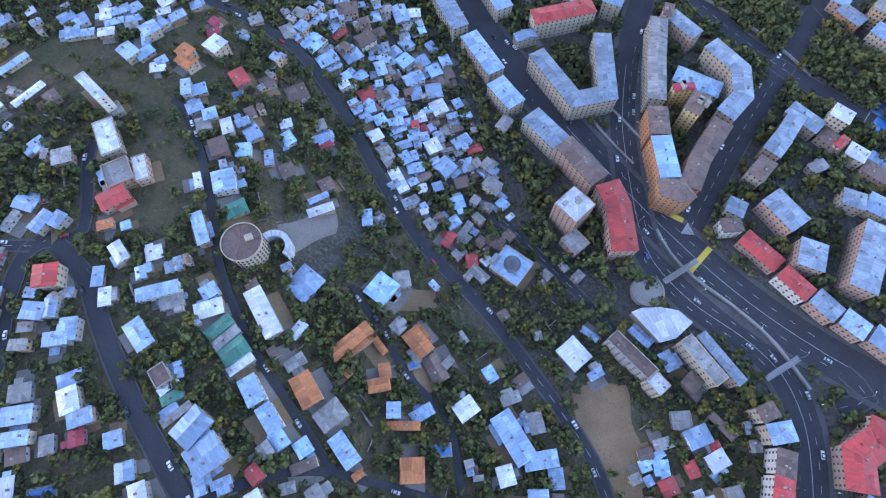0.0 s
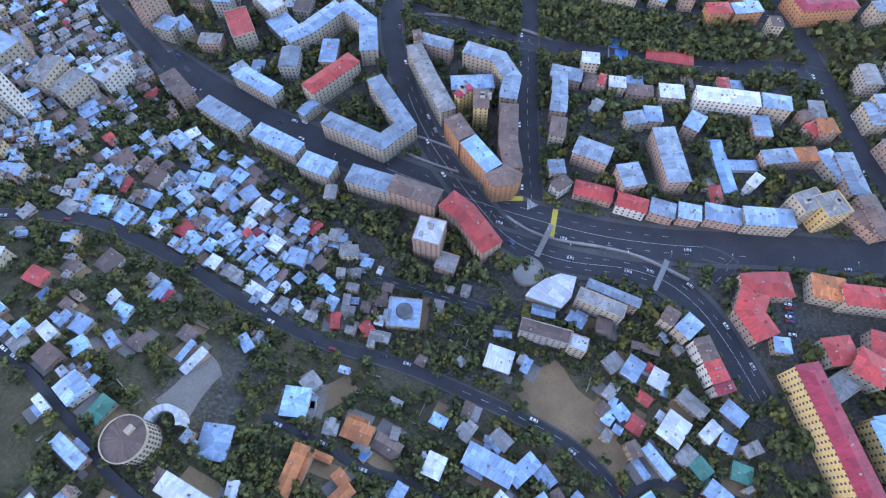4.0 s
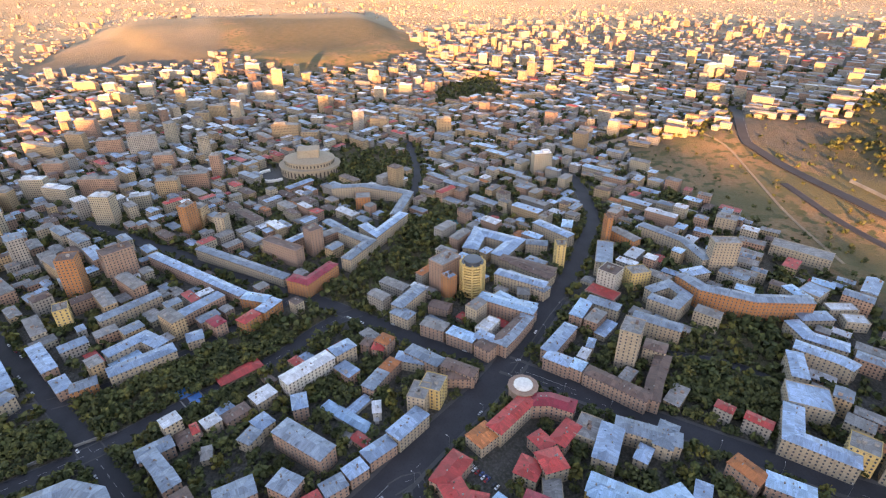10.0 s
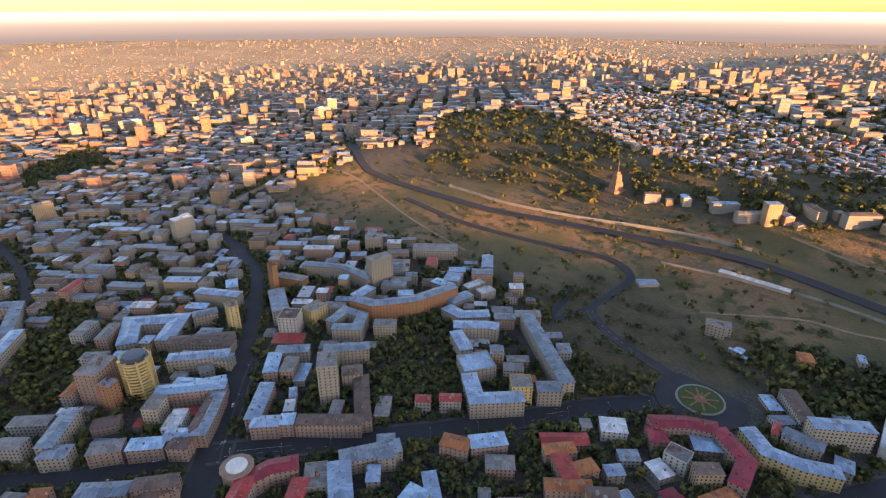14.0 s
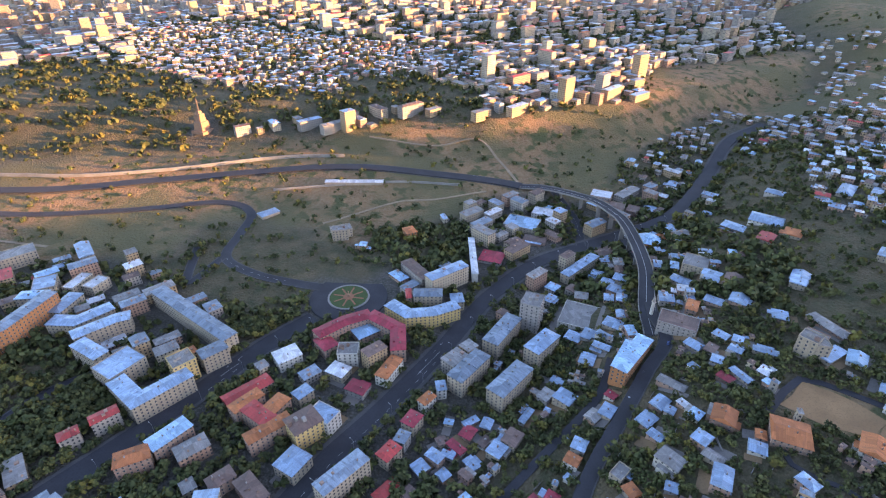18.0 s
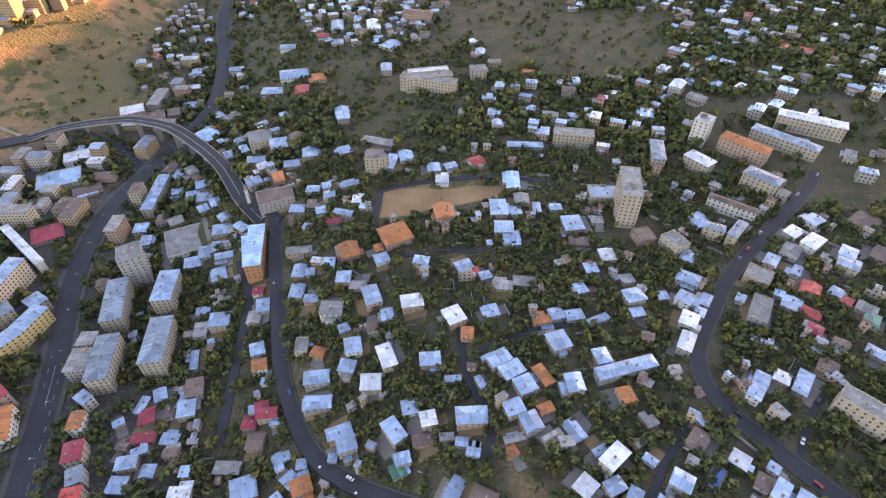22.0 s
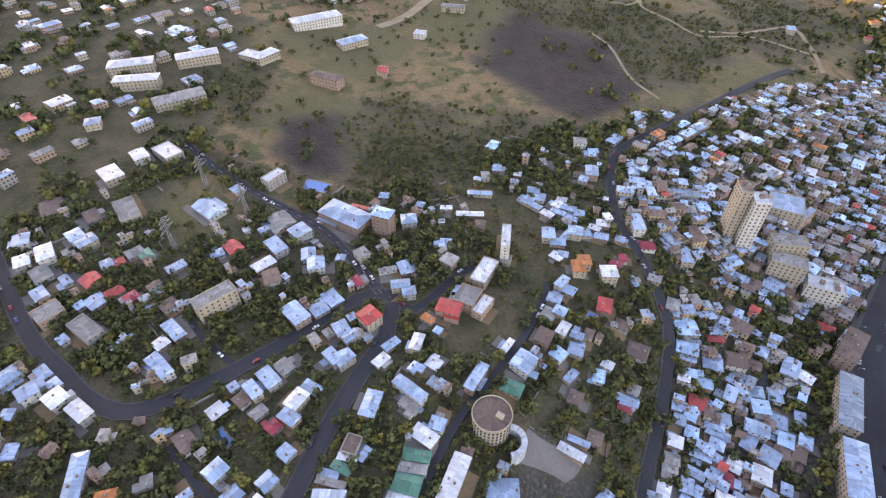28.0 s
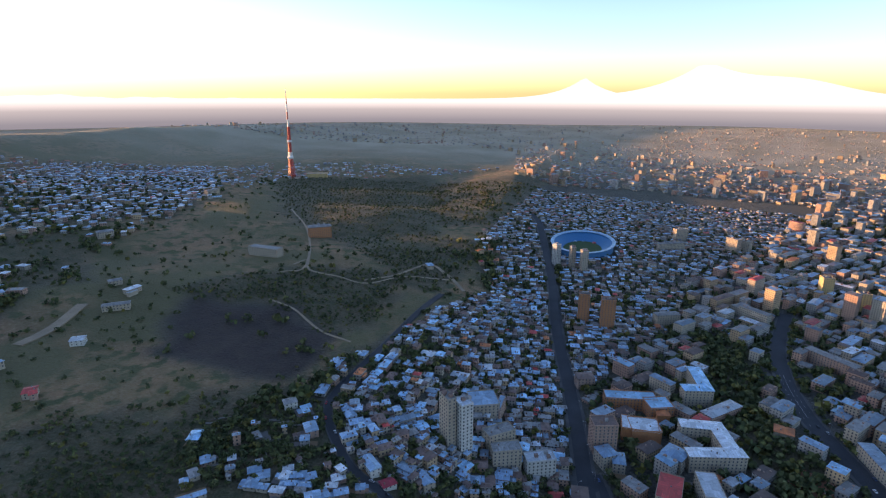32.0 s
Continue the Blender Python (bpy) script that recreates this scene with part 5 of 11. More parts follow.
# towers of the far city centre
far_tower(12, 16, "grey", 3, (1272.6, 1409.8), (1271.6, 1390.6))
far_tower(8, 15, "grey", 3, (1362.5, 1408.4), (1364.2, 1335.6))
far_tower(8, 15, "white", 1, (1241.1, 1313.5), (1239, 1288.4))
far_tower(7, 15, "grey", 3, (1316.7, 1302.4), (1305.5, 1246.3))
far_tower(8, 15, "grey", 0, (1108.4, 1336.4), (1121.5, 1298.3))
far_tower(8, 15, "grey", 0, (1093.3, 1084.9), (1093.7, 1052.5))
far_tower(6, 15, "white", 1, (1012.3, 1109.9), (995.9, 1044.9))
far_tower(6, 15, "grey", 0, (854.7, 960.9), (869.7, 891.3))
far_tower(6, 15, "white", 1, (940.6, 991.8), (944.8, 930.8))
far_tower(9, 16, "grey", 3, (1480.1, 1141.3), (1475.8, 1072.5))
far_tower(9, 16, "white", 1, (1461.5, 1040.7), (1457.4, 1003.2))
far_tower(11, 16, "white", 1, (1430.8, 919.5), (1434.8, 881.8))
far_tower(7, 15, "grey", 3, (1611.3, 1100.3), (1603.1, 1012.4))
far_tower(9, 16, "white", 1, (1324.1, 964.4), (1326.4, 935.8))
far_tower(10, 16, "grey", 3, (1339.1, 936.3), (1329.7, 883.6))
far_tower(9, 16, "grey", 3, (1227.9, 808.8), (1220.5, 775.3))
far_tower(8, 15, "white", 1, (1640.7, 974.3), (1652.7, 904.4))
far_tower(10, 16, "white", 1, (1734.8, 746.2), (1741.4, 702.7))
far_tower(20, 16, "grey", 3, (1454.7, 557.9), (1461.5, 531.6))
far_tower(14, 16, "grey", 3, (1653, 562.8), (1656.9, 546.3))
far_tower(12, 16, "white", 1, (1395.3, 628.6), (1396.6, 603.5))
far_tower(9, 16, "white", 1, (1345.7, 563.9), (1344.6, 511.7))
far_tower(13, 16, "grey", 3, (1322.8, 759.7), (1326.2, 734.4))
far_tower(9, 16, "white", 1, (1265.9, 704.3), (1268.9, 664.8))
far_tower(11, 16, "grey", 3, (1188.5, 613.3), (1192.7, 575.5))
far_tower(14, 16, "white", 1, (1183.8, 557.5), (1183.8, 535.3))
far_tower(9, 16, "grey", 3, (1150.2, 626.7), (1155.5, 598.5))
far_tower(12, 16, "grey", 3, (940.1, 772.5), (941.7, 741.3))
far_tower(14, 16, "grey", 0, (1013.4, 804.5), (1020.3, 767.4))
far_tower(10, 16, "grey", 0, (906.4, 693.2), (920.3, 654.3))
far_tower(12, 16, "grey", 0, (1025.4, 709.5), (1028.1, 685.9))
far_tower(14, 16, "grey", 2, (884.2, 617.2), (903.2, 575.1))
far_tower(9, 16, "grey", 3, (919.8, 843.7), (897.1, 764.2))
far_tower(9, 16, "grey", 0, (827.3, 540.5), (834.8, 509))
far_tower(10, 16, "grey", 3, (1011.3, 401), (1005.7, 346.5))
far_tower(6, 15, "grey", 3, (996.4, 340.8), (997.6, 308.1))
far_tower(6, 15, "white", 1, (1120, 358.3), (1120.4, 332.1))
far_tower(13, 16, "grey", 0, (794.9, 425.9), (797.9, 410.3))
far_tower(8, 15, "grey", 0, (788.9, 422.7), (794.2, 394))
far_tower(8, 15, "grey", 0, (747.3, 459.2), (758.4, 415.9))
far_tower(10, 16, "white", 1, (709, 679.7), (714.3, 646))
far_tower(8, 15, "white", 1, (696.8, 634.8), (689.4, 592.4))
far_tower(13, 16, "white", 1, (621.2, 506.2), (619.8, 478.3))
far_tower(6, 15, "white", 1, (669.4, 490.6), (681.4, 465.8))
far_tower(9, 16, "grey", 3, (709.6, 470.6), (717, 441.3))
far_tower(8, 15, "grey", 0, (724.6, 600.2), (730.2, 546.2))
far_tower(9, 16, "grey", 3, (669.1, 693.5), (669.6, 666.2))
far_tower(8, 15, "grey", 3, (652.1, 752), (636.3, 664.5))
far_tower(9, 16, "grey", 3, (711.1, 829.8), (708.3, 786))
far_tower(8, 15, "grey", 0, (803.1, 717), (805.4, 682.8))
far_tower(9, 16, "grey", 3, (622.6, 385.3), (617.1, 353.9))
far_tower(11, 16, "grey", 3, (1049, 83), (1053.4, 55.5))
far_tower(9, 16, "grey", 3, (1074.3, 219.5), (1070.7, 184.3))
far_tower(10, 16, "white", 1, (1366, 265.5), (1367.2, 234.5))
far_tower(10, 16, "white", 1, (1411.6, 207.8), (1407.9, 174.4))
far_tower(9, 16, "white", 1, (1522.2, 183.4), (1528.1, 162.8))
far_tower(12, 16, "white", 1, (1869.5, 6.9), (1876.1, -19))
far_tower(9, 16, "white", 1, (1881.2, -116.6), (1878.4, -178.6))
far_tower(11, 16, "white", 1, (816.9, -86.4), (824.2, -114.5))
far_tower(6, 15, "grey", 3, (1205.9, 196.8), (1186.7, 127.1))
far_tower(5, 15, "grey", 3, (1345.1, -89.1), (1353.4, -162.3))
far_tower(8, 15, "grey", 3, (1409.1, -165.3), (1411.7, -192.3))
far_tower(7, 15, "white", 1, (1847.8, -319.2), (1844.6, -353.8))
far_tower(12, 16, "white", 1, (1499.9, -588.2), (1518.5, -635.7))
far_tower(14, 16, "white", 1, (1590, -659), (1589.4, -689.1))
far_tower(7, 15, "white", 1, (1379.3, -336.9), (1378.3, -366.1))
far_tower(9, 16, "grey", 0, (1268.9, -465.3), (1261, -484.9))
far_tower(5, 15, "grey", 3, (1138.7, -279.9), (1141.6, -319.5))
far_tower(6, 15, "grey", 3, (1162, -326.4), (1165.7, -346.5))
far_tower(7, 15, "grey", 0, (928.6, -53.8), (931.6, -68.7))
building("house", 2, 9, "zinc", "cream", (128.3, -53.1), (131.2, -64.5), high=2.8)
building("house", 1, 9, "green", "cream", (146, -54.2), (152.2, -62.2), high=2.8)
building("house", 1, 9, "green", "cream", (128.2, -45.5), (136.8, -45.1), high=2.8)
building("house", 2, 10, "brown", "white", (134.5, -71.4), (138.4, -77), flat=True, high=2.8)
building("house", 1, 9, "blue", "white", (147, -82.9), (145.5, -92.5), high=2.8)
building("house", 2, 10, "zinc", "cream", (99.5, -66.3), (103.2, -76), high=2.8)
building("villa", 2, 16, "white", "cream", (26.5, -31.5), (43.8, -41.5), flat=True, high=2.8)
building("house", 2, 12, "white", "cream", (64.9, -40.8), (63.7, -52.1), high=2.8)
building("house", 2, 13, "white", "cream", (73.6, -43.5), (78.4, -55.3), high=2.8)
building("villa", 2, 16, "white", "cream", (35.2, -51.8), (51.2, -59.8), flat=True, high=2.8)
building("house", 2, 10, "zinc", "cream", (71.7, -67.6), (79.3, -68.6), high=2.8)
# slope inside the road's bend, lower rows
building("house", 1, 8.5, "zinc", "cream", (-52.3, -272.1), (-57.5, -282.7), high=2.8, rise=0.5)
building("house", 1, 8.5, "grey", "tuff", (-42.8, -269.2), (-48.8, -277.5), high=2.8, rise=1.7)
building("house", 2, 7.7, "grey", "cream", (-55.8, -219.5), (-62.3, -229.0), flat=True, high=2.8)
building("house", 1, 7.7, "orange", "cream", (-62.3, -216.4), (-67.6, -209.3), high=2.8, rise=1.5)
building("house", 2, 9.8, "zinc", "white", (-79.8, -192.2), (-84.7, -202.4), high=2.8, rise=1.4)
building("house", 2, 8.4, "zinc", "grey", (-69.3, -192.1), (-75.6, -185.2), high=2.8, rise=0.5)
building("house", 2, 10.6, "white", "cream", (-72.3, -171.9), (-81.9, -165.1), high=2.8, rise=1.5)
building("house", 2, 8.7, "white", "cream", (-90.7, -167.5), (-95.5, -183.4), high=2.8, rise=0.9)
building("house", 1, 6.4, "zinc", "grey", (-82.4, -215.4), (-88.8, -213.8), high=2.8, rise=0.9)
building("house", 1, 7.1, "brown", "cream", (-96.3, -202.8), (-102.1, -199.2), high=2.8, rise=0.4)
building("house", 2, 9.0, "zinc", "grey", (-61.9, -193.2), (-48.7, -201.0), high=2.8, rise=1.3)
building("house", 2, 8.0, "zinc", "grey", (-41.4, -187.1), (-54.4, -178.2), high=2.8, rise=0.8)
building("house", 2, 6.8, "zinc", "cream", (-41.4, -182.5), (-45.0, -188.9), high=2.8, rise=0.9)
building("house", 2, 7.2, "zinc", "tuff", (-41.4, -159.9), (-54.8, -155.9), high=2.8, rise=1.0)
building("house", 2, 8.8, "zinc", "cream", (-42.8, -151.2), (-52.6, -147.3), high=2.8, rise=1.2)
building("shed", 1, 4.4, "zinc", "tuff", (-36.7, -151.2), (-39.9, -148.3), high=2.8, rise=0.4, windows=False)
building("house", 2, 6.3, "crimson", "cream", (-16.4, -204.3), (-26.7, -198.0), high=2.8, rise=1.3)
building("house", 1, 8.2, "crimson", "cream", (-7.7, -208.3), (-14.2, -203.4), high=2.8, rise=1.1)
building("shed", 1, 3.3, "zinc", "cream", (-20.6, -195.3), (-25.2, -192.9), high=2.8, rise=0.5, windows=False)
building("house", 1, 10.0, "brown", "tuff", (-4.7, -195.3), (-12.9, -189.1), high=2.8, rise=1.4)
building("house", 2, 9.4, "zinc", "grey", (-32.3, -248.0), (-40.6, -245.3), high=2.8, rise=0.9)
building("house", 2, 8.3, "orange", "white", (-28.2, -236.7), (-36.4, -233.1), high=2.8, rise=1.2)
building("shed", 1, 4.4, "zinc", "white", (-28.5, -224.6), (-32.2, -221.8), high=2.8, rise=0.4, windows=False)
building("house", 2, 8.4, "zinc", "cream", (-70.6, -128.4), (-71.0, -142.7), high=2.8, rise=1.2)
building("house", 2, 6.0, "zinc", "grey", (-62.1, -121.3), (-69.3, -118.2), high=2.8, rise=0.4)
building("house", 1, 3.2, "green", "cream", (-61.8, -113.2), (-64.4, -125.9), high=2.8, rise=0.6)
building("house", 2, 8.2, "white", "tuff", (-86.3, -122.7), (-89.8, -130.4), high=2.8, rise=1.1)
building("house", 1, 8.7, "zinc", "white", (-81.5, -142.4), (-89.8, -138.3), high=2.8, rise=1.7)
building("house", 1, 6.4, "brown", "tuff", (-75.0, -123.1), (-85.4, -117.4), high=2.8, rise=0.6)
building("house", 2, 9.0, "zinc", "brown", (-105.5, -157.4), (-115.3, -151.0), high=2.8, rise=0.9)
building("house", 1, 3.3, "zinc", "cream", (-109.5, -138.6), (-116.6, -133.7), high=2.8, rise=0.3)
building("house", 2, 9.7, "zinc", "tuff", (-112.8, -106.3), (-99.2, -115.9), high=2.8, rise=1.9)
building("house", 1, 4.4, "zinc", "cream", (-91.8, -106.9), (-96.2, -102.6), high=2.8, rise=0.6)
building("house", 1, 4.1, "zinc", "white", (-92.8, -99.0), (-97.1, -94.0), high=2.8, rise=0.6)
building("house", 1, 3.5, "grey", "tuff", (-87.0, -114.6), (-93.0, -110.6), high=2.8, rise=0.4)
building("house", 2, 8.5, "zinc", "grey", (-134.1, -128.4), (-146.6, -126.6), high=2.8, rise=0.5)
building("house", 2, 9.2, "zinc", "grey", (-134.5, -118.0), (-147.0, -116.1), high=2.8, rise=0.9)
building("house", 2, 10.1, "zinc", "cream", (-138.4, -100.2), (-141.0, -110.4), high=2.8, rise=1.0)
building("house", 1, 6.3, "orange", "cream", (-152.1, -97.6), (-154.3, -111.0), high=2.8, rise=0.6)
building("house", 1, 3.2, "zinc", "cream", (-122.1, -119.7), (-124.0, -127.5), high=2.8, rise=0.2)
building("house", 2, 8.4, "zinc", "cream", (-121.0, -100.7), (-130.3, -97.7), high=2.8, rise=0.5)
building("house", 2, 9.3, "zinc", "grey", (-125.0, -82.3), (-128.2, -92.3), high=2.8, rise=1.3)
building("house", 1, 3.4, "grey", "tuff", (-110.2, -89.4), (-120.2, -85.2), high=2.8, rise=0.5)
building("house", 1, 5.5, "orange", "cream", (-135.3, -89.8), (-143.2, -87.5), high=2.8, rise=0.8)
building("house", 1, 7.4, "zinc", "cream", (-140.4, -64.7), (-142.7, -76.6), high=2.8, rise=0.7)
building("house", 1, 4.6, "grey", "tuff", (-124.8, -75.7), (-135.6, -73.9), high=2.8, rise=0.9)
building("house", 1, 5.6, "orange", "grey", (-106.5, -84.2), (-112.3, -82.8), high=2.8, rise=0.3)
building("house", 3, 7.9, "white", "cream", (-136.7, -46.8), (-151.0, -47.4), high=2.8, rise=0.8)
building("house", 1, 3.3, "zinc", "grey", (-140.0, -55.4), (-148.0, -54.1), high=2.8, rise=0.5)
building("house", 2, 6.7, "zinc", "cream", (-129.5, -39.2), (-138.1, -37.2), high=2.8, rise=1.3)
building("house", 2, 8.3, "white", "tuff", (-118.2, -46.4), (-128.0, -47.4), high=2.8, rise=0.8)
building("house", 1, 6.9, "zinc", "cream", (-69.4, -86.1), (-82.7, -92.0), high=2.8, rise=0.4)
building("house", 1, 7.8, "brown", "white", (-87.7, -71.0), (-82.4, -82.1), high=2.8, rise=1.6)
building("house", 1, 6.9, "grey", "cream", (16.2, -194.5), (5.0, -184.9), high=2.8, rise=1.0)
building("house", 2, 12.8, "zinc", "brown", (14.6, -173.0), (1.6, -168.5), high=2.8, rise=0.8)
building("house", 1, 4.6, "zinc", "white", (-11.2, -172.6), (-20.8, -171.0), high=2.8, rise=0.5)
building("house", 1, 8.3, "zinc", "white", (-10.7, -156.4), (-18.3, -158.0), high=2.8, rise=0.8)
building("house", 1, 5.4, "zinc", "cream", (-21.1, -161.6), (-25.6, -158.8), high=2.8, rise=0.3)
building("house", 2, 9.0, "orange", "cream", (-12.3, -149.9), (-22.5, -147.6), high=2.8, rise=0.9)
building("house", 2, 9.7, "zinc", "tuff", (-5.5, -138.7), (-13.8, -134.7), high=2.8, rise=1.0)
building("house", 2, 6.8, "white", "tuff", (-12.4, -128.1), (-19.8, -125.7), high=2.8, rise=1.4)
building("house", 1, 7.4, "grey", "tuff", (-24.0, -126.1), (-25.9, -134.6), high=2.8, rise=1.0)
building("house", 2, 6.6, "zinc", "brown", (-19.9, -119.2), (-28.9, -119.0), high=2.8, rise=0.4)
building("house", 2, 7.3, "zinc", "grey", (-36.7, -107.5), (-33.5, -116.8), high=2.8, rise=1.0)
building("house", 1, 5.6, "orange", "tuff", (-40.4, -102.0), (-38.5, -108.3), high=2.8, rise=1.1)
building("house", 1, 7.1, "zinc", "tuff", (-46.0, -87.3), (-53.1, -88.8), high=2.8, rise=0.7)
building("house", 2, 7.9, "zinc", "white", (-49.8, -60.4), (-46.9, -72.9), high=2.8, rise=0.8)
building("house", 2, 7.6, "grey", "white", (-62.3, -43.6), (-57.2, -54.9), high=2.8, rise=1.5)
building("house", 2, 4.5, "orange", "cream", (-86.7, -30.0), (-83.8, -37.0), high=2.8, rise=0.9)
building("house", 1, 5.5, "zinc", "white", (-89.5, -22.5), (-95.6, -27.2), high=2.8, rise=1.1)
building("house", 3, 5.9, "white", "grey", (-86.0, -10.5), (-81.2, -18.3), high=2.8, rise=1.2)
building("house", 1, 4.9, "crimson", "cream", (-113.7, -23.3), (-119.5, -22.3), high=2.8, rise=0.3)
# lower rows by the road fork
building("house", 1, 5.1, "grey", "cream", (-173.2, -49.3), (-179.3, -47.8), high=2.8, rise=0.5)
building("shed", 1, 3.0, "grey", "white", (-159.0, -45.3), (-164.5, -44.3), high=2.8, rise=0.3, windows=False)
building("house", 1, 8.3, "brown", "white", (-179.4, -26.0), (-192.2, -28.0), high=2.8, rise=1.2)
building("house", 1, 4.8, "zinc", "cream", (-197.6, -30.0), (-197.8, -35.4), high=2.8, rise=0.3)
building("house", 2, 8.9, "zinc", "grey", (-162.0, -15.1), (-159.3, -24.2), high=2.8, rise=1.2)
building("house", 1, 3.7, "zinc", "white", (-159.5, -32.8), (-158.4, -39.1), high=2.8, rise=0.7)
building("house", 1, 8.3, "white", "brown", (-189.1, -7.5), (-197.0, -9.1), high=2.8, rise=0.5)
building("house", 1, 4.7, "zinc", "white", (-199.7, 4.5), (-204.4, 3.9), high=2.8, rise=0.3)
building("house", 1, 6.2, "brown", "white", (-187.7, 5.9), (-195.6, 3.8), high=2.8, rise=0.6)
building("house", 2, 5.7, "zinc", "cream", (-186.7, 12.9), (-198.0, 11.3), high=2.8, rise=1.1)
building("house", 2, 7.7, "zinc", "grey", (-187.9, 23.2), (-201.1, 21.2), high=2.8, rise=1.1)
building("house", 1, 8.0, "grey", "grey", (-193.1, 33.3), (-202.8, 31.5), high=2.8, rise=0.8)
building("house", 2, 10.6, "zinc", "tuff", (-219.4, 55.2), (-236.2, 53.0), high=2.8, rise=1.5)
building("house", 1, 10.0, "zinc", "cream", (-220.0, 68.3), (-231.9, 67.8), high=2.8, rise=2.0)
building("house", 1, 8.9, "zinc", "brown", (-221.4, 79.6), (-234.9, 78.7), high=2.8, rise=0.5)
building("house", 1, 5.0, "crimson", "grey", (-227.1, 99.2), (-236.7, 99.8), high=2.8, rise=0.7)
building("shed", 1, 3.0, "grey", "brown", (-227.3, 103.8), (-233.8, 104.7), high=2.8, rise=0.3, windows=False)
building("house", 2, 8.4, "grey", "cream", (-245.8, 113.9), (-254.8, 113.9), high=2.8, rise=0.8)
building("house", 1, 4.3, "grey", "tuff", (-201.1, 64.3), (-207.9, 63.7), high=2.8, rise=0.6)
building("house", 2, 8.1, "zinc", "tuff", (-196.3, 71.2), (-206.6, 71.9), high=2.8, rise=0.5)
building("house", 2, 5.5, "zinc", "grey", (-193.8, 77.8), (-192.8, 68.4), high=2.8, rise=1.1)
building("house", 1, 4.8, "zinc", "white", (-204.0, 81.6), (-209.8, 81.8), high=2.8, rise=1.0)
building("house", 2, 6.2, "zinc", "grey", (-181.5, 58.6), (-192.3, 57.0), high=2.8, rise=0.6)
building("house", 2, 7.7, "zinc", "grey", (-182.8, 67.9), (-181.5, 57.2), high=2.8, rise=0.8)
building("house", 1, 5.6, "zinc", "grey", (-171.8, 41.3), (-181.8, 37.1), high=2.8, rise=0.3)
building("house", 2, 6.4, "zinc", "tuff", (-161.2, 23.1), (-171.1, 19.4), high=2.8, rise=0.9)
building("house", 2, 8.2, "white", "cream", (-175.6, 34.2), (-171.1, 23.8), high=2.8, rise=1.6)
building("house", 1, 6.3, "crimson", "grey", (-168.0, 15.8), (-166.2, 9.3), high=2.8, rise=0.4)
building("house", 1, 7.4, "zinc", "grey", (-146.8, -13.5), (-144.9, -21.7), high=2.8, rise=0.7)
building("house", 1, 7.7, "zinc", "cream", (-143.6, 2.2), (-141.5, -5.6), high=2.8, rise=1.1)
building("house", 1, 6.8, "zinc", "grey", (-147.0, 13.1), (-154.4, 10.8), high=2.8, rise=1.4)
building("house", 2, 6.7, "white", "grey", (-135.2, -6.6), (-130.8, -18.2), high=2.8, rise=1.3)
building("house", 1, 6.0, "zinc", "cream", (-135.8, -28.6), (-142.6, -30.8), high=2.8, rise=0.4)
building("shed", 1, 4.2, "zinc", "tuff", (-188.5, 84.3), (-188.6, 79.8), high=2.8, rise=0.3, windows=False)
building("house", 1, 4.3, "zinc", "white", (-111.5, -2.0), (-108.0, -11.3), high=2.8, rise=0.6)
building("house", 1, 3.0, "zinc", "tuff", (-96.4, -4.7), (-104.4, -8.1), high=2.8, rise=0.3)
building("house", 1, 5.6, "white", "cream", (-171.1, 84.4), (-169.3, 75.4), high=2.8, rise=0.3)
building("house", 1, 5.1, "zinc", "tuff", (-176.8, 95.7), (-175.7, 85.6), high=2.8, rise=0.3)
building("house", 2, 6.5, "zinc", "cream", (-208.3, 125.3), (-213.9, 114.8), high=2.8, rise=0.9)
building("house", 2, 6.4, "zinc", "grey", (-201.2, 125.0), (-204.7, 117.6), high=2.8, rise=0.4)
building("house", 1, 7.3, "zinc", "brown", (-218.5, 130.0), (-229.7, 133.3), high=2.8, rise=1.5)
building("house", 1, 3.6, "grey", "white", (-227.1, 126.8), (-231.3, 115.8), high=2.8, rise=0.5)
building("house", 2, 10.8, "zinc", "white", (-254.1, 81.4), (-263.7, 85.8), high=2.8, rise=2.2)
building("house", 1, 9.2, "zinc", "grey", (-267.5, 82.2), (-277.6, 86.7), high=2.8, rise=1.8)
# slope inside the bend, upper rows
building("villa", 2, 11.8, "zinc", "cream", (-210.4, -424.8), (-216.8, -439.6), high=2.8, rise=0.7)
building("house", 1, 8.1, "zinc", "grey", (-298.8, -290.7), (-322.3, -270.3), high=2.8, rise=1.1)
building("house", 1, 11.4, "red", "white", (-256.5, -290.0), (-267.5, -289.1), high=2.8, rise=2.3)
building("house", 1, 11.4, "blue", "white", (-217.0, -327.9), (-223.4, -340.8), high=2.8, rise=2.3)
building("house", 1, 8.2, "zinc", "cream", (-197.7, -329.3), (-213.8, -343.8), high=2.8, rise=0.8)
building("villa", 3, 14.8, "grey", "tuff", (-190.7, -352.0), (-202.4, -343.0), flat=True, high=2.8)
building("house", 1, 9.7, "grey", "brown", (-206.9, -383.5), (-223.9, -358.7), high=2.8, rise=1.9)
building("house", 1, 9.6, "white", "white", (-219.9, -291.4), (-227.9, -285.2), high=2.8, rise=1.0)
building("house", 1, 10.2, "zinc", "white", (-225.2, -300.6), (-231.2, -310.7), high=2.8, rise=1.0)
building("house", 1, 7.4, "zinc", "cream", (-236.1, -299.7), (-245.5, -296.9), high=2.8, rise=0.7)
building("house", 1, 10.2, "blue", "cream", (-259.8, -241.4), (-274.2, -258.5), high=2.8, rise=1.4)
building("villa", 2, 15.8, "zinc", "cream", (-298.9, -198.0), (-315.6, -183.4), flat=True, high=2.8)
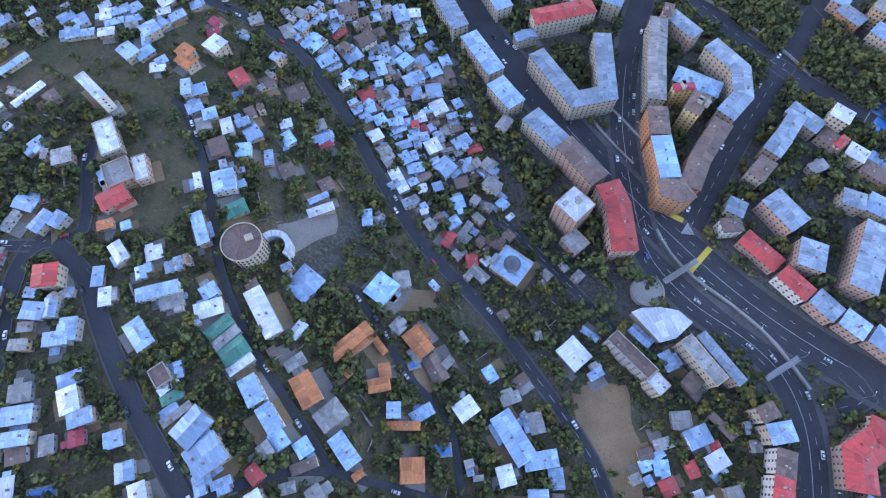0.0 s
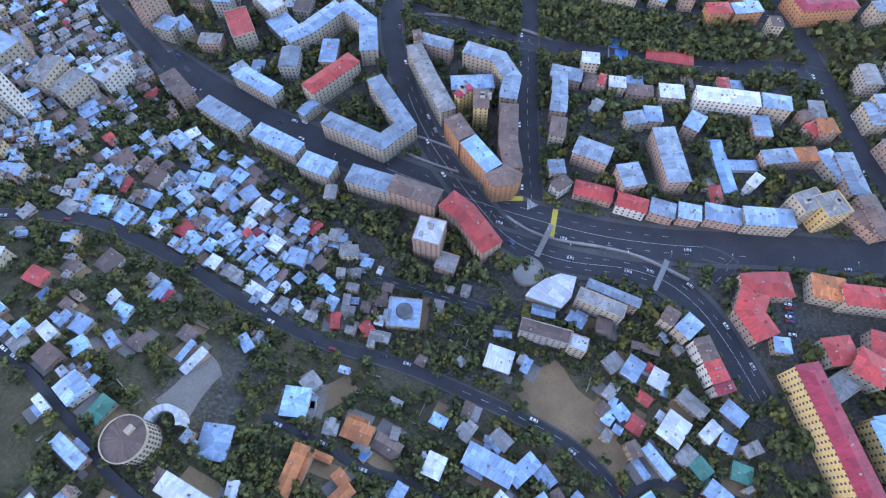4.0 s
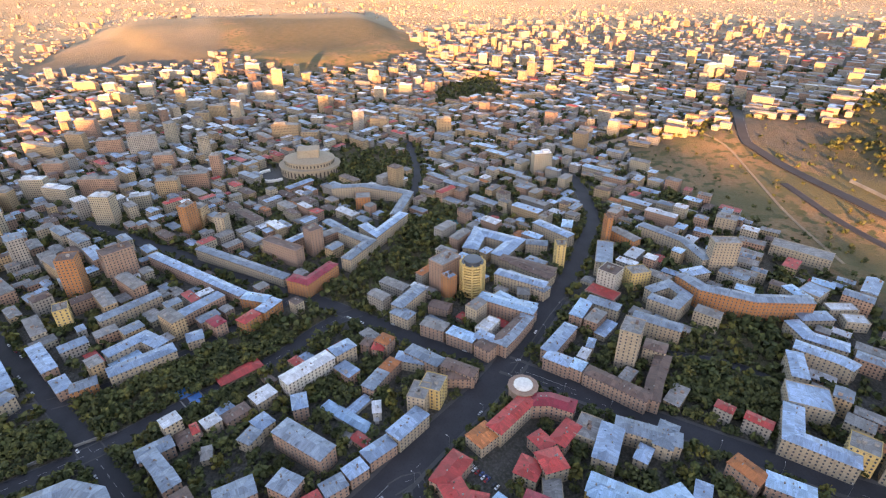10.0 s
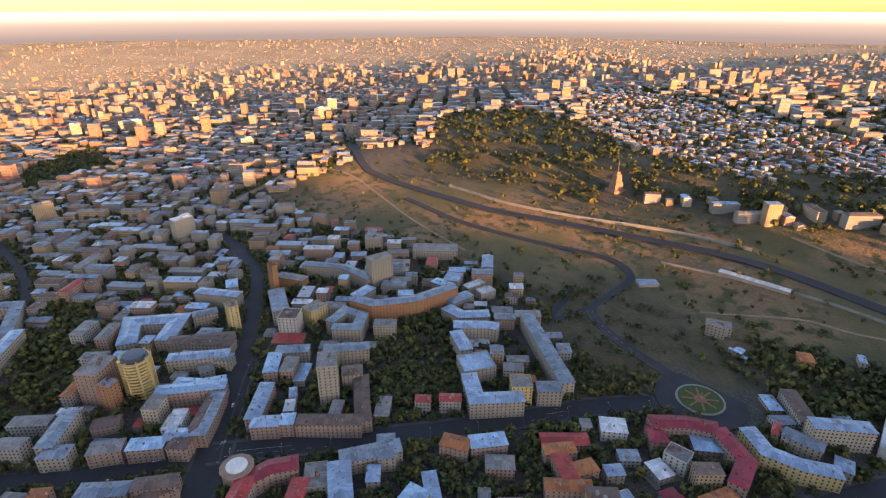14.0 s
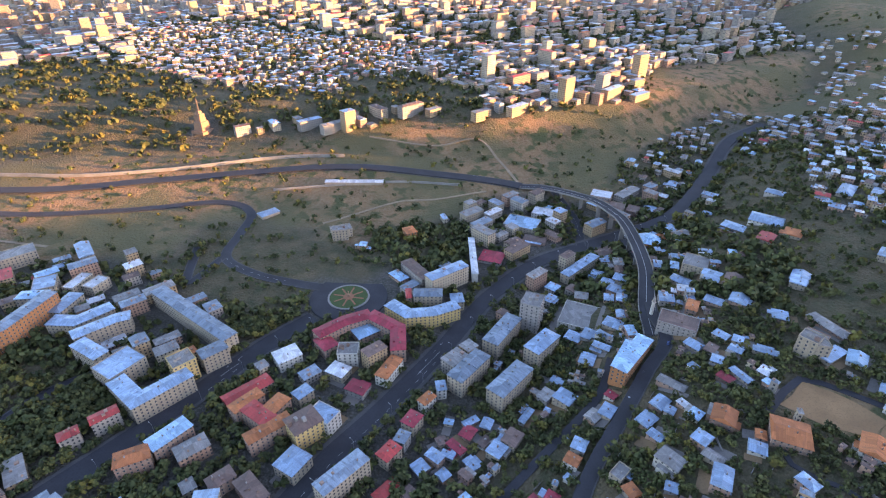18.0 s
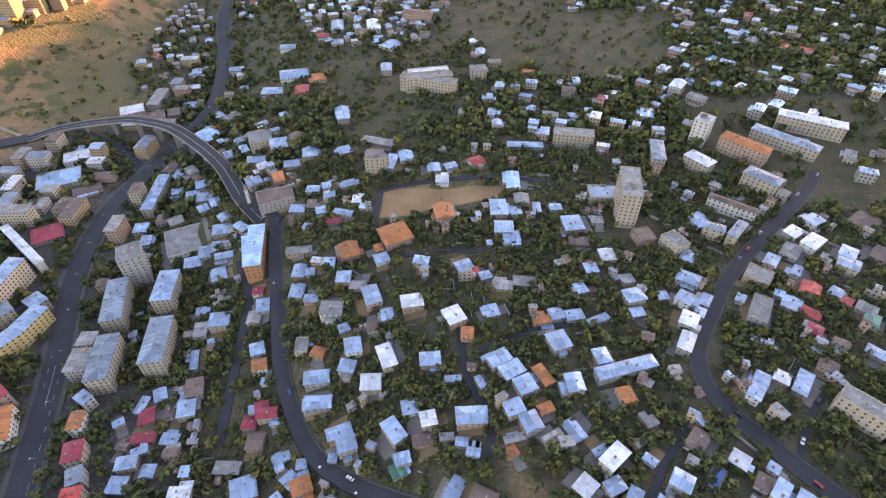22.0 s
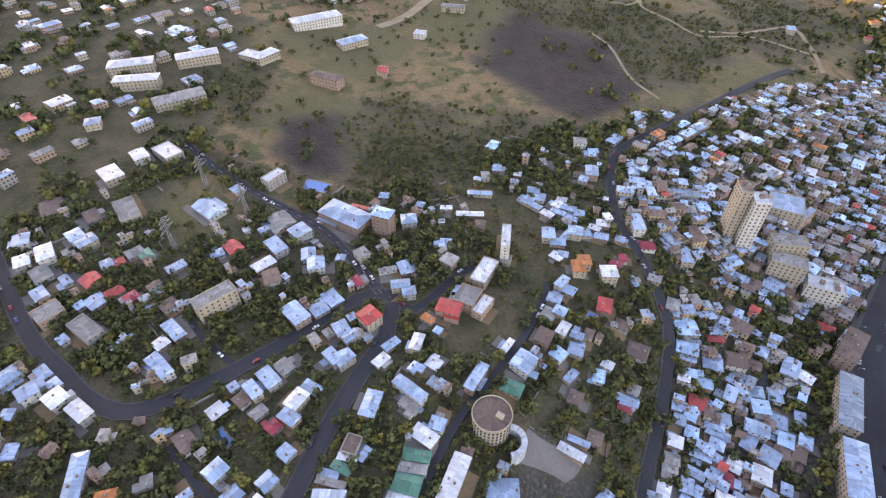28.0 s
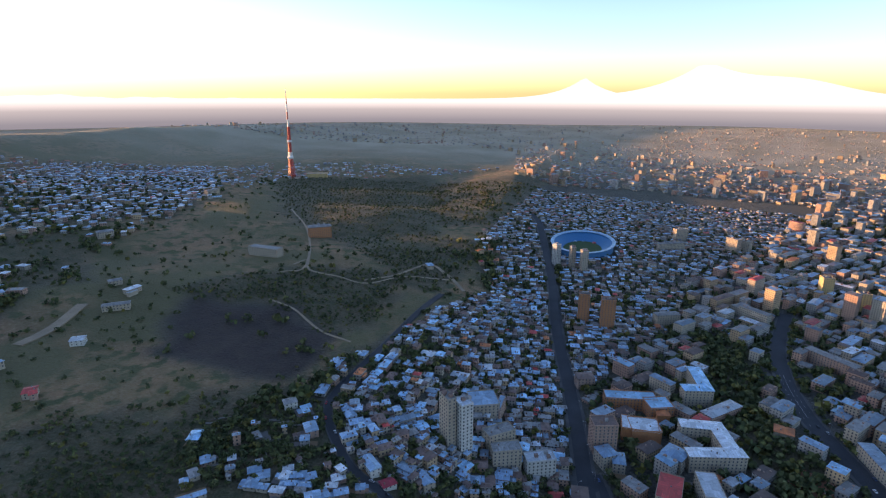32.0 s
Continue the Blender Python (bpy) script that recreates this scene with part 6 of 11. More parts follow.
building("villa", 2, 13.7, "zinc", "brown", (-257.3, -174.2), (-265.4, -187.6), high=2.8, rise=0.8)
building("villa", 2, 12.0, "zinc", "tuff", (-226.7, -222.1), (-237.7, -236.5), high=2.8, rise=0.7)
building("house", 2, 12.2, "zinc", "tuff", (-214.9, -214.2), (-225.0, -205.6), high=2.8, rise=0.7)
building("house", 1, 10.7, "zinc", "white", (-213.8, -204.4), (-224.2, -197.7), high=2.8, rise=2.1)
building("house", 1, 10.6, "grey", "tuff", (-251.7, -223.1), (-259.0, -232.5), high=2.8, rise=2.1)
building("house", 1, 5.4, "zinc", "white", (-253.5, -208.5), (-260.6, -217.0), high=2.8, rise=0.5)
building("house", 1, 8.0, "zinc", "white", (-239.4, -215.9), (-244.6, -224.3), high=2.8, rise=1.1)
building("house", 1, 6.4, "zinc", "cream", (-264.5, -206.1), (-271.8, -201.3), high=2.8, rise=0.6)
building("house", 1, 8.2, "brown", "brown", (-247.9, -171.1), (-257.3, -161.6), high=2.8, rise=0.5)
building("house", 1, 7.0, "grey", "tuff", (-277.4, -176.3), (-283.9, -170.9), high=2.8, rise=1.0)
building("villa", 2, 13.3, "orange", "white", (-193.4, -244.8), (-200.9, -260.1), high=2.8, rise=2.7)
building("villa", 2, 19.7, "orange", "tuff", (-144.5, -257.6), (-164.8, -253.2), high=2.8, rise=2.8)
building("villa", 2, 13.6, "orange", "brown", (-118.6, -258.4), (-123.6, -271.7), high=2.8, rise=2.7)
building("house", 1, 5.5, "orange", "tuff", (-138.1, -250.0), (-139.5, -256.6), high=2.8, rise=1.1)
building("house", 1, 8.7, "zinc", "white", (-130.1, -244.7), (-139.3, -242.1), high=2.8, rise=1.2)
building("house", 2, 7.4, "zinc", "tuff", (-149.6, -224.6), (-156.2, -217.0), high=2.8, rise=1.0)
building("house", 1, 10.1, "zinc", "brown", (-168.5, -201.1), (-179.2, -198.3), high=2.8, rise=1.4)
building("house", 1, 4.8, "red", "cream", (-174.9, -188.9), (-178.3, -194.4), high=2.8, rise=0.3)
building("house", 1, 6.5, "zinc", "tuff", (-175.8, -184.8), (-182.5, -182.5), high=2.8, rise=0.6)
building("house", 1, 7.8, "grey", "cream", (-177.4, -174.1), (-186.5, -165.2), high=2.8, rise=1.1)
building("house", 1, 7.9, "grey", "cream", (-190.5, -167.6), (-200.7, -157.5), high=2.8, rise=1.1)
building("house", 1, 6.8, "zinc", "tuff", (-217.8, -131.2), (-220.6, -139.0), high=2.8, rise=0.4)
building("villa", 3, 12.0, "grey", "cream", (-296.7, -112.8), (-300.1, -128.4), flat=True, high=2.8)
building("house", 2, 12.4, "brown", "tuff", (-284.7, -142.6), (-295.8, -137.3), high=2.8, rise=1.2)
building("house", 1, 10.2, "white", "cream", (-253.9, -139.8), (-259.8, -148.8), high=2.8, rise=1.4)
building("house", 2, 10.3, "zinc", "cream", (-232.4, -110.6), (-243.7, -105.6), high=2.8, rise=1.4)
building("house", 1, 6.5, "zinc", "grey", (-226.9, -101.2), (-234.3, -97.2), high=2.8, rise=0.4)
building("house", 1, 7.2, "grey", "white", (-245.3, -122.9), (-252.2, -119.3), high=2.8, rise=0.4)
building("house", 1, 8.7, "zinc", "grey", (-234.9, -145.1), (-241.9, -140.8), high=2.8, rise=0.5)
building("house", 1, 6.0, "zinc", "cream", (-251.2, -99.2), (-256.6, -95.9), high=2.8, rise=1.2)
building("house", 1, 8.2, "zinc", "tuff", (-160.2, -153.9), (-163.7, -162.3), high=2.8, rise=0.5)
building("house", 2, 11.3, "white", "tuff", (-138.6, -162.8), (-141.3, -175.1), high=2.8, rise=0.7)
building("house", 1, 7.2, "orange", "cream", (-135.7, -150.6), (-141.8, -157.6), high=2.8, rise=1.4)
building("house", 2, 10.3, "white", "tuff", (-121.2, -199.1), (-133.2, -192.9), high=2.8, rise=1.0)
building("house", 1, 5.6, "orange", "tuff", (-176.1, -135.5), (-185.6, -130.0), high=2.8, rise=0.8)
building("house", 1, 8.5, "zinc", "grey", (-187.4, -132.1), (-195.1, -128.9), high=2.8, rise=1.7)
building("house", 1, 7.6, "zinc", "grey", (-194.4, -124.9), (-204.0, -119.9), high=2.8, rise=0.8)
building("house", 1, 4.4, "zinc", "grey", (-200.9, -112.2), (-214.8, -109.2), high=2.8, rise=0.4)
building("house", 2, 12.1, "zinc", "cream", (-170.4, -116.0), (-181.2, -112.2), high=2.8, rise=1.2)
building("house", 2, 8.2, "zinc", "tuff", (-184.6, -86.3), (-188.8, -95.3), high=2.8, rise=1.6)
building("villa", 2, 7.5, "zinc", "grey", (-174.7, -83.9), (-207.9, -70.2), high=2.8, rise=1.5)
building("house", 1, 8.3, "orange", "white", (-177.1, -62.1), (-180.9, -70.9), high=2.8, rise=1.2)
building("house", 2, 9.0, "zinc", "cream", (-158.8, -84.1), (-164.5, -93.6), high=2.8, rise=1.8)
building("house", 2, 10.1, "zinc", "tuff", (-102.1, -250.4), (-109.4, -244.5), high=2.8, rise=1.4)
building("house", 1, 6.7, "grey", "cream", (-105.5, -238.8), (-114.9, -232.2), high=2.8, rise=1.3)
building("house", 2, 10.0, "zinc", "tuff", (-108.6, -212.0), (-113.4, -226.9), high=2.8, rise=1.4)
building("house", 1, 7.3, "zinc", "white", (-108.8, -196.8), (-112.9, -205.2), high=2.8, rise=1.5)
building("house", 1, 4.8, "white", "tuff", (-98.4, -281.2), (-103.9, -275.6), high=2.8, rise=0.5)
building("house", 1, 7.3, "blue", "white", (-103.9, -265.6), (-109.1, -272.7), high=2.8, rise=1.5)
building("house", 1, 8.7, "zinc", "brown", (-83.7, -276.2), (-91.2, -285.9), high=2.8, rise=1.2)
building("house", 1, 9.4, "zinc", "tuff", (-74.0, -261.8), (-81.7, -271.6), high=2.8, rise=1.3)
building("house", 1, 5.8, "zinc", "grey", (-90.9, -270.5), (-93.8, -276.3), high=2.8, rise=0.8)
building("house", 1, 7.2, "grey", "tuff", (-88.5, -303.1), (-104.8, -293.8), high=2.8, rise=1.4)
building("house", 1, 8.7, "zinc", "cream", (-112.2, -342.7), (-121.3, -335.2), high=2.8, rise=1.7)
building("house", 1, 7.0, "brown", "grey", (-124.3, -329.5), (-130.0, -338.1), high=2.8, rise=0.4)
building("house", 1, 8.0, "zinc", "cream", (-125.1, -322.6), (-131.9, -319.9), high=2.8, rise=0.8)
building("house", 1, 5.6, "zinc", "cream", (-135.2, -311.3), (-144.4, -299.1), high=2.8, rise=0.6)
building("house", 1, 6.9, "crimson", "brown", (-126.2, -305.7), (-133.8, -299.4), high=2.8, rise=0.7)
building("house", 1, 5.5, "zinc", "white", (-110.6, -317.1), (-114.6, -312.6), high=2.8, rise=0.8)
building("house", 1, 7.9, "zinc", "cream", (-132.9, -352.8), (-140.9, -346.3), high=2.8, rise=0.8)
building("house", 1, 6.6, "zinc", "cream", (-145.3, -340.8), (-148.4, -348.0), high=2.8, rise=0.4)
building("house", 1, 5.4, "zinc", "cream", (-154.6, -334.9), (-169.9, -330.7), high=2.8, rise=0.8)
building("house", 1, 6.8, "zinc", "cream", (-139.1, -334.9), (-146.6, -330.2), high=2.8, rise=1.0)
building("house", 1, 7.2, "white", "cream", (-153.0, -312.8), (-158.5, -308.3), high=2.8, rise=1.0)
building("shed", 1, 3.9, "blue", "tuff", (-152.8, -298.9), (-156.7, -302.6), high=2.8, rise=0.4, windows=False)
building("house", 1, 12.8, "zinc", "tuff", (-157.3, -392.4), (-163.0, -404.7), high=2.8, rise=2.6)
building("house", 1, 11.1, "zinc", "brown", (-183.7, -374.4), (-186.1, -385.9), high=2.8, rise=0.7)
building("house", 2, 11.1, "grey", "white", (-81.2, -236.6), (-92.4, -227.7), high=2.8, rise=0.7)
building("house", 1, 6.4, "zinc", "tuff", (-78.1, -255.6), (-85.5, -249.7), high=2.8, rise=0.6)
building("house", 1, 13.0, "zinc", "white", (-330.5, -126.6), (-342.1, -121.8), high=2.8, rise=1.3)
# plots along the upper road
building("block", 3, 8.1, "zinc", "cream", (-326.5, -116.4), (-332.4, -104.4))
building("block", 3, 7.1, "zinc", "cream", (-329.0, -97.4), (-349.5, -100.6))
building("block", 3, 7.5, "brown", "white", (-358.4, -133.1), (-367.4, -99.9))
building("house", 2, 9.9, "zinc", "white", (-387.0, -72.7), (-398.7, -70.3), high=2.8, rise=1.0)
building("house", 2, 9.0, "white", "grey", (-364.5, -74.4), (-376.4, -73.9), high=2.8, rise=1.3)
building("house", 2, 9.9, "white", "white", (-362.3, -60.7), (-378.5, -60.5), high=2.8, rise=1.4)
building("house", 1, 10.7, "grey", "grey", (-346.6, -65.2), (-360.9, -67.6), high=2.8, rise=1.5)
building("house", 1, 7.6, "zinc", "cream", (-328.4, -68.6), (-341.8, -71.4), high=2.8, rise=0.5)
building("house", 2, 9.3, "zinc", "white", (-370.6, -39.5), (-382.1, -41.8), high=2.8, rise=0.6)
building("house", 2, 10.4, "zinc", "cream", (-367.6, -29.7), (-364.7, -41.9), high=2.8, rise=0.6)
building("house", 1, 14.1, "grey", "cream", (-373.1, -4.5), (-401.0, -5.0), flat=True, high=2.8)
building("house", 1, 9.3, "brown", "grey", (-386.6, -26.0), (-402.3, -27.8), high=2.8, rise=0.6)
building("house", 1, 12.6, "brown", "cream", (-412.0, -49.8), (-431.6, -49.9), high=2.8, rise=0.8)
building("villa", 2, 13.7, "white", "cream", (-424.2, -2.2), (-444.3, -5.4), high=2.8, rise=0.8)
building("house", 2, 11.1, "white", "white", (-438.7, 21.6), (-454.0, 20.6), high=2.8, rise=1.1)
building("villa", 2, 15.1, "white", "grey", (-427.6, 43.9), (-451.2, 38.6), flat=True, high=2.8)
building("house", 1, 13.5, "zinc", "white", (-344.7, 47.8), (-367.1, 41.8), high=2.8, rise=2.7)
building("house", 1, 6.9, "zinc", "cream", (-362.5, 71.1), (-371.0, 69.3), high=2.8, rise=0.7)
building("house", 3, 8.9, "white", "grey", (-363.2, 107.1), (-357.9, 90.1), flat=True, high=2.8)
building("villa", 2, 14.1, "grey", "tuff", (-315.4, -60.3), (-311.6, -75.2), flat=True, high=2.8)
building("house", 1, 4.9, "zinc", "cream", (-333.5, -53.3), (-343.5, -55.5), high=2.8, rise=0.7)
building("house", 1, 10.9, "red", "cream", (-323.4, -39.5), (-334.5, -42.8), high=2.8, rise=2.2)
building("house", 1, 8.8, "zinc", "tuff", (-333.6, -28.6), (-342.7, -28.9), high=2.8, rise=0.5)
building("house", 1, 7.0, "red", "grey", (-332.1, -22.5), (-339.1, -22.9), high=2.8, rise=0.7)
building("house", 1, 7.7, "green", "cream", (-326.6, -5.2), (-337.7, -7.2), high=2.8, rise=1.1)
building("house", 1, 9.0, "grey", "tuff", (-339.8, -6.5), (-338.2, -17.1), high=2.8, rise=1.8)
building("house", 1, 8.8, "zinc", "tuff", (-303.3, -41.9), (-313.7, -45.1), high=2.8, rise=1.2)
building("house", 1, 5.2, "blue", "grey", (-308.4, -50.7), (-314.1, -52.5), high=2.8, rise=0.3)
building("house", 1, 4.7, "zinc", "grey", (-286.0, -64.0), (-292.7, -65.9), high=2.8, rise=0.7)
building("villa", 2, 10.6, "grey", "grey", (-277.7, -48.5), (-297.9, -55.7), flat=True, high=2.8)
building("house", 1, 7.0, "zinc", "tuff", (-310.8, 12.8), (-309.4, 0.9), high=2.8, rise=0.4)
building("house", 1, 8.0, "crimson", "tuff", (-295.5, -23.2), (-304.0, -24.8), high=2.8, rise=1.6)
building("house", 1, 7.4, "red", "brown", (-311.2, -26.2), (-309.5, -36.8), high=2.8, rise=1.0)
building("house", 1, 4.2, "zinc", "grey", (-303.8, 35.2), (-310.9, 35.7), high=2.8, rise=0.4)
building("house", 1, 9.9, "red", "tuff", (-301.4, 45.5), (-313.6, 44.0), high=2.8, rise=2.0)
building("shed", 1, 4.1, "white", "white", (-319.4, 61.0), (-319.7, 56.8), high=2.8, rise=0.4, windows=False)
building("house", 1, 8.0, "brown", "cream", (-282.0, -2.4), (-279.7, -11.7), high=2.8, rise=0.5)
building("block", 4, 12.4, "grey", "cream", (-263.5, 30.3), (-260.7, 5.0), flat=True)
building("house", 1, 6.9, "zinc", "tuff", (-250.9, -8.6), (-267.7, -12.2), high=2.8, rise=0.7)
building("house", 1, 7.5, "white", "tuff", (-254.9, -15.6), (-252.8, -23.1), high=2.8, rise=0.4)
building("house", 2, 6.8, "zinc", "white", (-227.3, -22.3), (-237.2, -24.3), high=2.8, rise=0.4)
building("house", 1, 7.2, "zinc", "cream", (-240.2, -24.6), (-248.6, -27.0), high=2.8, rise=0.7)
building("house", 1, 8.4, "white", "tuff", (-281.7, 62.7), (-279.8, 48.3), high=2.8, rise=0.5)
building("house", 2, 9.3, "zinc", "grey", (-282.4, 69.8), (-298.4, 68.0), high=2.8, rise=0.6)
building("house", 1, 4.7, "zinc", "cream", (-313.3, 72.5), (-312.7, 65.8), high=2.8, rise=0.5)
building("house", 2, 12.4, "zinc", "cream", (-289.2, 89.9), (-301.0, 88.2), high=2.8, rise=1.2)
building("house", 2, 9.8, "brown", "grey", (-258.1, 53.0), (-270.3, 55.6), high=2.8, rise=1.4)
building("house", 1, 14.3, "grey", "tuff", (-305.7, 84.3), (-323.9, 83.0), high=2.8, rise=2.0)
building("house", 1, 6.7, "grey", "grey", (-289.0, 95.5), (-290.3, 86.9), high=2.8, rise=1.3)
building("house", 1, 8.9, "zinc", "cream", (-291.9, -106.3), (-302.9, -109.1), high=2.8, rise=1.8)
building("house", 2, 9.3, "zinc", "white", (-255.8, -85.4), (-265.4, -87.3), high=2.8, rise=0.6)
building("house", 1, 5.5, "zinc", "tuff", (-266.4, -76.4), (-276.4, -79.5), high=2.8, rise=0.8)
building("house", 2, 9.4, "white", "white", (-242.6, -72.8), (-253.2, -76.6), high=2.8, rise=1.3)
building("house", 2, 7.6, "white", "grey", (-226.0, -63.7), (-239.0, -68.5), high=2.8, rise=1.5)
building("house", 1, 5.6, "zinc", "cream", (-256.4, -73.3), (-263.5, -75.7), high=2.8, rise=0.6)
building("house", 1, 10.1, "zinc", "cream", (-282.4, -89.0), (-277.3, -102.6), high=2.8, rise=2.0)
# terraces under the dry hill
building("villa", 3, 17.9, "zinc", "brown", (-272.3, 130.1), (-306.7, 116.4), high=2.8, rise=2.5)
building("house", 2, 11.7, "red", "cream", (-295.9, 130.2), (-284.5, 138.5), high=2.8, rise=2.3)
building("block", 6, 11.2, "blue", "brown", (-257.8, 144.0), (-269.3, 136.6))
building("house", 2, 10.2, "zinc", "grey", (-258.6, 164.7), (-263.7, 155.3), high=2.8, rise=2.0)
building("house", 1, 5.5, "zinc", "cream", (-270.2, 179.8), (-275.0, 176.4), high=2.8, rise=0.6)
building("house", 1, 3.9, "white", "cream", (-255.6, 195.5), (-260.8, 188.7), high=2.8, rise=0.2)
building("house", 1, 6.5, "zinc", "cream", (-295.1, 163.7), (-299.9, 158.6), high=2.8, rise=0.9)
building("shed", 1, 4.0, "white", "tuff", (-246.2, 179.1), (-249.4, 181.2), high=2.8, rise=0.4, windows=False)
building("house", 1, 5.5, "zinc", "tuff", (-254.9, 99.3), (-258.9, 102.8), high=2.8, rise=0.8)
building("house", 1, 7.7, "zinc", "cream", (-224.4, 165.8), (-230.7, 171.5), high=2.8, rise=0.8)
building("house", 1, 7.5, "brown", "tuff", (-225.7, 198.0), (-231.8, 204.3), high=2.8, rise=0.7)
building("house", 1, 4.6, "white", "brown", (-235.9, 210.3), (-248.4, 194.8), high=2.8, rise=0.6)
building("house", 1, 5.1, "zinc", "tuff", (-267.4, 229.4), (-273.4, 235.1), high=2.8, rise=1.0)
building("house", 1, 6.7, "zinc", "tuff", (-270.8, 253.1), (-277.0, 259.0), high=2.8, rise=0.9)
building("house", 1, 4.2, "zinc", "cream", (-250.8, 231.2), (-263.2, 217.2), high=2.8, rise=0.4)
building("house", 1, 6.2, "grey", "cream", (-267.3, 239.1), (-275.5, 244.6), high=2.8, rise=0.6)
building("house", 1, 8.8, "zinc", "white", (-224.2, 256.1), (-229.2, 262.9), high=2.8, rise=0.5)
building("house", 1, 7.0, "zinc", "cream", (-231.7, 264.4), (-238.7, 258.3), high=2.8, rise=1.0)
building("house", 1, 6.3, "zinc", "cream", (-199.4, 271.3), (-211.9, 265.0), high=2.8, rise=0.6)
building("house", 1, 7.2, "zinc", "grey", (-192.9, 268.5), (-197.7, 274.0), high=2.8, rise=0.4)
building("house", 1, 5.1, "white", "tuff", (-211.5, 273.9), (-217.3, 270.0), high=2.8, rise=0.5)
building("house", 2, 6.7, "zinc", "grey", (-218.5, 298.8), (-222.0, 304.9), high=2.8, rise=0.4)
building("house", 2, 9.5, "zinc", "tuff", (-219.1, 310.7), (-228.5, 320.2), high=2.8, rise=0.9)
building("house", 1, 5.1, "blue", "tuff", (-239.4, 334.0), (-248.3, 341.5), high=2.8, rise=0.7)
building("house", 2, 8.7, "zinc", "cream", (-186.9, 230.9), (-195.0, 238.0), high=2.8, rise=1.2)
building("house", 1, 6.7, "blue", "tuff", (-178.8, 239.6), (-186.3, 232.0), high=2.8, rise=0.9)
building("house", 1, 5.4, "zinc", "brown", (-168.7, 231.8), (-173.8, 228.0), high=2.8, rise=0.5)
building("house", 2, 9.8, "zinc", "cream", (-178.7, 248.7), (-184.4, 255.9), high=2.8, rise=1.0)
building("house", 1, 7.6, "zinc", "cream", (-175.0, 256.7), (-181.8, 262.1), high=2.8, rise=0.5)
building("house", 1, 6.0, "zinc", "brown", (-164.8, 269.4), (-172.2, 263.7), high=2.8, rise=0.4)
building("house", 1, 6.9, "white", "tuff", (-175.9, 274.4), (-180.0, 279.4), high=2.8, rise=1.0)
building("house", 1, 6.2, "zinc", "tuff", (-158.1, 274.2), (-160.7, 279.5), high=2.8, rise=1.2)
building("house", 2, 8.1, "orange", "cream", (-153.9, 233.9), (-161.3, 239.2), high=2.8, rise=0.8)
building("house", 1, 5.3, "crimson", "grey", (-143.7, 263.4), (-148.7, 267.4), high=2.8, rise=1.1)
building("house", 2, 8.4, "zinc", "white", (-155.5, 293.8), (-169.7, 304.4), high=2.8, rise=1.7)
building("house", 1, 8.0, "crimson", "white", (-142.1, 295.4), (-148.3, 287.5), high=2.8, rise=1.1)
building("house", 1, 8.3, "zinc", "white", (-202.4, 343.5), (-217.0, 356.9), high=2.8, rise=1.7)
building("house", 1, 9.8, "zinc", "grey", (-184.6, 338.7), (-190.9, 345.9), high=2.8, rise=0.6)
building("house", 1, 3.1, "grey", "cream", (-195.7, 325.9), (-202.2, 333.1), high=2.8, rise=0.4)
building("house", 2, 7.7, "zinc", "cream", (-119.3, 305.6), (-129.1, 313.7), high=2.8, rise=0.8)
building("house", 1, 4.3, "grey", "white", (-105.7, 285.9), (-108.9, 290.0), high=2.8, rise=0.4)
building("shed", 1, 3.3, "zinc", "brown", (-96.4, 265.5), (-99.5, 269.4), high=2.8, rise=0.5, windows=False)
building("house", 2, 8.9, "grey", "white", (-256.0, 343.1), (-263.1, 335.1), high=2.8, rise=0.5)
building("house", 1, 4.8, "grey", "brown", (-254.0, 290.2), (-262.0, 296.3), high=2.8, rise=0.5)
building("house", 1, 5.4, "white", "brown", (-256.1, 262.6), (-260.2, 267.6), high=2.8, rise=0.5)
# close-built quarter and plots about the round building
building("house", 2, 8.7, "red", "brown", (-121.4, 217.1), (-128.2, 227.0), high=2.8, rise=0.9)
building("house", 3, 10.4, "white", "cream", (-143.8, 238.4), (-137.4, 246.9), high=2.8, rise=0.6)
building("house", 2, 8.3, "orange", "cream", (-151.3, 226.0), (-160.2, 232.3), high=2.8, rise=1.2)
building("house", 1, 4.2, "white", "brown", (-176.5, 223.2), (-168.0, 224.5), high=2.8, rise=0.8)
building("house", 1, 4.2, "zinc", "brown", (-182.6, 241.4), (-185.5, 250.9), high=2.8, rise=0.6)
building("house", 1, 4.4, "zinc", "grey", (-210.8, 257.1), (-200.6, 260.9), high=2.8, rise=0.9)
building("house", 1, 4.7, "zinc", "cream", (-198.8, 261.0), (-189.5, 263.9), high=2.8, rise=0.9)
building("house", 1, 5.6, "white", "tuff", (-213.4, 250.0), (-204.2, 251.8), high=2.8, rise=0.8)
building("house", 1, 6.3, "white", "cream", (-211.2, 260.8), (-213.1, 268.5), high=2.8, rise=1.3)
building("house", 1, 4.2, "white", "tuff", (-181.6, 267.4), (-173.6, 270.2), high=2.8, rise=0.8)
building("house", 1, 8.3, "zinc", "cream", (-227.6, 245.3), (-230.0, 254.4), high=2.8, rise=1.7)
building("house", 1, 5.1, "zinc", "cream", (-223.4, 249.0), (-216.0, 250.6), high=2.8, rise=0.7)
building("house", 1, 5.2, "crimson", "cream", (-149.1, 255.4), (-142.3, 258.3), high=2.8, rise=0.3)
building("house", 1, 3.0, "zinc", "grey", (-133.4, 259.5), (-124.8, 255.8), high=2.8, rise=0.6)
building("house", 1, 7.0, "grey", "cream", (-197.9, 255.6), (-191.5, 258.8), high=2.8, rise=0.4)
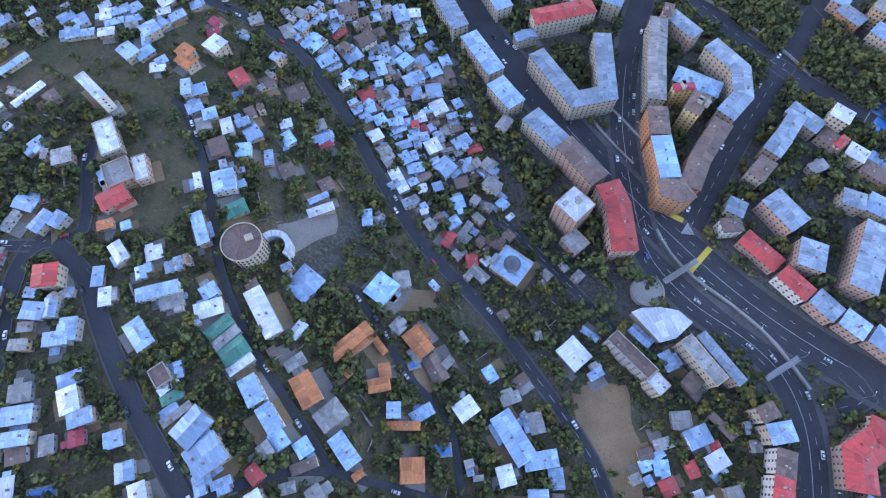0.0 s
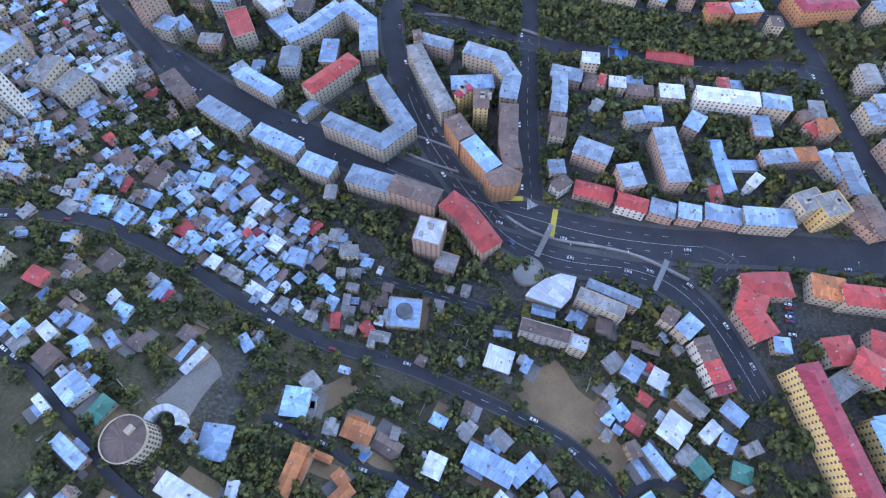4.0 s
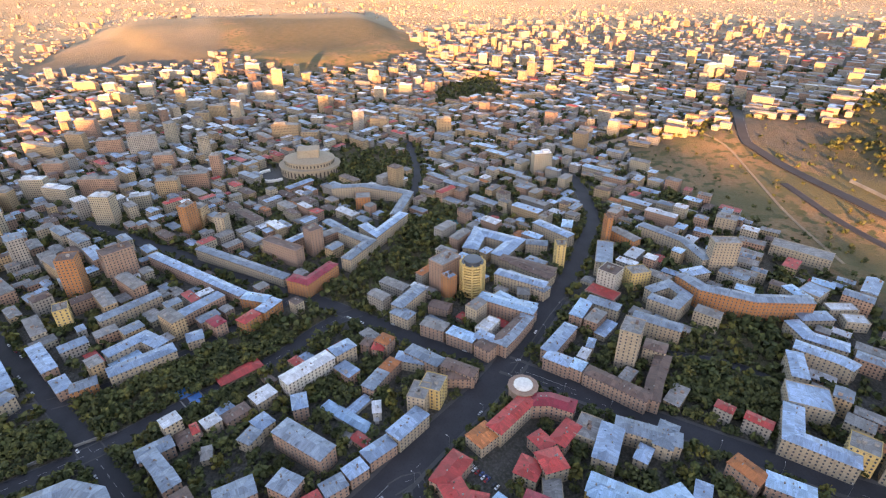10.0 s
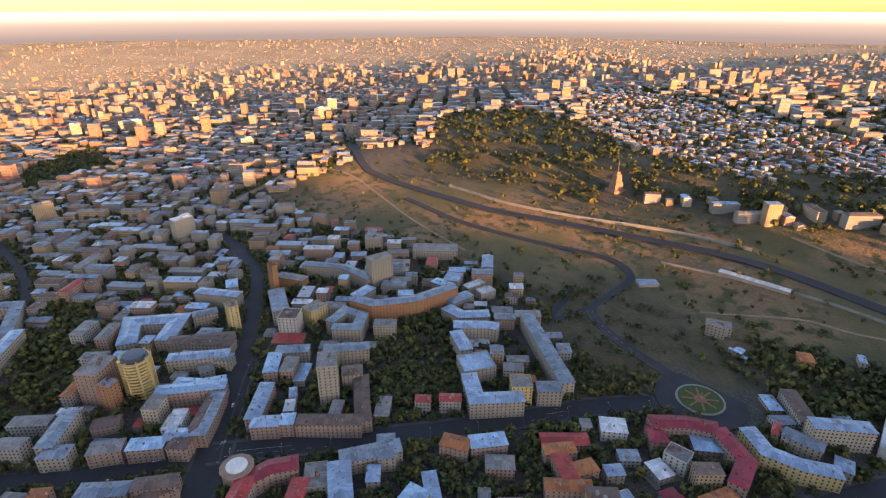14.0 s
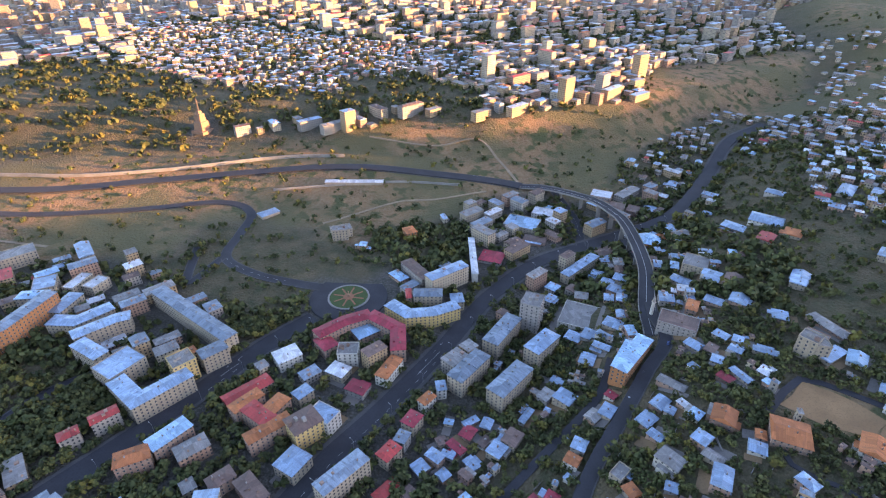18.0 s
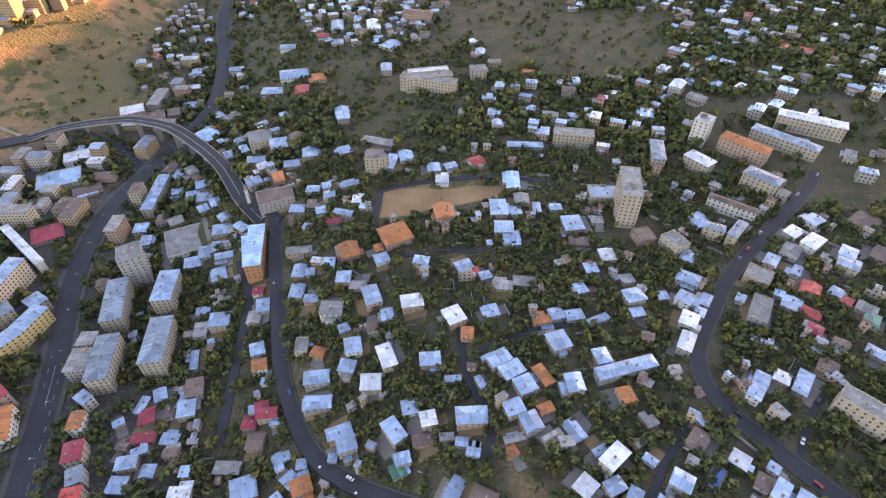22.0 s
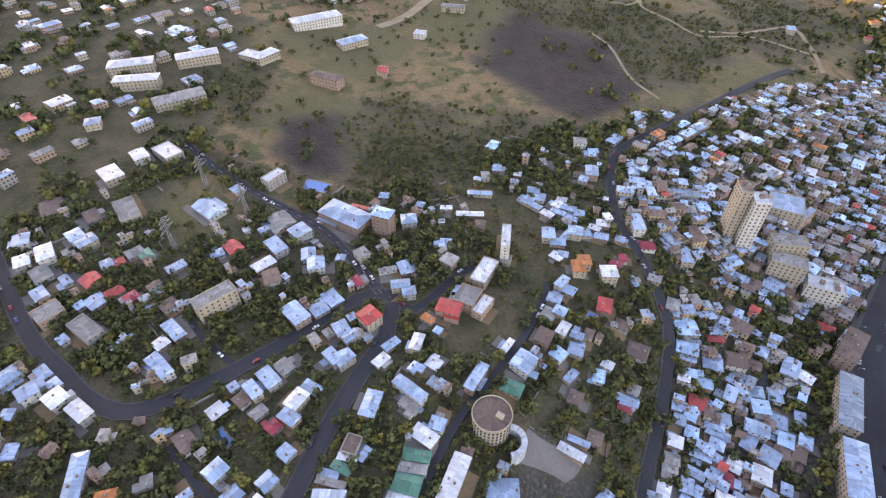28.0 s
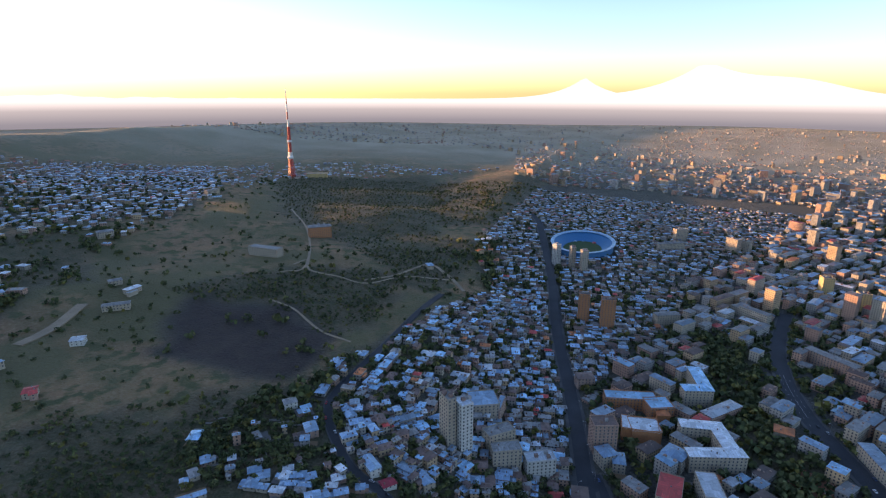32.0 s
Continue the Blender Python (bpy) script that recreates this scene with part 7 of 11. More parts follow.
building("villa", 2, 11.0, "white", "cream", (-184.1, 162.6), (-194.3, 183.5), flat=True, high=2.8)
building("villa", 2, 14.3, "grey", "tuff", (-174.7, 143.3), (-181.8, 156.9), flat=True, high=2.8)
building("house", 2, 7.3, "white", "tuff", (-163.5, 145.6), (-169.3, 160.6), flat=True, high=2.8)
building("house", 2, 10.1, "red", "tuff", (-183.4, 130.4), (-171.4, 138.9), high=2.8, rise=0.6)
building("house", 5, 6.0, "white", "white", (-207.9, 208.4), (-191.2, 192.4), flat=True, high=2.8)
building("house", 2, 9.3, "grey", "tuff", (-215.6, 158.5), (-206.2, 161.3), high=2.8, rise=0.9)
building("house", 2, 5.0, "zinc", "grey", (-151.4, 204.3), (-153.5, 214.6), high=2.8, rise=0.5)
building("house", 1, 7.1, "blue", "tuff", (-149.7, 209.5), (-142.6, 212.2), high=2.8, rise=0.7)
building("house", 1, 7.2, "zinc", "cream", (-150.4, 195.5), (-142.9, 199.6), high=2.8, rise=1.0)
building("house", 2, 6.7, "blue", "cream", (-139.8, 190.8), (-132.9, 193.4), high=2.8, rise=0.9)
building("house", 1, 7.9, "grey", "white", (-138.4, 181.8), (-141.1, 189.8), high=2.8, rise=1.1)
building("house", 2, 5.8, "white", "cream", (-124.4, 180.2), (-127.7, 189.5), high=2.8, rise=0.8)
building("house", 1, 5.0, "zinc", "grey", (-122.9, 189.3), (-116.0, 192.8), high=2.8, rise=0.7)
building("house", 1, 8.8, "zinc", "cream", (-116.7, 181.5), (-109.2, 186.3), high=2.8, rise=1.2)
building("house", 2, 9.1, "brown", "brown", (-126.3, 165.6), (-130.5, 175.4), high=2.8, rise=0.5)
building("house", 1, 8.1, "blue", "white", (-115.8, 167.7), (-116.8, 175.8), high=2.8, rise=1.1)
building("house", 1, 6.2, "blue", "white", (-91.1, 181.3), (-96.2, 188.4), high=2.8, rise=0.6)
building("house", 1, 5.4, "white", "white", (-99.2, 194.0), (-92.9, 196.3), high=2.8, rise=0.3)
building("house", 1, 4.4, "zinc", "cream", (-80.6, 187.7), (-68.7, 192.7), high=2.8, rise=0.4)
building("house", 1, 4.1, "crimson", "brown", (-75.9, 183.1), (-69.3, 187.2), high=2.8, rise=0.4)
building("house", 1, 6.8, "grey", "white", (-79.9, 197.8), (-74.1, 200.4), high=2.8, rise=0.7)
building("house", 1, 4.3, "zinc", "tuff", (-101.4, 164.2), (-103.0, 173.5), high=2.8, rise=0.3)
building("house", 1, 7.7, "brown", "white", (-89.4, 158.1), (-93.5, 166.2), high=2.8, rise=1.1)
building("house", 1, 7.5, "brown", "grey", (-67.6, 153.0), (-71.4, 160.2), high=2.8, rise=0.5)
building("house", 1, 3.0, "zinc", "tuff", (-78.2, 143.9), (-67.9, 149.3), high=2.8, rise=0.2)
building("house", 1, 4.6, "white", "tuff", (-78.0, 136.4), (-64.2, 141.7), high=2.8, rise=0.5)
building("house", 2, 11.6, "zinc", "white", (-120.3, 142.0), (-124.0, 154.3), high=2.8, rise=1.6)
building("shed", 1, 3.8, "blue", "tuff", (-116.4, 147.5), (-112.0, 149.8), high=2.8, rise=0.5, windows=False)
building("house", 1, 3.2, "white", "white", (-134.9, 143.6), (-137.8, 152.7), high=2.8, rise=0.4)
building("house", 1, 8.3, "green", "cream", (-120.1, 129.7), (-109.4, 135.3), high=2.8, rise=1.7)
building("house", 2, 5.6, "zinc", "tuff", (-125.6, 109.4), (-132.9, 126.7), high=2.8, rise=0.3)
building("shed", 1, 4.3, "blue", "grey", (-167.8, 117.4), (-169.3, 121.5), high=2.8, rise=0.6, windows=False)
building("house", 1, 4.9, "orange", "grey", (-183.1, 118.6), (-175.7, 120.8), high=2.8, rise=0.3)
building("house", 1, 5.3, "zinc", "cream", (-44.8, 133.4), (-45.7, 143.5), high=2.8, rise=0.7)
building("house", 1, 6.6, "grey", "cream", (-187.7, 190.7), (-192.8, 197.0), flat=True, high=2.8)
building("house", 1, 11.5, "brown", "white", (-98.4, 217.6), (-87.1, 223.2), high=2.8, rise=0.7)
building("house", 1, 7.9, "brown", "grey", (-113.8, 222.2), (-106.5, 226.6), high=2.8, rise=0.5)
building("house", 1, 6.1, "brown", "cream", (-119.0, 198.1), (-113.9, 200.6), high=2.8, rise=0.6)
building("house", 1, 7.9, "grey", "grey", (-101.0, 266.5), (-106.1, 275.5), high=2.8, rise=0.8)
building("house", 1, 6.2, "grey", "tuff", (-127.2, 272.3), (-119.6, 276.0), high=2.8, rise=0.4)
building("house", 1, 4.4, "red", "brown", (-75.4, 275.9), (-68.2, 283.4), high=2.8, rise=0.3)
building("house", 1, 5.4, "zinc", "grey", (-78.7, 280.6), (-73.6, 288.4), high=2.8, rise=0.7)
building("house", 2, 10.8, "brown", "white", (-59.4, 274.4), (-49.5, 282.0), high=2.8, rise=2.2)
building("house", 1, 9.2, "zinc", "cream", (-66.6, 259.2), (-57.2, 266.2), high=2.8, rise=1.3)
building("house", 1, 6.9, "blue", "tuff", (-62.4, 241.5), (-52.4, 248.5), high=2.8, rise=0.7)
building("house", 1, 9.7, "red", "white", (-55.1, 228.5), (-46.3, 234.0), high=2.8, rise=0.6)
building("house", 1, 6.8, "white", "tuff", (-44.0, 264.3), (-39.2, 268.6), high=2.8, rise=0.4)
building("house", 2, 9.3, "blue", "cream", (-30.5, 261.5), (-23.0, 268.5), high=2.8, rise=0.9)
building("house", 1, 7.0, "zinc", "grey", (-31.3, 271.2), (-36.7, 277.6), high=2.8, rise=1.0)
building("house", 1, 8.7, "zinc", "white", (-29.6, 280.2), (-22.8, 285.5), high=2.8, rise=1.2)
building("house", 1, 9.2, "zinc", "cream", (-19.7, 265.9), (-10.9, 270.5), high=2.8, rise=0.5)
building("house", 1, 5.9, "zinc", "tuff", (-6.0, 278.6), (-10.7, 286.5), high=2.8, rise=0.4)
building("house", 1, 8.5, "blue", "tuff", (-3.9, 256.7), (-8.0, 265.6), high=2.8, rise=0.5)
building("house", 1, 6.9, "zinc", "cream", (3.5, 265.8), (0.1, 274.4), high=2.8, rise=1.0)
building("house", 2, 8.3, "zinc", "white", (-26.4, 246.9), (-14.1, 253.1), high=2.8, rise=1.7)
building("house", 2, 10.1, "zinc", "tuff", (-5.0, 235.1), (-7.1, 245.8), high=2.8, rise=1.4)
building("house", 1, 7.4, "zinc", "brown", (-17.0, 234.4), (-19.9, 246.2), high=2.8, rise=0.7)
building("house", 1, 6.8, "zinc", "white", (-41.9, 232.1), (-32.5, 240.1), high=2.8, rise=1.4)
building("house", 1, 5.3, "zinc", "cream", (-40.9, 226.4), (-31.7, 231.8), high=2.8, rise=1.1)
building("house", 1, 7.0, "blue", "cream", (-51.8, 219.1), (-45.1, 221.6), high=2.8, rise=1.4)
building("house", 1, 6.8, "zinc", "brown", (-53.0, 210.3), (-47.4, 213.5), high=2.8, rise=0.4)
building("house", 1, 7.5, "blue", "tuff", (-44.5, 210.9), (-38.2, 214.3), high=2.8, rise=0.8)
building("house", 1, 4.5, "zinc", "cream", (-38.2, 223.8), (-26.0, 229.7), high=2.8, rise=0.9)
building("house", 1, 7.1, "zinc", "brown", (-32.3, 219.7), (-24.9, 222.6), high=2.8, rise=0.7)
building("house", 2, 9.7, "white", "cream", (-0.4, 222.2), (-4.9, 231.5), high=2.8, rise=1.4)
building("house", 1, 5.5, "zinc", "brown", (11.9, 229.2), (8.7, 236.0), high=2.8, rise=0.8)
building("house", 1, 3.9, "blue", "tuff", (12.6, 220.8), (19.4, 223.6), high=2.8, rise=0.8)
building("house", 1, 7.7, "brown", "tuff", (2.4, 210.9), (12.3, 215.1), high=2.8, rise=1.1)
building("house", 2, 7.1, "zinc", "white", (7.5, 197.2), (17.5, 203.3), high=2.8, rise=0.7)
building("house", 2, 9.8, "white", "cream", (-10.6, 193.2), (-2.4, 197.3), high=2.8, rise=1.0)
building("house", 2, 11.2, "zinc", "grey", (-2.4, 176.0), (5.1, 183.9), high=2.8, rise=1.6)
building("house", 1, 7.4, "white", "tuff", (-14.1, 215.6), (-16.7, 224.0), high=2.8, rise=0.7)
building("house", 1, 6.1, "crimson", "cream", (-10.9, 205.1), (-14.8, 212.2), high=2.8, rise=0.4)
building("house", 2, 7.2, "white", "brown", (-39.6, 199.3), (-46.3, 195.5), high=2.8, rise=1.0)
building("house", 1, 5.2, "zinc", "cream", (-35.3, 204.3), (-25.0, 209.3), high=2.8, rise=0.3)
building("house", 1, 6.5, "white", "cream", (-24.0, 160.2), (-31.9, 175.6), high=2.8, rise=0.4)
building("house", 1, 6.3, "zinc", "grey", (-22.2, 181.7), (-26.3, 189.3), high=2.8, rise=0.6)
building("house", 1, 6.5, "zinc", "cream", (-22.6, 177.5), (-12.6, 179.7), high=2.8, rise=0.7)
building("house", 1, 6.4, "grey", "white", (-41.2, 187.0), (-34.8, 191.5), high=2.8, rise=1.3)
building("house", 1, 4.4, "grey", "white", (-38.6, 181.8), (-32.1, 186.2), high=2.8, rise=0.9)
building("house", 1, 5.2, "zinc", "brown", (-29.9, 193.7), (-21.0, 196.9), high=2.8, rise=1.0)
building("house", 1, 8.0, "blue", "cream", (5.1, 154.3), (13.1, 156.9), high=2.8, rise=0.5)
building("house", 1, 5.4, "white", "cream", (-15.6, 163.4), (-10.4, 164.6), high=2.8, rise=0.3)
building("house", 1, 5.6, "zinc", "cream", (-6.0, 165.5), (-0.6, 167.2), high=2.8, rise=0.3)
building("house", 1, 6.5, "zinc", "white", (2.8, 139.1), (9.7, 143.7), high=2.8, rise=1.3)
building("house", 1, 5.1, "red", "brown", (0.9, 125.5), (6.2, 133.7), high=2.8, rise=1.0)
building("house", 1, 4.9, "grey", "tuff", (-21.4, 152.7), (-16.0, 156.5), high=2.8, rise=0.3)
building("shed", 1, 3.0, "white", "white", (-13.6, 147.0), (-9.6, 148.2), high=2.8, rise=0.4, windows=False)
building("house", 1, 7.7, "zinc", "cream", (17.8, 179.3), (14.7, 188.1), high=2.8, rise=1.1)
building("house", 1, 6.9, "brown", "grey", (8.0, 169.5), (16.3, 171.6), high=2.8, rise=0.7)
# plots along the winding road
building("house", 3, 11.6, "red", "cream", (-197.6, 83.5), (-199.4, 94.8), high=2.8, rise=1.6)
building("house", 2, 6.1, "white", "cream", (-163.7, 98.8), (-170.7, 107.6), high=2.8, rise=1.2)
building("house", 1, 7.0, "white", "tuff", (-154.4, 102.5), (-146.9, 105.1), high=2.8, rise=1.4)
building("house", 1, 4.5, "zinc", "cream", (-154.2, 89.8), (-156.2, 96.0), high=2.8, rise=0.9)
building("house", 2, 6.1, "zinc", "white", (-153.5, 79.8), (-133.8, 85.1), high=2.8, rise=0.4)
building("house", 1, 5.6, "grey", "white", (-142.0, 75.7), (-131.8, 79.3), high=2.8, rise=0.3)
building("house", 1, 6.9, "zinc", "white", (-123.3, 81.8), (-116.7, 86.4), high=2.8, rise=0.7)
building("house", 1, 7.8, "white", "tuff", (-125.2, 72.5), (-112.2, 76.7), high=2.8, rise=0.5)
building("house", 1, 5.8, "green", "cream", (-117.4, 60.5), (-107.4, 70.2), high=2.8, rise=0.6)
building("house", 1, 4.7, "grey", "cream", (-113.6, 55.2), (-103.4, 65.2), high=2.8, rise=0.9)
building("house", 1, 9.9, "green", "tuff", (-109.4, 49.9), (-98.7, 58.2), high=2.8, rise=2.0)
building("house", 1, 4.0, "white", "cream", (-105.1, 43.1), (-94.6, 51.3), high=2.8, rise=0.6)
building("villa", 2, 8.5, "white", "grey", (-85.4, 62.4), (-99.5, 85.7), high=2.8, rise=1.7)
building("house", 1, 14.9, "zinc", "grey", (-80.1, 86.1), (-70.1, 98.7), high=2.8, rise=0.9)
building("villa", 2, 13.4, "blue", "grey", (-39.1, 87.5), (-30.0, 99.1), high=2.8, rise=1.9)
building("house", 2, 8.5, "grey", "grey", (-28.1, 99.0), (-19.3, 100.6), high=2.8, rise=0.5)
building("house", 2, 6.8, "orange", "tuff", (-58.3, 53.9), (-39.6, 69.7), high=2.8, rise=1.4)
building("house", 1, 3.0, "orange", "brown", (-41.9, 70.7), (-31.3, 57.2), high=2.8, rise=0.4)
building("shed", 1, 3.4, "orange", "grey", (-48.2, 44.3), (-50.9, 47.0), high=2.8, rise=0.3, windows=False)
building("house", 2, 6.3, "orange", "grey", (-38.8, 38.7), (-28.0, 40.8), high=2.8, rise=0.9)
building("house", 2, 5.4, "orange", "cream", (-30.1, 43.5), (-31.5, 50.8), high=2.8, rise=0.3)
building("house", 2, 9.3, "orange", "white", (-9.0, 57.8), (-18.8, 69.9), high=2.8, rise=0.9)
building("house", 1, 8.4, "brown", "tuff", (-0.5, 43.7), (-8.1, 56.9), high=2.8, rise=1.7)
building("house", 2, 10.0, "orange", "cream", (-64.0, 29.1), (-72.4, 42.6), high=2.8, rise=1.4)
building("house", 2, 10.1, "grey", "grey", (-61.0, 19.6), (-50.6, 28.3), high=2.8, rise=2.0)
building("house", 2, 8.1, "zinc", "white", (-88.9, 28.7), (-95.9, 40.2), high=2.8, rise=0.5)
building("house", 2, 7.2, "zinc", "white", (-79.3, 16.6), (-86.9, 27.2), high=2.8, rise=0.4)
building("house", 1, 6.8, "blue", "grey", (-75.5, 8.8), (-80.9, 15.6), high=2.8, rise=1.4)
building("house", 1, 7.3, "blue", "tuff", (-70.1, 6.8), (-64.3, 10.9), high=2.8, rise=1.5)
building("house", 2, 7.7, "zinc", "grey", (-43.2, 1.3), (-53.1, 14.1), high=2.8, rise=1.1)
building("house", 1, 5.5, "grey", "cream", (-81.7, 5.2), (-85.6, 10.1), high=2.8, rise=0.8)
building("house", 1, 4.3, "brown", "white", (-71.6, -1.6), (-60.6, 2.7), high=2.8, rise=0.6)
building("house", 1, 6.1, "red", "white", (-84.3, -5.8), (-89.9, -0.1), high=2.8, rise=1.2)
building("house", 2, 6.5, "zinc", "tuff", (-25.5, 23.7), (-25.6, 31.0), high=2.8, rise=0.7)
building("house", 1, 5.7, "zinc", "brown", (-16.4, 23.3), (-6.0, 29.2), high=2.8, rise=1.1)
building("house", 1, 3.6, "orange", "tuff", (-29.9, 19.9), (-12.3, 19.8), high=2.8, rise=0.5)
building("house", 2, 11.2, "orange", "tuff", (-21.2, -1.7), (-9.7, -1.2), high=2.8, rise=0.7)
building("house", 2, 11.6, "zinc", "tuff", (-120.6, 11.2), (-111.0, 23.4), high=2.8, rise=2.3)
building("villa", 2, 13.7, "zinc", "cream", (-101.6, 9.9), (-114.0, 0.3), high=2.8, rise=1.4)
building("house", 2, 7.9, "brown", "grey", (-131.0, 36.6), (-136.9, 44.5), flat=True, high=2.8)
building("house", 1, 3.0, "white", "white", (-134.1, 32.6), (-127.1, 39.1), high=2.8, rise=0.2)
building("house", 1, 4.2, "green", "white", (-132.3, 28.7), (-123.7, 33.1), high=2.8, rise=0.6)
building("house", 1, 3.0, "grey", "cream", (-130.0, 18.5), (-118.8, 27.8), high=2.8, rise=0.2)
building("house", 1, 6.5, "zinc", "grey", (-127.5, 39.4), (-130.1, 46.6), high=2.8, rise=0.9)
building("house", 2, 8.3, "zinc", "cream", (-143.3, 54.3), (-153.0, 66.1), high=2.8, rise=1.2)
building("house", 1, 5.7, "grey", "grey", (-178.6, 5.5), (-180.4, 13.4), high=2.8, rise=0.6)
building("house", 2, 6.7, "grey", "cream", (-56.1, -17.1), (-61.8, -8.8), high=2.8, rise=0.4)
building("house", 1, 4.3, "grey", "tuff", (-75.6, -9.8), (-69.0, -8.1), high=2.8, rise=0.3)
building("house", 1, 5.0, "zinc", "white", (-50.4, -21.4), (-44.2, -18.8), high=2.8, rise=0.5)
building("shed", 1, 3.0, "white", "cream", (-16.1, -26.4), (-9.3, -25.5), high=2.8, rise=0.2, windows=False)
building("house", 1, 4.9, "white", "white", (-78.4, 62.8), (-72.9, 70.1), high=2.8, rise=0.5)
building("house", 1, 5.1, "grey", "cream", (-79.2, 46.6), (-71.1, 52.4), high=2.8, rise=0.3)
building("shed", 1, 3.0, "orange", "grey", (-43.4, -5.1), (-39.4, -2.1), high=2.8, rise=0.3, windows=False)
building("shed", 1, 3.8, "brown", "cream", (-84.1, 51.7), (-87.5, 55.9), high=2.8, rise=0.2, windows=False)
building("house", 1, 5.5, "grey", "white", (-22.8, 69.9), (-27.8, 74.9), high=2.8, rise=0.8)
# plots down to the sunken road
building("house", 2, 9.4, "white", "cream", (16.7, 32.2), (7.6, 25.8), high=2.8, rise=1.9)
building("house", 1, 5.7, "blue", "tuff", (28.3, 44.7), (24.2, 51.7), high=2.8, rise=0.8)
building("villa", 2, 11.4, "zinc", "tuff", (44.2, 3.1), (30.4, 26.3), high=2.8, rise=0.7)
building("house", 2, 8.0, "zinc", "tuff", (59.9, 4.6), (42.8, 2.0), high=2.8, rise=1.1)
building("house", 2, 7.9, "white", "cream", (33.6, -8.7), (31.2, 0.3), high=2.8, rise=1.1)
building("house", 1, 7.1, "zinc", "grey", (59.5, -10.6), (58.9, -0.9), high=2.8, rise=0.4)
building("house", 2, 9.8, "zinc", "grey", (49.1, -26.2), (48.8, -11.0), high=2.8, rise=2.0)
building("house", 1, 5.0, "brown", "cream", (59.2, -19.4), (59.4, -13.3), high=2.8, rise=0.5)
building("house", 1, 3.6, "zinc", "cream", (63.2, -22.8), (70.0, -21.5), high=2.8, rise=0.7)
building("house", 1, 7.0, "white", "white", (29.8, -21.1), (39.1, -21.7), high=2.8, rise=0.4)
building("villa", 2, 12.9, "white", "grey", (78.5, 53.5), (69.1, 65.0), high=2.8, rise=2.6)
building("house", 1, 3.9, "zinc", "tuff", (89.4, 50.3), (82.0, 46.4), high=2.8, rise=0.8)
building("house", 1, 3.0, "zinc", "white", (80.5, 74.5), (88.7, 68.0), high=2.8, rise=0.6)
building("block", 4, 9.3, "brown", "grey", (114.3, 46.1), (94.4, 68.3), flat=True)
building("block", 4, 9.6, "white", "cream", (119.2, 37.8), (112.8, 45.9), flat=True)
building("house", 1, 5.8, "zinc", "white", (118.8, 65.0), (109.3, 75.2), high=2.8, rise=1.2)
building("house", 2, 6.8, "zinc", "grey", (128.5, 50.4), (124.3, 59.8), high=2.8, rise=1.0)
building("house", 2, 8.3, "brown", "brown", (141.3, 46.5), (134.7, 40.4), high=2.8, rise=1.7)
building("block", 4, 9.7, "grey", "cream", (150.8, 42.4), (134.9, 66.3), flat=True)
building("block", 4, 6.3, "zinc", "tuff", (161.8, 42.0), (144.3, 68.6))
building("block", 4, 8.7, "brown", "cream", (176.7, 28.5), (167.6, 24.9))
building("block", 4, 11.1, "zinc", "cream", (183.5, 17.4), (170.4, 15.4))
building("block", 4, 10.6, "brown", "white", (173.9, -4.5), (177.7, 7.5))
building("block", 4, 10.8, "red", "white", (169.8, -16.6), (173.3, -5.6))
building("block", 4, 5.6, "crimson", "grey", (173.6, -21.8), (163.6, -18.7))
building("house", 1, 8.7, "grey", "cream", (134.8, 23.8), (124.5, 23.2), high=2.8, rise=0.5)
building("house", 2, 9.2, "zinc", "cream", (142.0, 17.0), (129.9, 12.5), high=2.8, rise=0.9)
building("house", 1, 4.0, "brown", "brown", (156.3, 14.2), (146.2, 26.3), high=2.8, rise=0.4)
building("shed", 1, 4.1, "red", "tuff", (143.3, 9.3), (147.8, 10.9), high=2.8, rise=0.8, windows=False)
building("house", 2, 8.1, "white", "tuff", (148.9, 5.2), (139.3, 0.6), high=2.8, rise=0.8)
building("house", 1, 5.7, "red", "tuff", (132.3, -5.1), (130.2, 2.3), high=2.8, rise=0.6)
building("house", 1, 5.0, "blue", "white", (107.3, -1.9), (105.7, 3.0), high=2.8, rise=0.3)
building("shed", 1, 3.5, "blue", "white", (111.9, 4.4), (117.0, 7.4), high=2.8, rise=0.2, windows=False)
building("house", 1, 7.0, "blue", "grey", (118.7, -0.4), (111.4, -0.6), high=2.8, rise=0.4)
building("house", 1, 8.7, "red", "cream", (118.9, -13.8), (116.0, -6.2), high=2.8, rise=1.7)
building("shed", 1, 3.6, "zinc", "tuff", (108.4, -8.7), (106.6, -4.9), high=2.8, rise=0.2, windows=False)
building("house", 1, 4.9, "brown", "cream", (104.2, 5.1), (111.4, 7.1), high=2.8, rise=0.5)
building("villa", 2, 12.5, "white", "tuff", (140.4, -19.9), (125.5, -24.8), high=2.8, rise=1.3)
building("house", 2, 7.5, "grey", "cream", (152.7, -25.7), (149.4, -9.9), high=2.8, rise=1.0)
building("house", 1, 6.9, "grey", "tuff", (135.5, -35.6), (124.8, -37.1), high=2.8, rise=1.0)
building("house", 2, 6.4, "white", "white", (154.6, -33.0), (143.1, -34.7), high=2.8, rise=0.9)
building("house", 2, 5.2, "zinc", "cream", (114.7, -39.7), (113.8, -21.1), high=2.8, rise=1.0)
building("house", 1, 3.2, "zinc", "white", (105.0, -33.9), (105.1, -23.2), high=2.8, rise=0.3)
building("house", 2, 7.5, "zinc", "tuff", (148.5, -44.4), (156.0, -41.1), high=2.8, rise=1.1)
building("house", 2, 8.7, "zinc", "brown", (168.0, -39.3), (165.4, -27.4), high=2.8, rise=0.9)
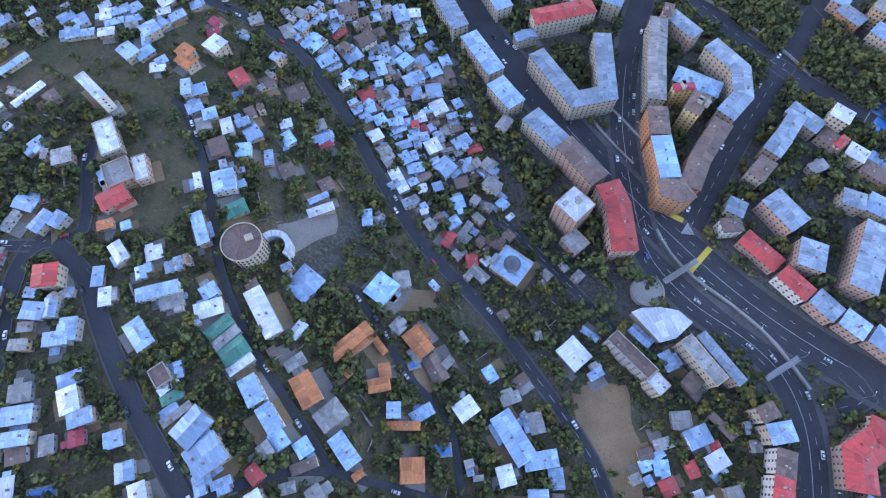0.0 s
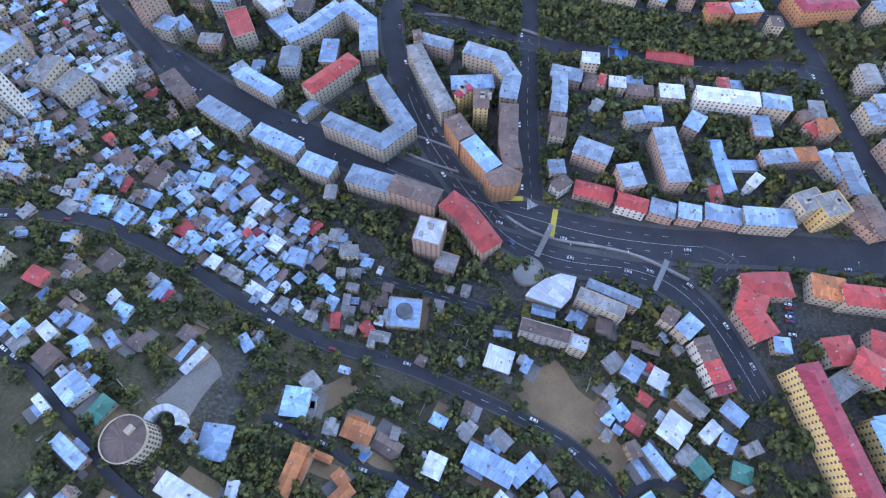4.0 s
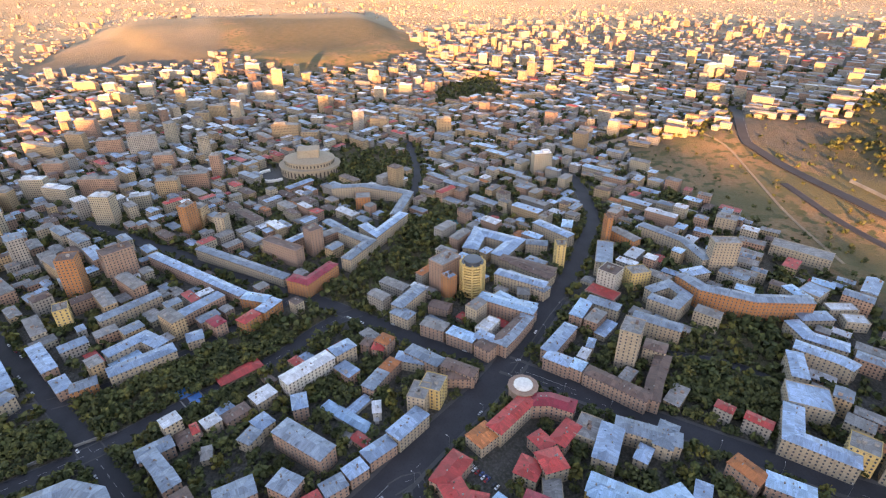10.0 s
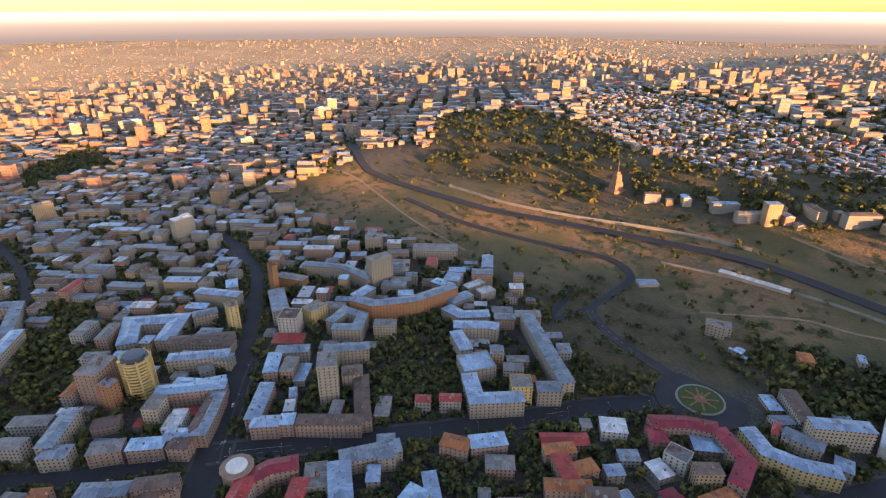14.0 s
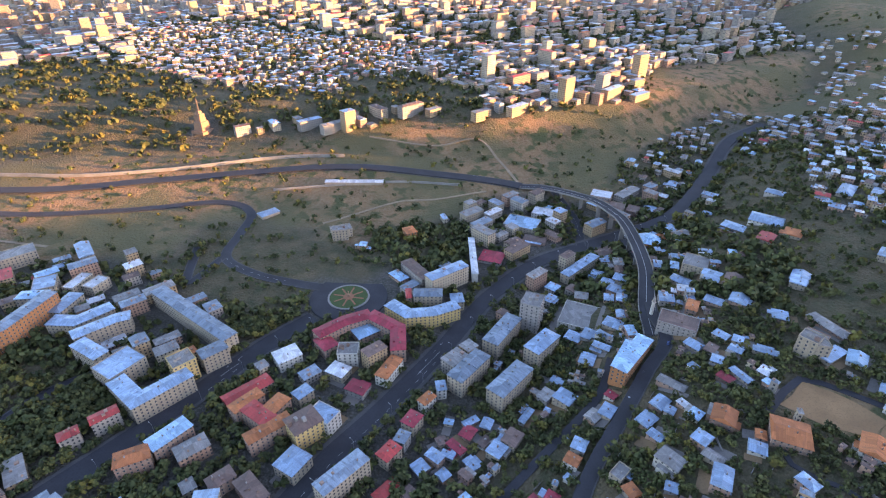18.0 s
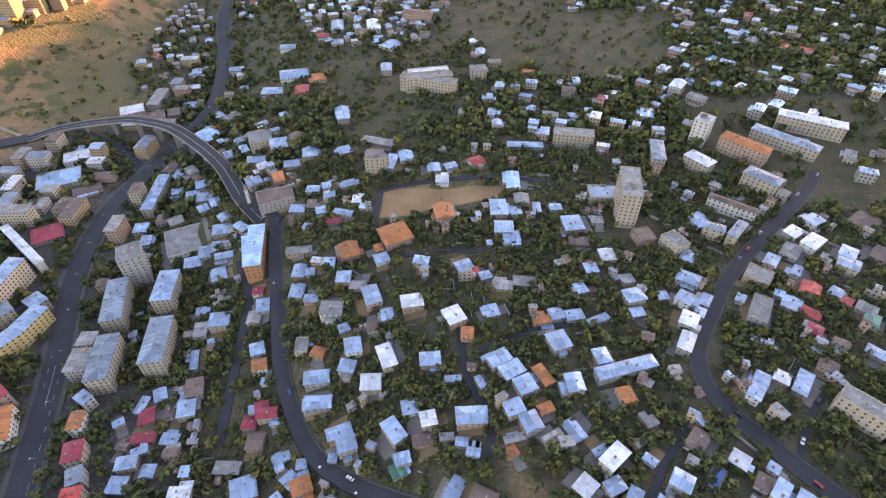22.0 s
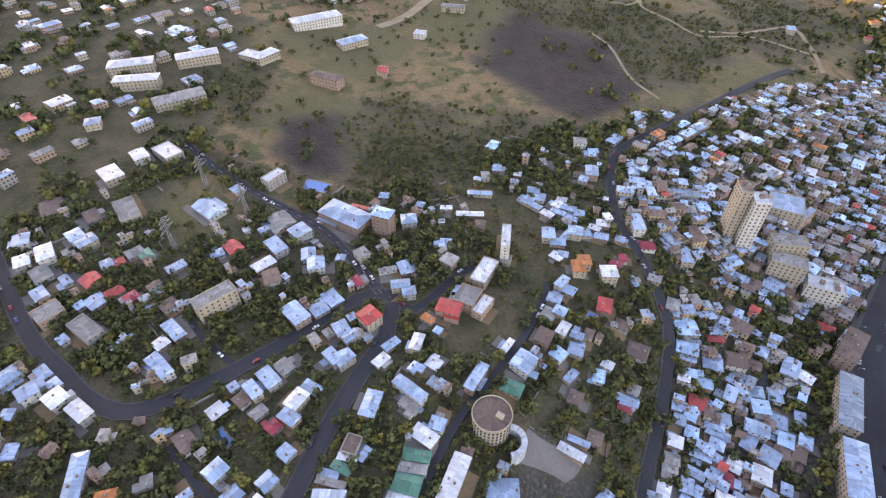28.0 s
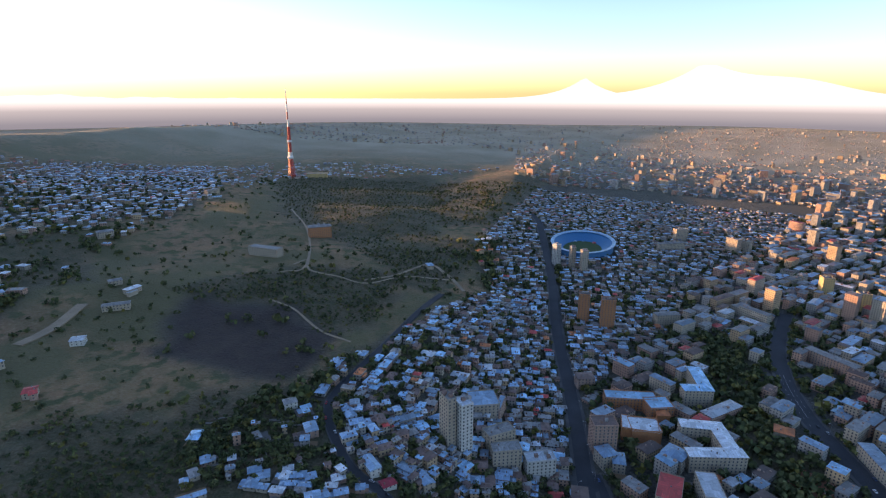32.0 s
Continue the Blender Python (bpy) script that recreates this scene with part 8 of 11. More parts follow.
building("house", 1, 5.2, "orange", "grey", (19.7, -28.1), (7.5, -26.6), flat=True, high=2.8)
building("house", 1, 5.4, "grey", "white", (32.3, 33.4), (41.9, 36.8), high=2.8, rise=0.5)
building("house", 1, 7.4, "grey", "cream", (51.5, 17.0), (49.3, 27.4), high=2.8, rise=0.7)
building("house", 1, 5.2, "brown", "cream", (36.7, 80.0), (33.9, 84.6), high=2.8, rise=0.3)
building("shed", 1, 4.4, "grey", "brown", (52.7, 69.6), (56.6, 70.5), high=2.8, rise=0.4, windows=False)
building("house", 1, 5.1, "grey", "tuff", (113.2, 10.1), (122.8, 12.8), high=2.8, rise=1.0)
# rows between the avenue and the winding road
building("block", 3, 7.9, "zinc", "white", (63.1, -283.6), (66.7, -292.5))
building("block", 3, 8.9, "orange", "white", (75.1, -268.2), (69.3, -278.6))
building("block", 3, 11.9, "crimson", "cream", (80.2, -246.8), (75.8, -258.7))
building("block", 3, 9.2, "zinc", "grey", (81.6, -231.4), (79.5, -240.9))
building("block", 3, 11.6, "red", "cream", (89.0, -216.6), (82.9, -229.5))
building("block", 3, 12.3, "orange", "white", (112.3, -287.0), (106.2, -311.3))
building("house", 2, 11.6, "crimson", "grey", (120.1, -275.2), (135.6, -279.0), high=2.8, rise=0.7)
building("house", 1, 4.3, "blue", "cream", (50.1, -260.9), (56.2, -261.2), high=2.8, rise=0.3)
building("house", 1, 9.0, "crimson", "tuff", (40.0, -249.9), (36.1, -259.8), high=2.8, rise=0.9)
building("house", 1, 5.0, "zinc", "tuff", (42.2, -260.8), (33.7, -268.9), high=2.8, rise=1.0)
building("house", 1, 7.3, "zinc", "brown", (27.1, -260.7), (25.4, -269.7), high=2.8, rise=1.5)
building("house", 2, 10.4, "brown", "cream", (9.6, -246.6), (4.2, -259.0), high=2.8, rise=1.0)
building("house", 2, 10.4, "zinc", "cream", (18.6, -236.7), (13.7, -247.1), high=2.8, rise=1.0)
building("house", 1, 5.7, "brown", "white", (27.9, -245.2), (23.1, -253.1), high=2.8, rise=0.3)
building("house", 2, 7.6, "zinc", "tuff", (51.0, -226.5), (60.9, -231.6), high=2.8, rise=1.5)
building("house", 1, 4.3, "zinc", "grey", (44.0, -232.5), (52.4, -235.1), high=2.8, rise=0.3)
building("house", 1, 9.3, "zinc", "grey", (60.5, -217.4), (68.0, -223.6), high=2.8, rise=0.9)
building("house", 1, 7.4, "zinc", "tuff", (50.1, -214.8), (45.6, -220.9), high=2.8, rise=1.5)
building("house", 1, 6.8, "zinc", "grey", (27.5, -226.9), (35.1, -233.5), high=2.8, rise=1.0)
building("house", 1, 5.9, "crimson", "grey", (38.1, -237.5), (49.5, -244.7), high=2.8, rise=1.2)
building("house", 1, 4.1, "brown", "cream", (53.6, -241.0), (57.8, -245.9), high=2.8, rise=0.2)
building("house", 2, 12.0, "zinc", "cream", (-32.5, -287.4), (-20.7, -294.4), high=2.8, rise=0.7)
building("house", 2, 8.3, "grey", "grey", (-10.2, -288.8), (-15.9, -299.2), high=2.8, rise=0.5)
building("house", 1, 4.4, "zinc", "grey", (2.5, -268.7), (-3.7, -282.4), high=2.8, rise=0.9)
building("shed", 1, 3.7, "zinc", "cream", (-14.5, -279.3), (-15.5, -282.7), high=2.8, rise=0.4, windows=False)
building("house", 1, 6.2, "zinc", "white", (-18.3, -309.2), (-20.7, -315.3), high=2.8, rise=0.4)
building("house", 1, 12.4, "zinc", "brown", (-30.1, -360.0), (-34.4, -370.9), high=2.8, rise=0.7)
building("house", 1, 10.9, "zinc", "cream", (-41.2, -328.1), (-44.3, -340.6), high=2.8, rise=1.1)
building("house", 1, 8.1, "zinc", "grey", (-41.1, -361.3), (-45.8, -373.7), high=2.8, rise=0.8)
building("house", 1, 6.5, "zinc", "cream", (-59.9, -346.2), (-47.3, -351.1), high=2.8, rise=0.4)
building("house", 1, 12.4, "zinc", "cream", (-70.2, -375.1), (-57.1, -380.9), high=2.8, rise=0.7)
building("house", 1, 6.7, "zinc", "white", (-61.4, -359.1), (-50.8, -366.7), high=2.8, rise=1.3)
building("house", 1, 32.0, "grey", "white", (-34.2, -379.1), (-41.3, -412.6), flat=True, high=2.8)
building("house", 1, 8.1, "crimson", "cream", (-19.8, -205.4), (-22.8, -212.5), high=2.8, rise=0.5)
building("house", 1, 6.2, "crimson", "white", (-60.7, -290.0), (-54.8, -294.1), high=2.8, rise=0.4)
# about the northern junction
building("villa", 3, 21.8, "white", "tuff", (-77.1, -657.8), (-52.2, -663.2), flat=True, high=2.8)
building("villa", 2, 19.8, "brown", "cream", (-80.6, -628.2), (-84.6, -648.4), flat=True, high=2.8)
building("villa", 2, 13.7, "brown", "brown", (-99.6, -625.0), (-104.7, -642.8), flat=True, high=2.8)
building("house", 1, 14.4, "zinc", "tuff", (-120.8, -636.9), (-125.7, -650.9), high=2.8, rise=0.9)
building("block", 3, 11.1, "zinc", "cream", (-22.9, -460.6), (-53.0, -505.7))
building("house", 1, 8.9, "zinc", "white", (-60.1, -476.0), (-50.3, -479.4), high=2.8, rise=0.9)
building("house", 1, 11.8, "zinc", "tuff", (-61.0, -450.7), (-65.6, -462.1), high=2.8, rise=0.7)
building("house", 1, 11.7, "zinc", "cream", (-82.3, -462.0), (-70.3, -465.9), high=2.8, rise=2.3)
building("house", 1, 12.1, "zinc", "brown", (-77.6, -436.2), (-63.9, -442.9), high=2.8, rise=1.2)
building("villa", 2, 28.7, "blue", "cream", (9.9, -565.2), (47.7, -573.2), flat=True, high=2.8)
building("villa", 2, 18.9, "white", "white", (-5.9, -600.4), (18.3, -605.0), flat=True, high=2.8)
building("house", 1, 12.9, "brown", "tuff", (-0.8, -534.4), (23.8, -537.7), high=2.8, rise=0.8)
building("house", 1, 21.7, "crimson", "grey", (41.6, -485.6), (65.3, -488.5), high=2.8, rise=1.3)
building("villa", 3, 18.2, "brown", "grey", (-122.9, -358.9), (-95.6, -367.7), flat=True, high=2.8)
building("house", 2, 8.6, "orange", "tuff", (-120.7, -379.5), (-125.5, -393.9), high=2.8, rise=1.7)
building("house", 1, 13.8, "red", "cream", (-207.1, -507.9), (-216.9, -524.1), high=2.8, rise=1.4)
building("house", 1, 15.0, "zinc", "brown", (-202.8, -543.4), (-182.9, -556.2), high=2.8, rise=0.9)
building("house", 1, 22.4, "zinc", "white", (-238.4, -552.1), (-209.8, -564.6), high=2.8, rise=3.1)
building("house", 1, 15.4, "orange", "cream", (-234.7, -518.8), (-242.2, -533.4), high=2.8, rise=0.9)
building("house", 1, 13.7, "zinc", "cream", (-214.5, -433.9), (-222.9, -450.3), high=2.8, rise=2.7)
building("villa", 2, 11.0, "zinc", "cream", (-296.9, -480.2), (-307.0, -496.3), high=2.8, rise=0.7)
building("house", 1, 11.0, "zinc", "cream", (-130.8, -435.7), (-116.7, -444.7), high=2.8, rise=1.5)
building("villa", 3, 21.3, "grey", "cream", (-136.5, -454.3), (-143.7, -475.4), flat=True, high=2.8)
building("house", 1, 9.7, "zinc", "tuff", (-147.0, -393.3), (-134.7, -399.2), high=2.8, rise=0.6)
building("house", 1, 13.1, "brown", "white", (-159.4, -421.8), (-166.7, -439.6), high=2.8, rise=2.6)
building("house", 1, 12.4, "zinc", "white", (-145.3, -430.9), (-153.4, -448.9), high=2.8, rise=1.2)
building("house", 1, 9.3, "zinc", "white", (-347.9, -623.3), (-358.9, -641.3), high=2.8, rise=0.6)
building("villa", 2, 15.8, "white", "white", (-347.1, -582.9), (-362.9, -610.2), high=2.8, rise=1.6)
building("house", 1, 14.7, "zinc", "cream", (-314.7, -618.3), (-332.7, -648.3), high=2.8, rise=2.9)
building("house", 1, 12.7, "zinc", "white", (-261.2, -628.8), (-244.6, -638.1), high=2.8, rise=1.8)
building("house", 1, 20.0, "zinc", "cream", (-332.4, -535.9), (-351.6, -541.9), high=2.8, rise=2.8)



# ---------------------------------------------------------------- specials
def plain(name, color, rough=0.7, metal=0.0, speck=0.25):
    m, nt, b = shader(name, color, rough, metal)
    c = mix_rgb(nt, noise_fac(nt, 0.5, 0.4, 0.75, 4), color, tuple(v * (1 - speck) for v in color))
    nt.links.new(c, b.inputs["Base Color"])
    return m


WATER = plain("pool_water", (0.03, 0.20, 0.50), 0.08)
TURQUOISE = plain("shallow_water", (0.06, 0.30, 0.36), 0.1)
RED_PAINT = plain("red_steel_paint", (0.45, 0.05, 0.035), 0.5)
WHITE_PAINT = plain("white_steel_paint", (0.75, 0.74, 0.72), 0.5)
STEEL = plain("galvanised_steel", (0.30, 0.30, 0.30), 0.5, 0.6)
LAWN = plain("lawn", (0.05, 0.085, 0.025), 0.95)
CLAY = plain("clay_court", (0.30, 0.13, 0.075), 0.95)
BASALT = plain("brown_basalt", (0.30, 0.17, 0.11), 0.9)
BLUE_SEATS = plain("blue_seats", (0.03, 0.16, 0.34), 0.6)
COPPER = plain("dark_copper", (0.07, 0.055, 0.05), 0.7)


def lathe(profile, n, cx=0.0, cy=0.0, start=0.0, turn=2 * math.pi, sx=1.0, sy=1.0):
    """Turn a profile of (radius, height) pairs round the upright axis at cx, cy."""
    full = turn > 6.28
    m = n if full else n + 1
    v = [(cx + sx * r * math.cos(start + turn * i / n), cy + sy * r * math.sin(start + turn * i / n), z) for i in range(m) for r, z in profile]
    k = len(profile)
    f = [(i * k + j, ((i + 1) % m) * k + j, ((i + 1) % m) * k + j + 1, i * k + j + 1) for i in range(n) for j in range(k - 1)]
    return v, f


def bar(v, f, a, b, w):
    """A square bar from a to b."""
    a, b = Vector(a), Vector(b)
    d = (b - a).normalized()
    s = d.cross(Vector((0.31, 0.17, 0.93))).normalized() * w / 2
    t = d.cross(s).normalized() * w / 2
    n = len(v)
    for p in (a, b):
        v += [tuple(p + s + t), tuple(p - s + t), tuple(p - s - t), tuple(p + s - t)]
    f += [(n + i, n + (i + 1) % 4, n + 4 + (i + 1) % 4, n + 4 + i) for i in range(4)] + [(n, n + 3, n + 2, n + 1), (n + 4, n + 5, n + 6, n + 7)]


def lattice(v, f, cx, cy, z0, z1, r0, r1, sides_n, levels, w):
    """A braced frame that tapers from r0 to r1."""
    rings = []
    for i in range(levels + 1):
        t = i / levels
        r = r0 + (r1 - r0) * t
        rings.append([(cx + r * math.cos(6.2832 * (k + 0.5) / sides_n), cy + r * math.sin(6.2832 * (k + 0.5) / sides_n), z0 + (z1 - z0) * t) for k in range(sides_n)])
    for a, b in zip(rings, rings[1:]):
        for k in range(sides_n):
            bar(v, f, a[k], b[k], w)
            bar(v, f, a[k], b[(k + 1) % sides_n], w * 0.6)
            bar(v, f, b[k], a[(k + 1) % sides_n], w * 0.6)
            bar(v, f, b[k], b[(k + 1) % sides_n], w * 0.7)


# broadcasting tower on the far hill
tx, ty = -1079.0, 1520.0
tz = gz(tx, ty)
root = thing("broadcast_tower", tx, ty, tz, "tall red and white steel lattice broadcasting tower on a hill", "tower")
for name, z0, z1, r0, r1, lv, w, mat in (("lower_lattice", 0, 62, 15, 8, 6, 1.6, RED_PAINT), ("white_collar", 62, 84, 8.5, 7, 2, 2.2, WHITE_PAINT), ("middle_lattice", 84, 118, 6, 5.5, 5, 1.8, RED_PAINT),
                                     ("upper_lattice", 124, 166, 5.2, 4.8, 5, 1.9, RED_PAINT)):
    v, f = [], []
    lattice(v, f, tx, ty, tz + z0, tz + z1, r0, r1, 3, lv, w)
    part(name, v, f, mat, root)
v, f = lathe([(0, tz + 64), (7, tz + 64), (10, tz + 66), (10, tz + 70), (7, tz + 72), (0, tz + 72)], 18, tx, ty)
part("platform", v, f, WHITE_PAINT, root)
v, f = lathe([(0, tz + 117), (7.5, tz + 118), (7.5, tz + 124), (0, tz + 125)], 18, tx, ty)
part("cabin", v, f, WHITE_PAINT, root)
z = 166.0
for i, (dz, r) in enumerate(((24, 2.6), (24, 2.3), (24, 2.0), (24, 1.6), (24, 1.2))):
    v, f = lathe([(0, tz + z), (r, tz + z), (r * 0.92, tz + z + dz), (0, tz + z + dz)], 8, tx, ty)
    part("mast_section", v, f, RED_PAINT if i % 2 else WHITE_PAINT, root)
    z += dz
building("hall", 4, 26, "grey", "yellow", (-1045, 1560), (-985, 1590), flat=True)

# opera house: two drums and a flat upper stage over a round arcade
ox, oy = 828.0, 276.0
oz = gz(ox, oy)
root = thing("opera_house", ox, oy, oz - 2, "large oval grey stone opera house with arcades among trees", "building")
for name, prof in (("arcade", [(41, oz - 3), (41, oz + 13), (42.5, oz + 13.2), (42.5, oz + 14.5), (34, oz + 14.6)]), ("drum", [(34, oz + 14), (34, oz + 22), (35, oz + 22.2), (35, oz + 23.4), (16, oz + 27), (0, oz + 27.5)])):
    v, f = lathe(prof, 56, ox, oy, sx=1.0, sy=1.18)
    part(name, v, f, WALL["cream"], root)
v, f = [], []
box(v, f, (ox, oy, oz + 20), 26, 34, 19, 0.2)
part("stage_tower", v, f, WALL["cream"], root)
v, f = [], []
for ring_r, ring_z, hi in ((41.0, oz + 1, 9), (34.0, oz + 16, 4)):
    for i in range(44):
        a = 6.2832 * i / 44
        box(v, f, (ox + ring_r * math.cos(a), oy + 1.18 * ring_r * math.sin(a), ring_z), 0.6, 2.4, hi, math.atan2(1.18 * math.sin(a), math.cos(a)))
part("arch_opening", v, f, COPPER, root, kind="stuff")
mark([(ox - 12, oy - 12), (ox + 12, oy + 12)], 92, 2)
mark([(ox - 12, oy + 12), (ox + 12, oy - 12)], 92, 2)
v, f = lathe([(0.1, gz(805, 330) + 0.6), (24, gz(805, 330) + 0.6), (24, gz(805, 330) - 3)], 30, 803, 332)
tagged(part("pavement", v, f, PAVING, None), "round paved terrace beside the opera house", "pavement", kind="structure")
v, f = lathe([(23, gz(805, 330) + 0.5), (23, gz(805, 330) + 4), (27, gz(805, 330) + 4.4), (27, gz(805, 330) + 0.5)], 26, 803, 332, 0.5, 3.6)
tagged(part("canopy", v, f, WHITE_PAINT, None), "curved row of white cafe awnings on a terrace", "canopy")

# monument on the plateau
mx, my = 546.0, -723.0
mz = gz(mx, my)
root = thing("monument", mx, my, mz, "tall stepped brown basalt pedestal with a dark copper figure", "monument")
v, f = lathe([(17, mz - 2), (17, mz + 3), (12, mz + 3.2), (10.5, mz + 16), (8.5, mz + 17), (7.2, mz + 28), (5, mz + 29), (4.2, mz + 33), (0, mz + 33.2)], 4, mx, my, 0.6)
part("pedestal", v, f, BASALT, root)
v, f = lathe([(0, mz + 33), (1.9, mz + 33.2), (1.3, mz + 40), (1.7, mz + 47), (0.8, mz + 50), (0.9, mz + 52), (0, mz + 53)], 8, mx, my)
box(v, f, (mx, my, mz + 45), 9, 0.9, 0.9, 0.9)
part("sculpture", v, f, COPPER, root)
patch(4, (516, -690), (566, -690), (590, -745), (530, -760))

# roundabout with a planted disc
rx0, ry0 = 178.0, -389.0
rz0 = gz(rx0, ry0)
v, f = lathe([(0.1, rz0 + 0.75), (37, rz0 + 0.55), (38, rz0 - 3)], 48, rx0, ry0)
tagged(part("road", v, f, ASPHALT, None), "wide asphalt roundabout carriageway", "road", kind="structure")
v, f = lathe([(0.1, rz0 + 1.5), (19, rz0 + 1.1), (19.6, rz0 + 1.1), (19.6, rz0 + 0.4)], 44, rx0, ry0)
root = thing("traffic_island", rx0, ry0, rz0, "round lawn island with paths and flower beds in a roundabout", "traffic island")
part("lawn", v, f, LAWN, root)
v, f = lathe([(18.2, rz0 + 1.3), (18.4, rz0 + 1.5), (19.9, rz0 + 1.5), (20.1, rz0 + 0.5)], 44, rx0, ry0)
part("kerb", v, f, CONCRETE, root)
v, f = [], []
for a in range(4):
    box(v, f, (rx0, ry0, rz0 + 1.35), 30, 1.6, 0.22, a * 0.785)
v2, f2 = lathe([(0.1, rz0 + 1.75), (5, rz0 + 1.75), (5.3, rz0 + 1.2)], 20, rx0, ry0)
f += [tuple(i + len(v) for i in q) for q in f2]
v += v2
part("path", v, f, CLAY, root)
v, f = lathe([(0, rz0 + 1.2), (1.6, rz0 + 1.4), (1.3, rz0 + 4), (0.6, rz0 + 4.3), (0.5, rz0 + 7.5), (0, rz0 + 8)], 8, rx0, ry0)
part("statue_plinth", v, f, BASALT, root)
patch(4, (140, -360), (215, -360), (222, -420), (135, -425))
mark([(178, -389), (179, -389)], 76, 1)

# round building on the hillside with a crescent wing
bx, by = -104.7, 108.7
bz = gz(bx, by)
root = thing("round_building", bx, by, bz - 3, "round cream building with a dark brown roof and many small windows", "building")
v, f = lathe([(10.4, bz - 4), (10.4, bz + 13.5), (10.9, bz + 13.7), (10.9, bz + 15), (10.4, bz + 15), (10.4, bz + 14.2)], 48, bx, by)
part("wall", v, f, WALL["cream"], root)
v, f = lathe([(10.4, bz + 14.3), (5, bz + 14.8), (0, bz + 14.9)], 48, bx, by)
rp = part("roof", v, f, ROOF["brown"], root)
v, f = [], []
box(v, f, (bx + 4, by + 2, bz + 14.5), 4, 3, 2.2, 0.4)
part("roof_housing", v, f, WALL["cream"], rp)
v, f = [], []
for s in range(4):
    for i in range(30):
        a = 6.2832 * i / 30
        box(v, f, (bx + 10.4 * math.cos(a), by + 10.4 * math.sin(a), bz + 1 + s * 3.1), 0.4, 1.1, 1.7, a)
part("window", v, f, GLASS, root, kind="stuff")
v, f = lathe([(6.4, bz - 10), (6.4, bz + 2.4), (9.6, bz + 3.0), (9.6, bz - 10)], 26, -92.0, 111.0, -0.6, 3.2)
part("crescent_roof", v, f, ROOF["white"], root)
mark([(bx, by), (bx + 1, by)], 27, 2)
patch(4, (-88, 128), (-60, 150), (-42, 138), (-62, 106), (-82, 92))

# round corner hall with a shallow white dome
dx, dy = 314.0, -40.0
dz = gz(dx, dy)
root = thing("corner_rotunda", dx, dy, dz - 2, "pink tuff street-corner rotunda under a shallow white dome", "building")
v, f = lathe([(11, dz - 3), (11, dz + 14), (12, dz + 14.3), (12, dz + 15.2), (7, dz + 15.4)], 12, dx, dy)
part("drum", v, f, WALL["tuff"], root)
v, f = lathe([(7.4, dz + 15.2), (7.4, dz + 16.4), (5.4, dz + 17.6), (2.6, dz + 18.2), (0, dz + 18.4)], 28, dx, dy)
part("dome", v, f, WHITE_PAINT, root)
mark([(dx, dy), (dx + 1, dy)], 24, 2)

# round golden tower with ring balconies
yx, yy = 466.0, 2.0
yz = gz(yx, yy)
root = thing("round_tower_block", yx, yy, yz - 3, "round yellow tower block with ring balconies on every storey", "building")
v, f = lathe([(11, yz - 4), (11, yz + 38), (9, yz + 38.2), (9, yz + 41), (0, yz + 41.3)], 28, yx, yy)
part("core_wall", v, f, GLASS, root)
for s in range(12):
    v, f = lathe([(11, yz + 1.8 + s * 3.1), (13, yz + 1.8 + s * 3.1), (13, yz + 3.3 + s * 3.1), (11, yz + 3.3 + s * 3.1)], 28, yx, yy)
    part("balcony_ring", v, f, WALL["yellow"], root)
v, f = [], []
for i in range(8):
    a = 6.2832 * i / 8
    box(v, f, (yx + 12 * math.cos(a), yy + 12 * math.sin(a), yz - 3), 2.4, 1.6, 42, a)
part("pier", v, f, WALL["yellow"], root, kind="stuff")
mark([(yx, yy), (yx + 1, yy)], 27, 2)

# stadium far down the valley
sx0, sy0 = -92.0, 1148.0
sz0 = gz(sx0, sy0)
root = thing("stadium", sx0, sy0, sz0, "open oval stadium with a light blue rim and a grass pitch", "stadium")
v, f = lathe([(38, sz0 + 1), (50, sz0 + 9), (59, sz0 + 15), (60, sz0 + 15), (60, sz0 - 4)], 56, sx0, sy0, sx=1.05, sy=1.5)
part("stand", v, f, BLUE_SEATS, root)
v, f = lathe([(57, sz0 + 15.6), (64, sz0 + 16.6), (64, sz0 + 17.4), (57, sz0 + 16.4)], 56, sx0, sy0, sx=1.05, sy=1.5)
part("rim_canopy", v, f, ROOF["blue"], root)
v, f = lathe([(0.1, sz0 + 1.3), (38, sz0 + 1.3), (39, sz0)], 40, sx0, sy0, sx=1.05, sy=1.5)
part("pitch", v, f, LAWN, root)
mark([(sx0, sy0 - 45), (sx0, sy0 + 45)], 136, 2)

# concrete overlook, footbridge over the sunken road, and painted crossings
v, f = [], []
v2, f2 = lathe([(0.1, 3.2), (9, 3.0), (9.3, 3.0), (9.3, 4.1), (9.8, 4.1), (9.8, -4)], 30, 122, 97, sx=1.0, sy=1.0)
tagged(part("overlook_terrace", v2, f2, CONCRETE, None), "round grey concrete overlook terrace above the sunken road", "terrace")
root = thing("footbridge", 142, 108, 4, "narrow concrete footbridge over the sunken road", "bridge")
for name, off, w, hi, mat in (("deck", 0, 3.2, 0.5, CONCRETE), ("railing", -1.6, 0.15, 1.1, STEEL), ("railing", 1.6, 0.15, 1.1, STEEL)):
    v, f = [], []
    box(v, f, (143 - off * 0.52, 109 + off * 0.86, 4.6 + (0.5 if w < 1 else 0)), 26, w, hi, 0.55)
    part(name, v, f, mat, root)
root = thing("footbridge", 190, 51, 4, "narrow dark steel footbridge over the avenue", "bridge")
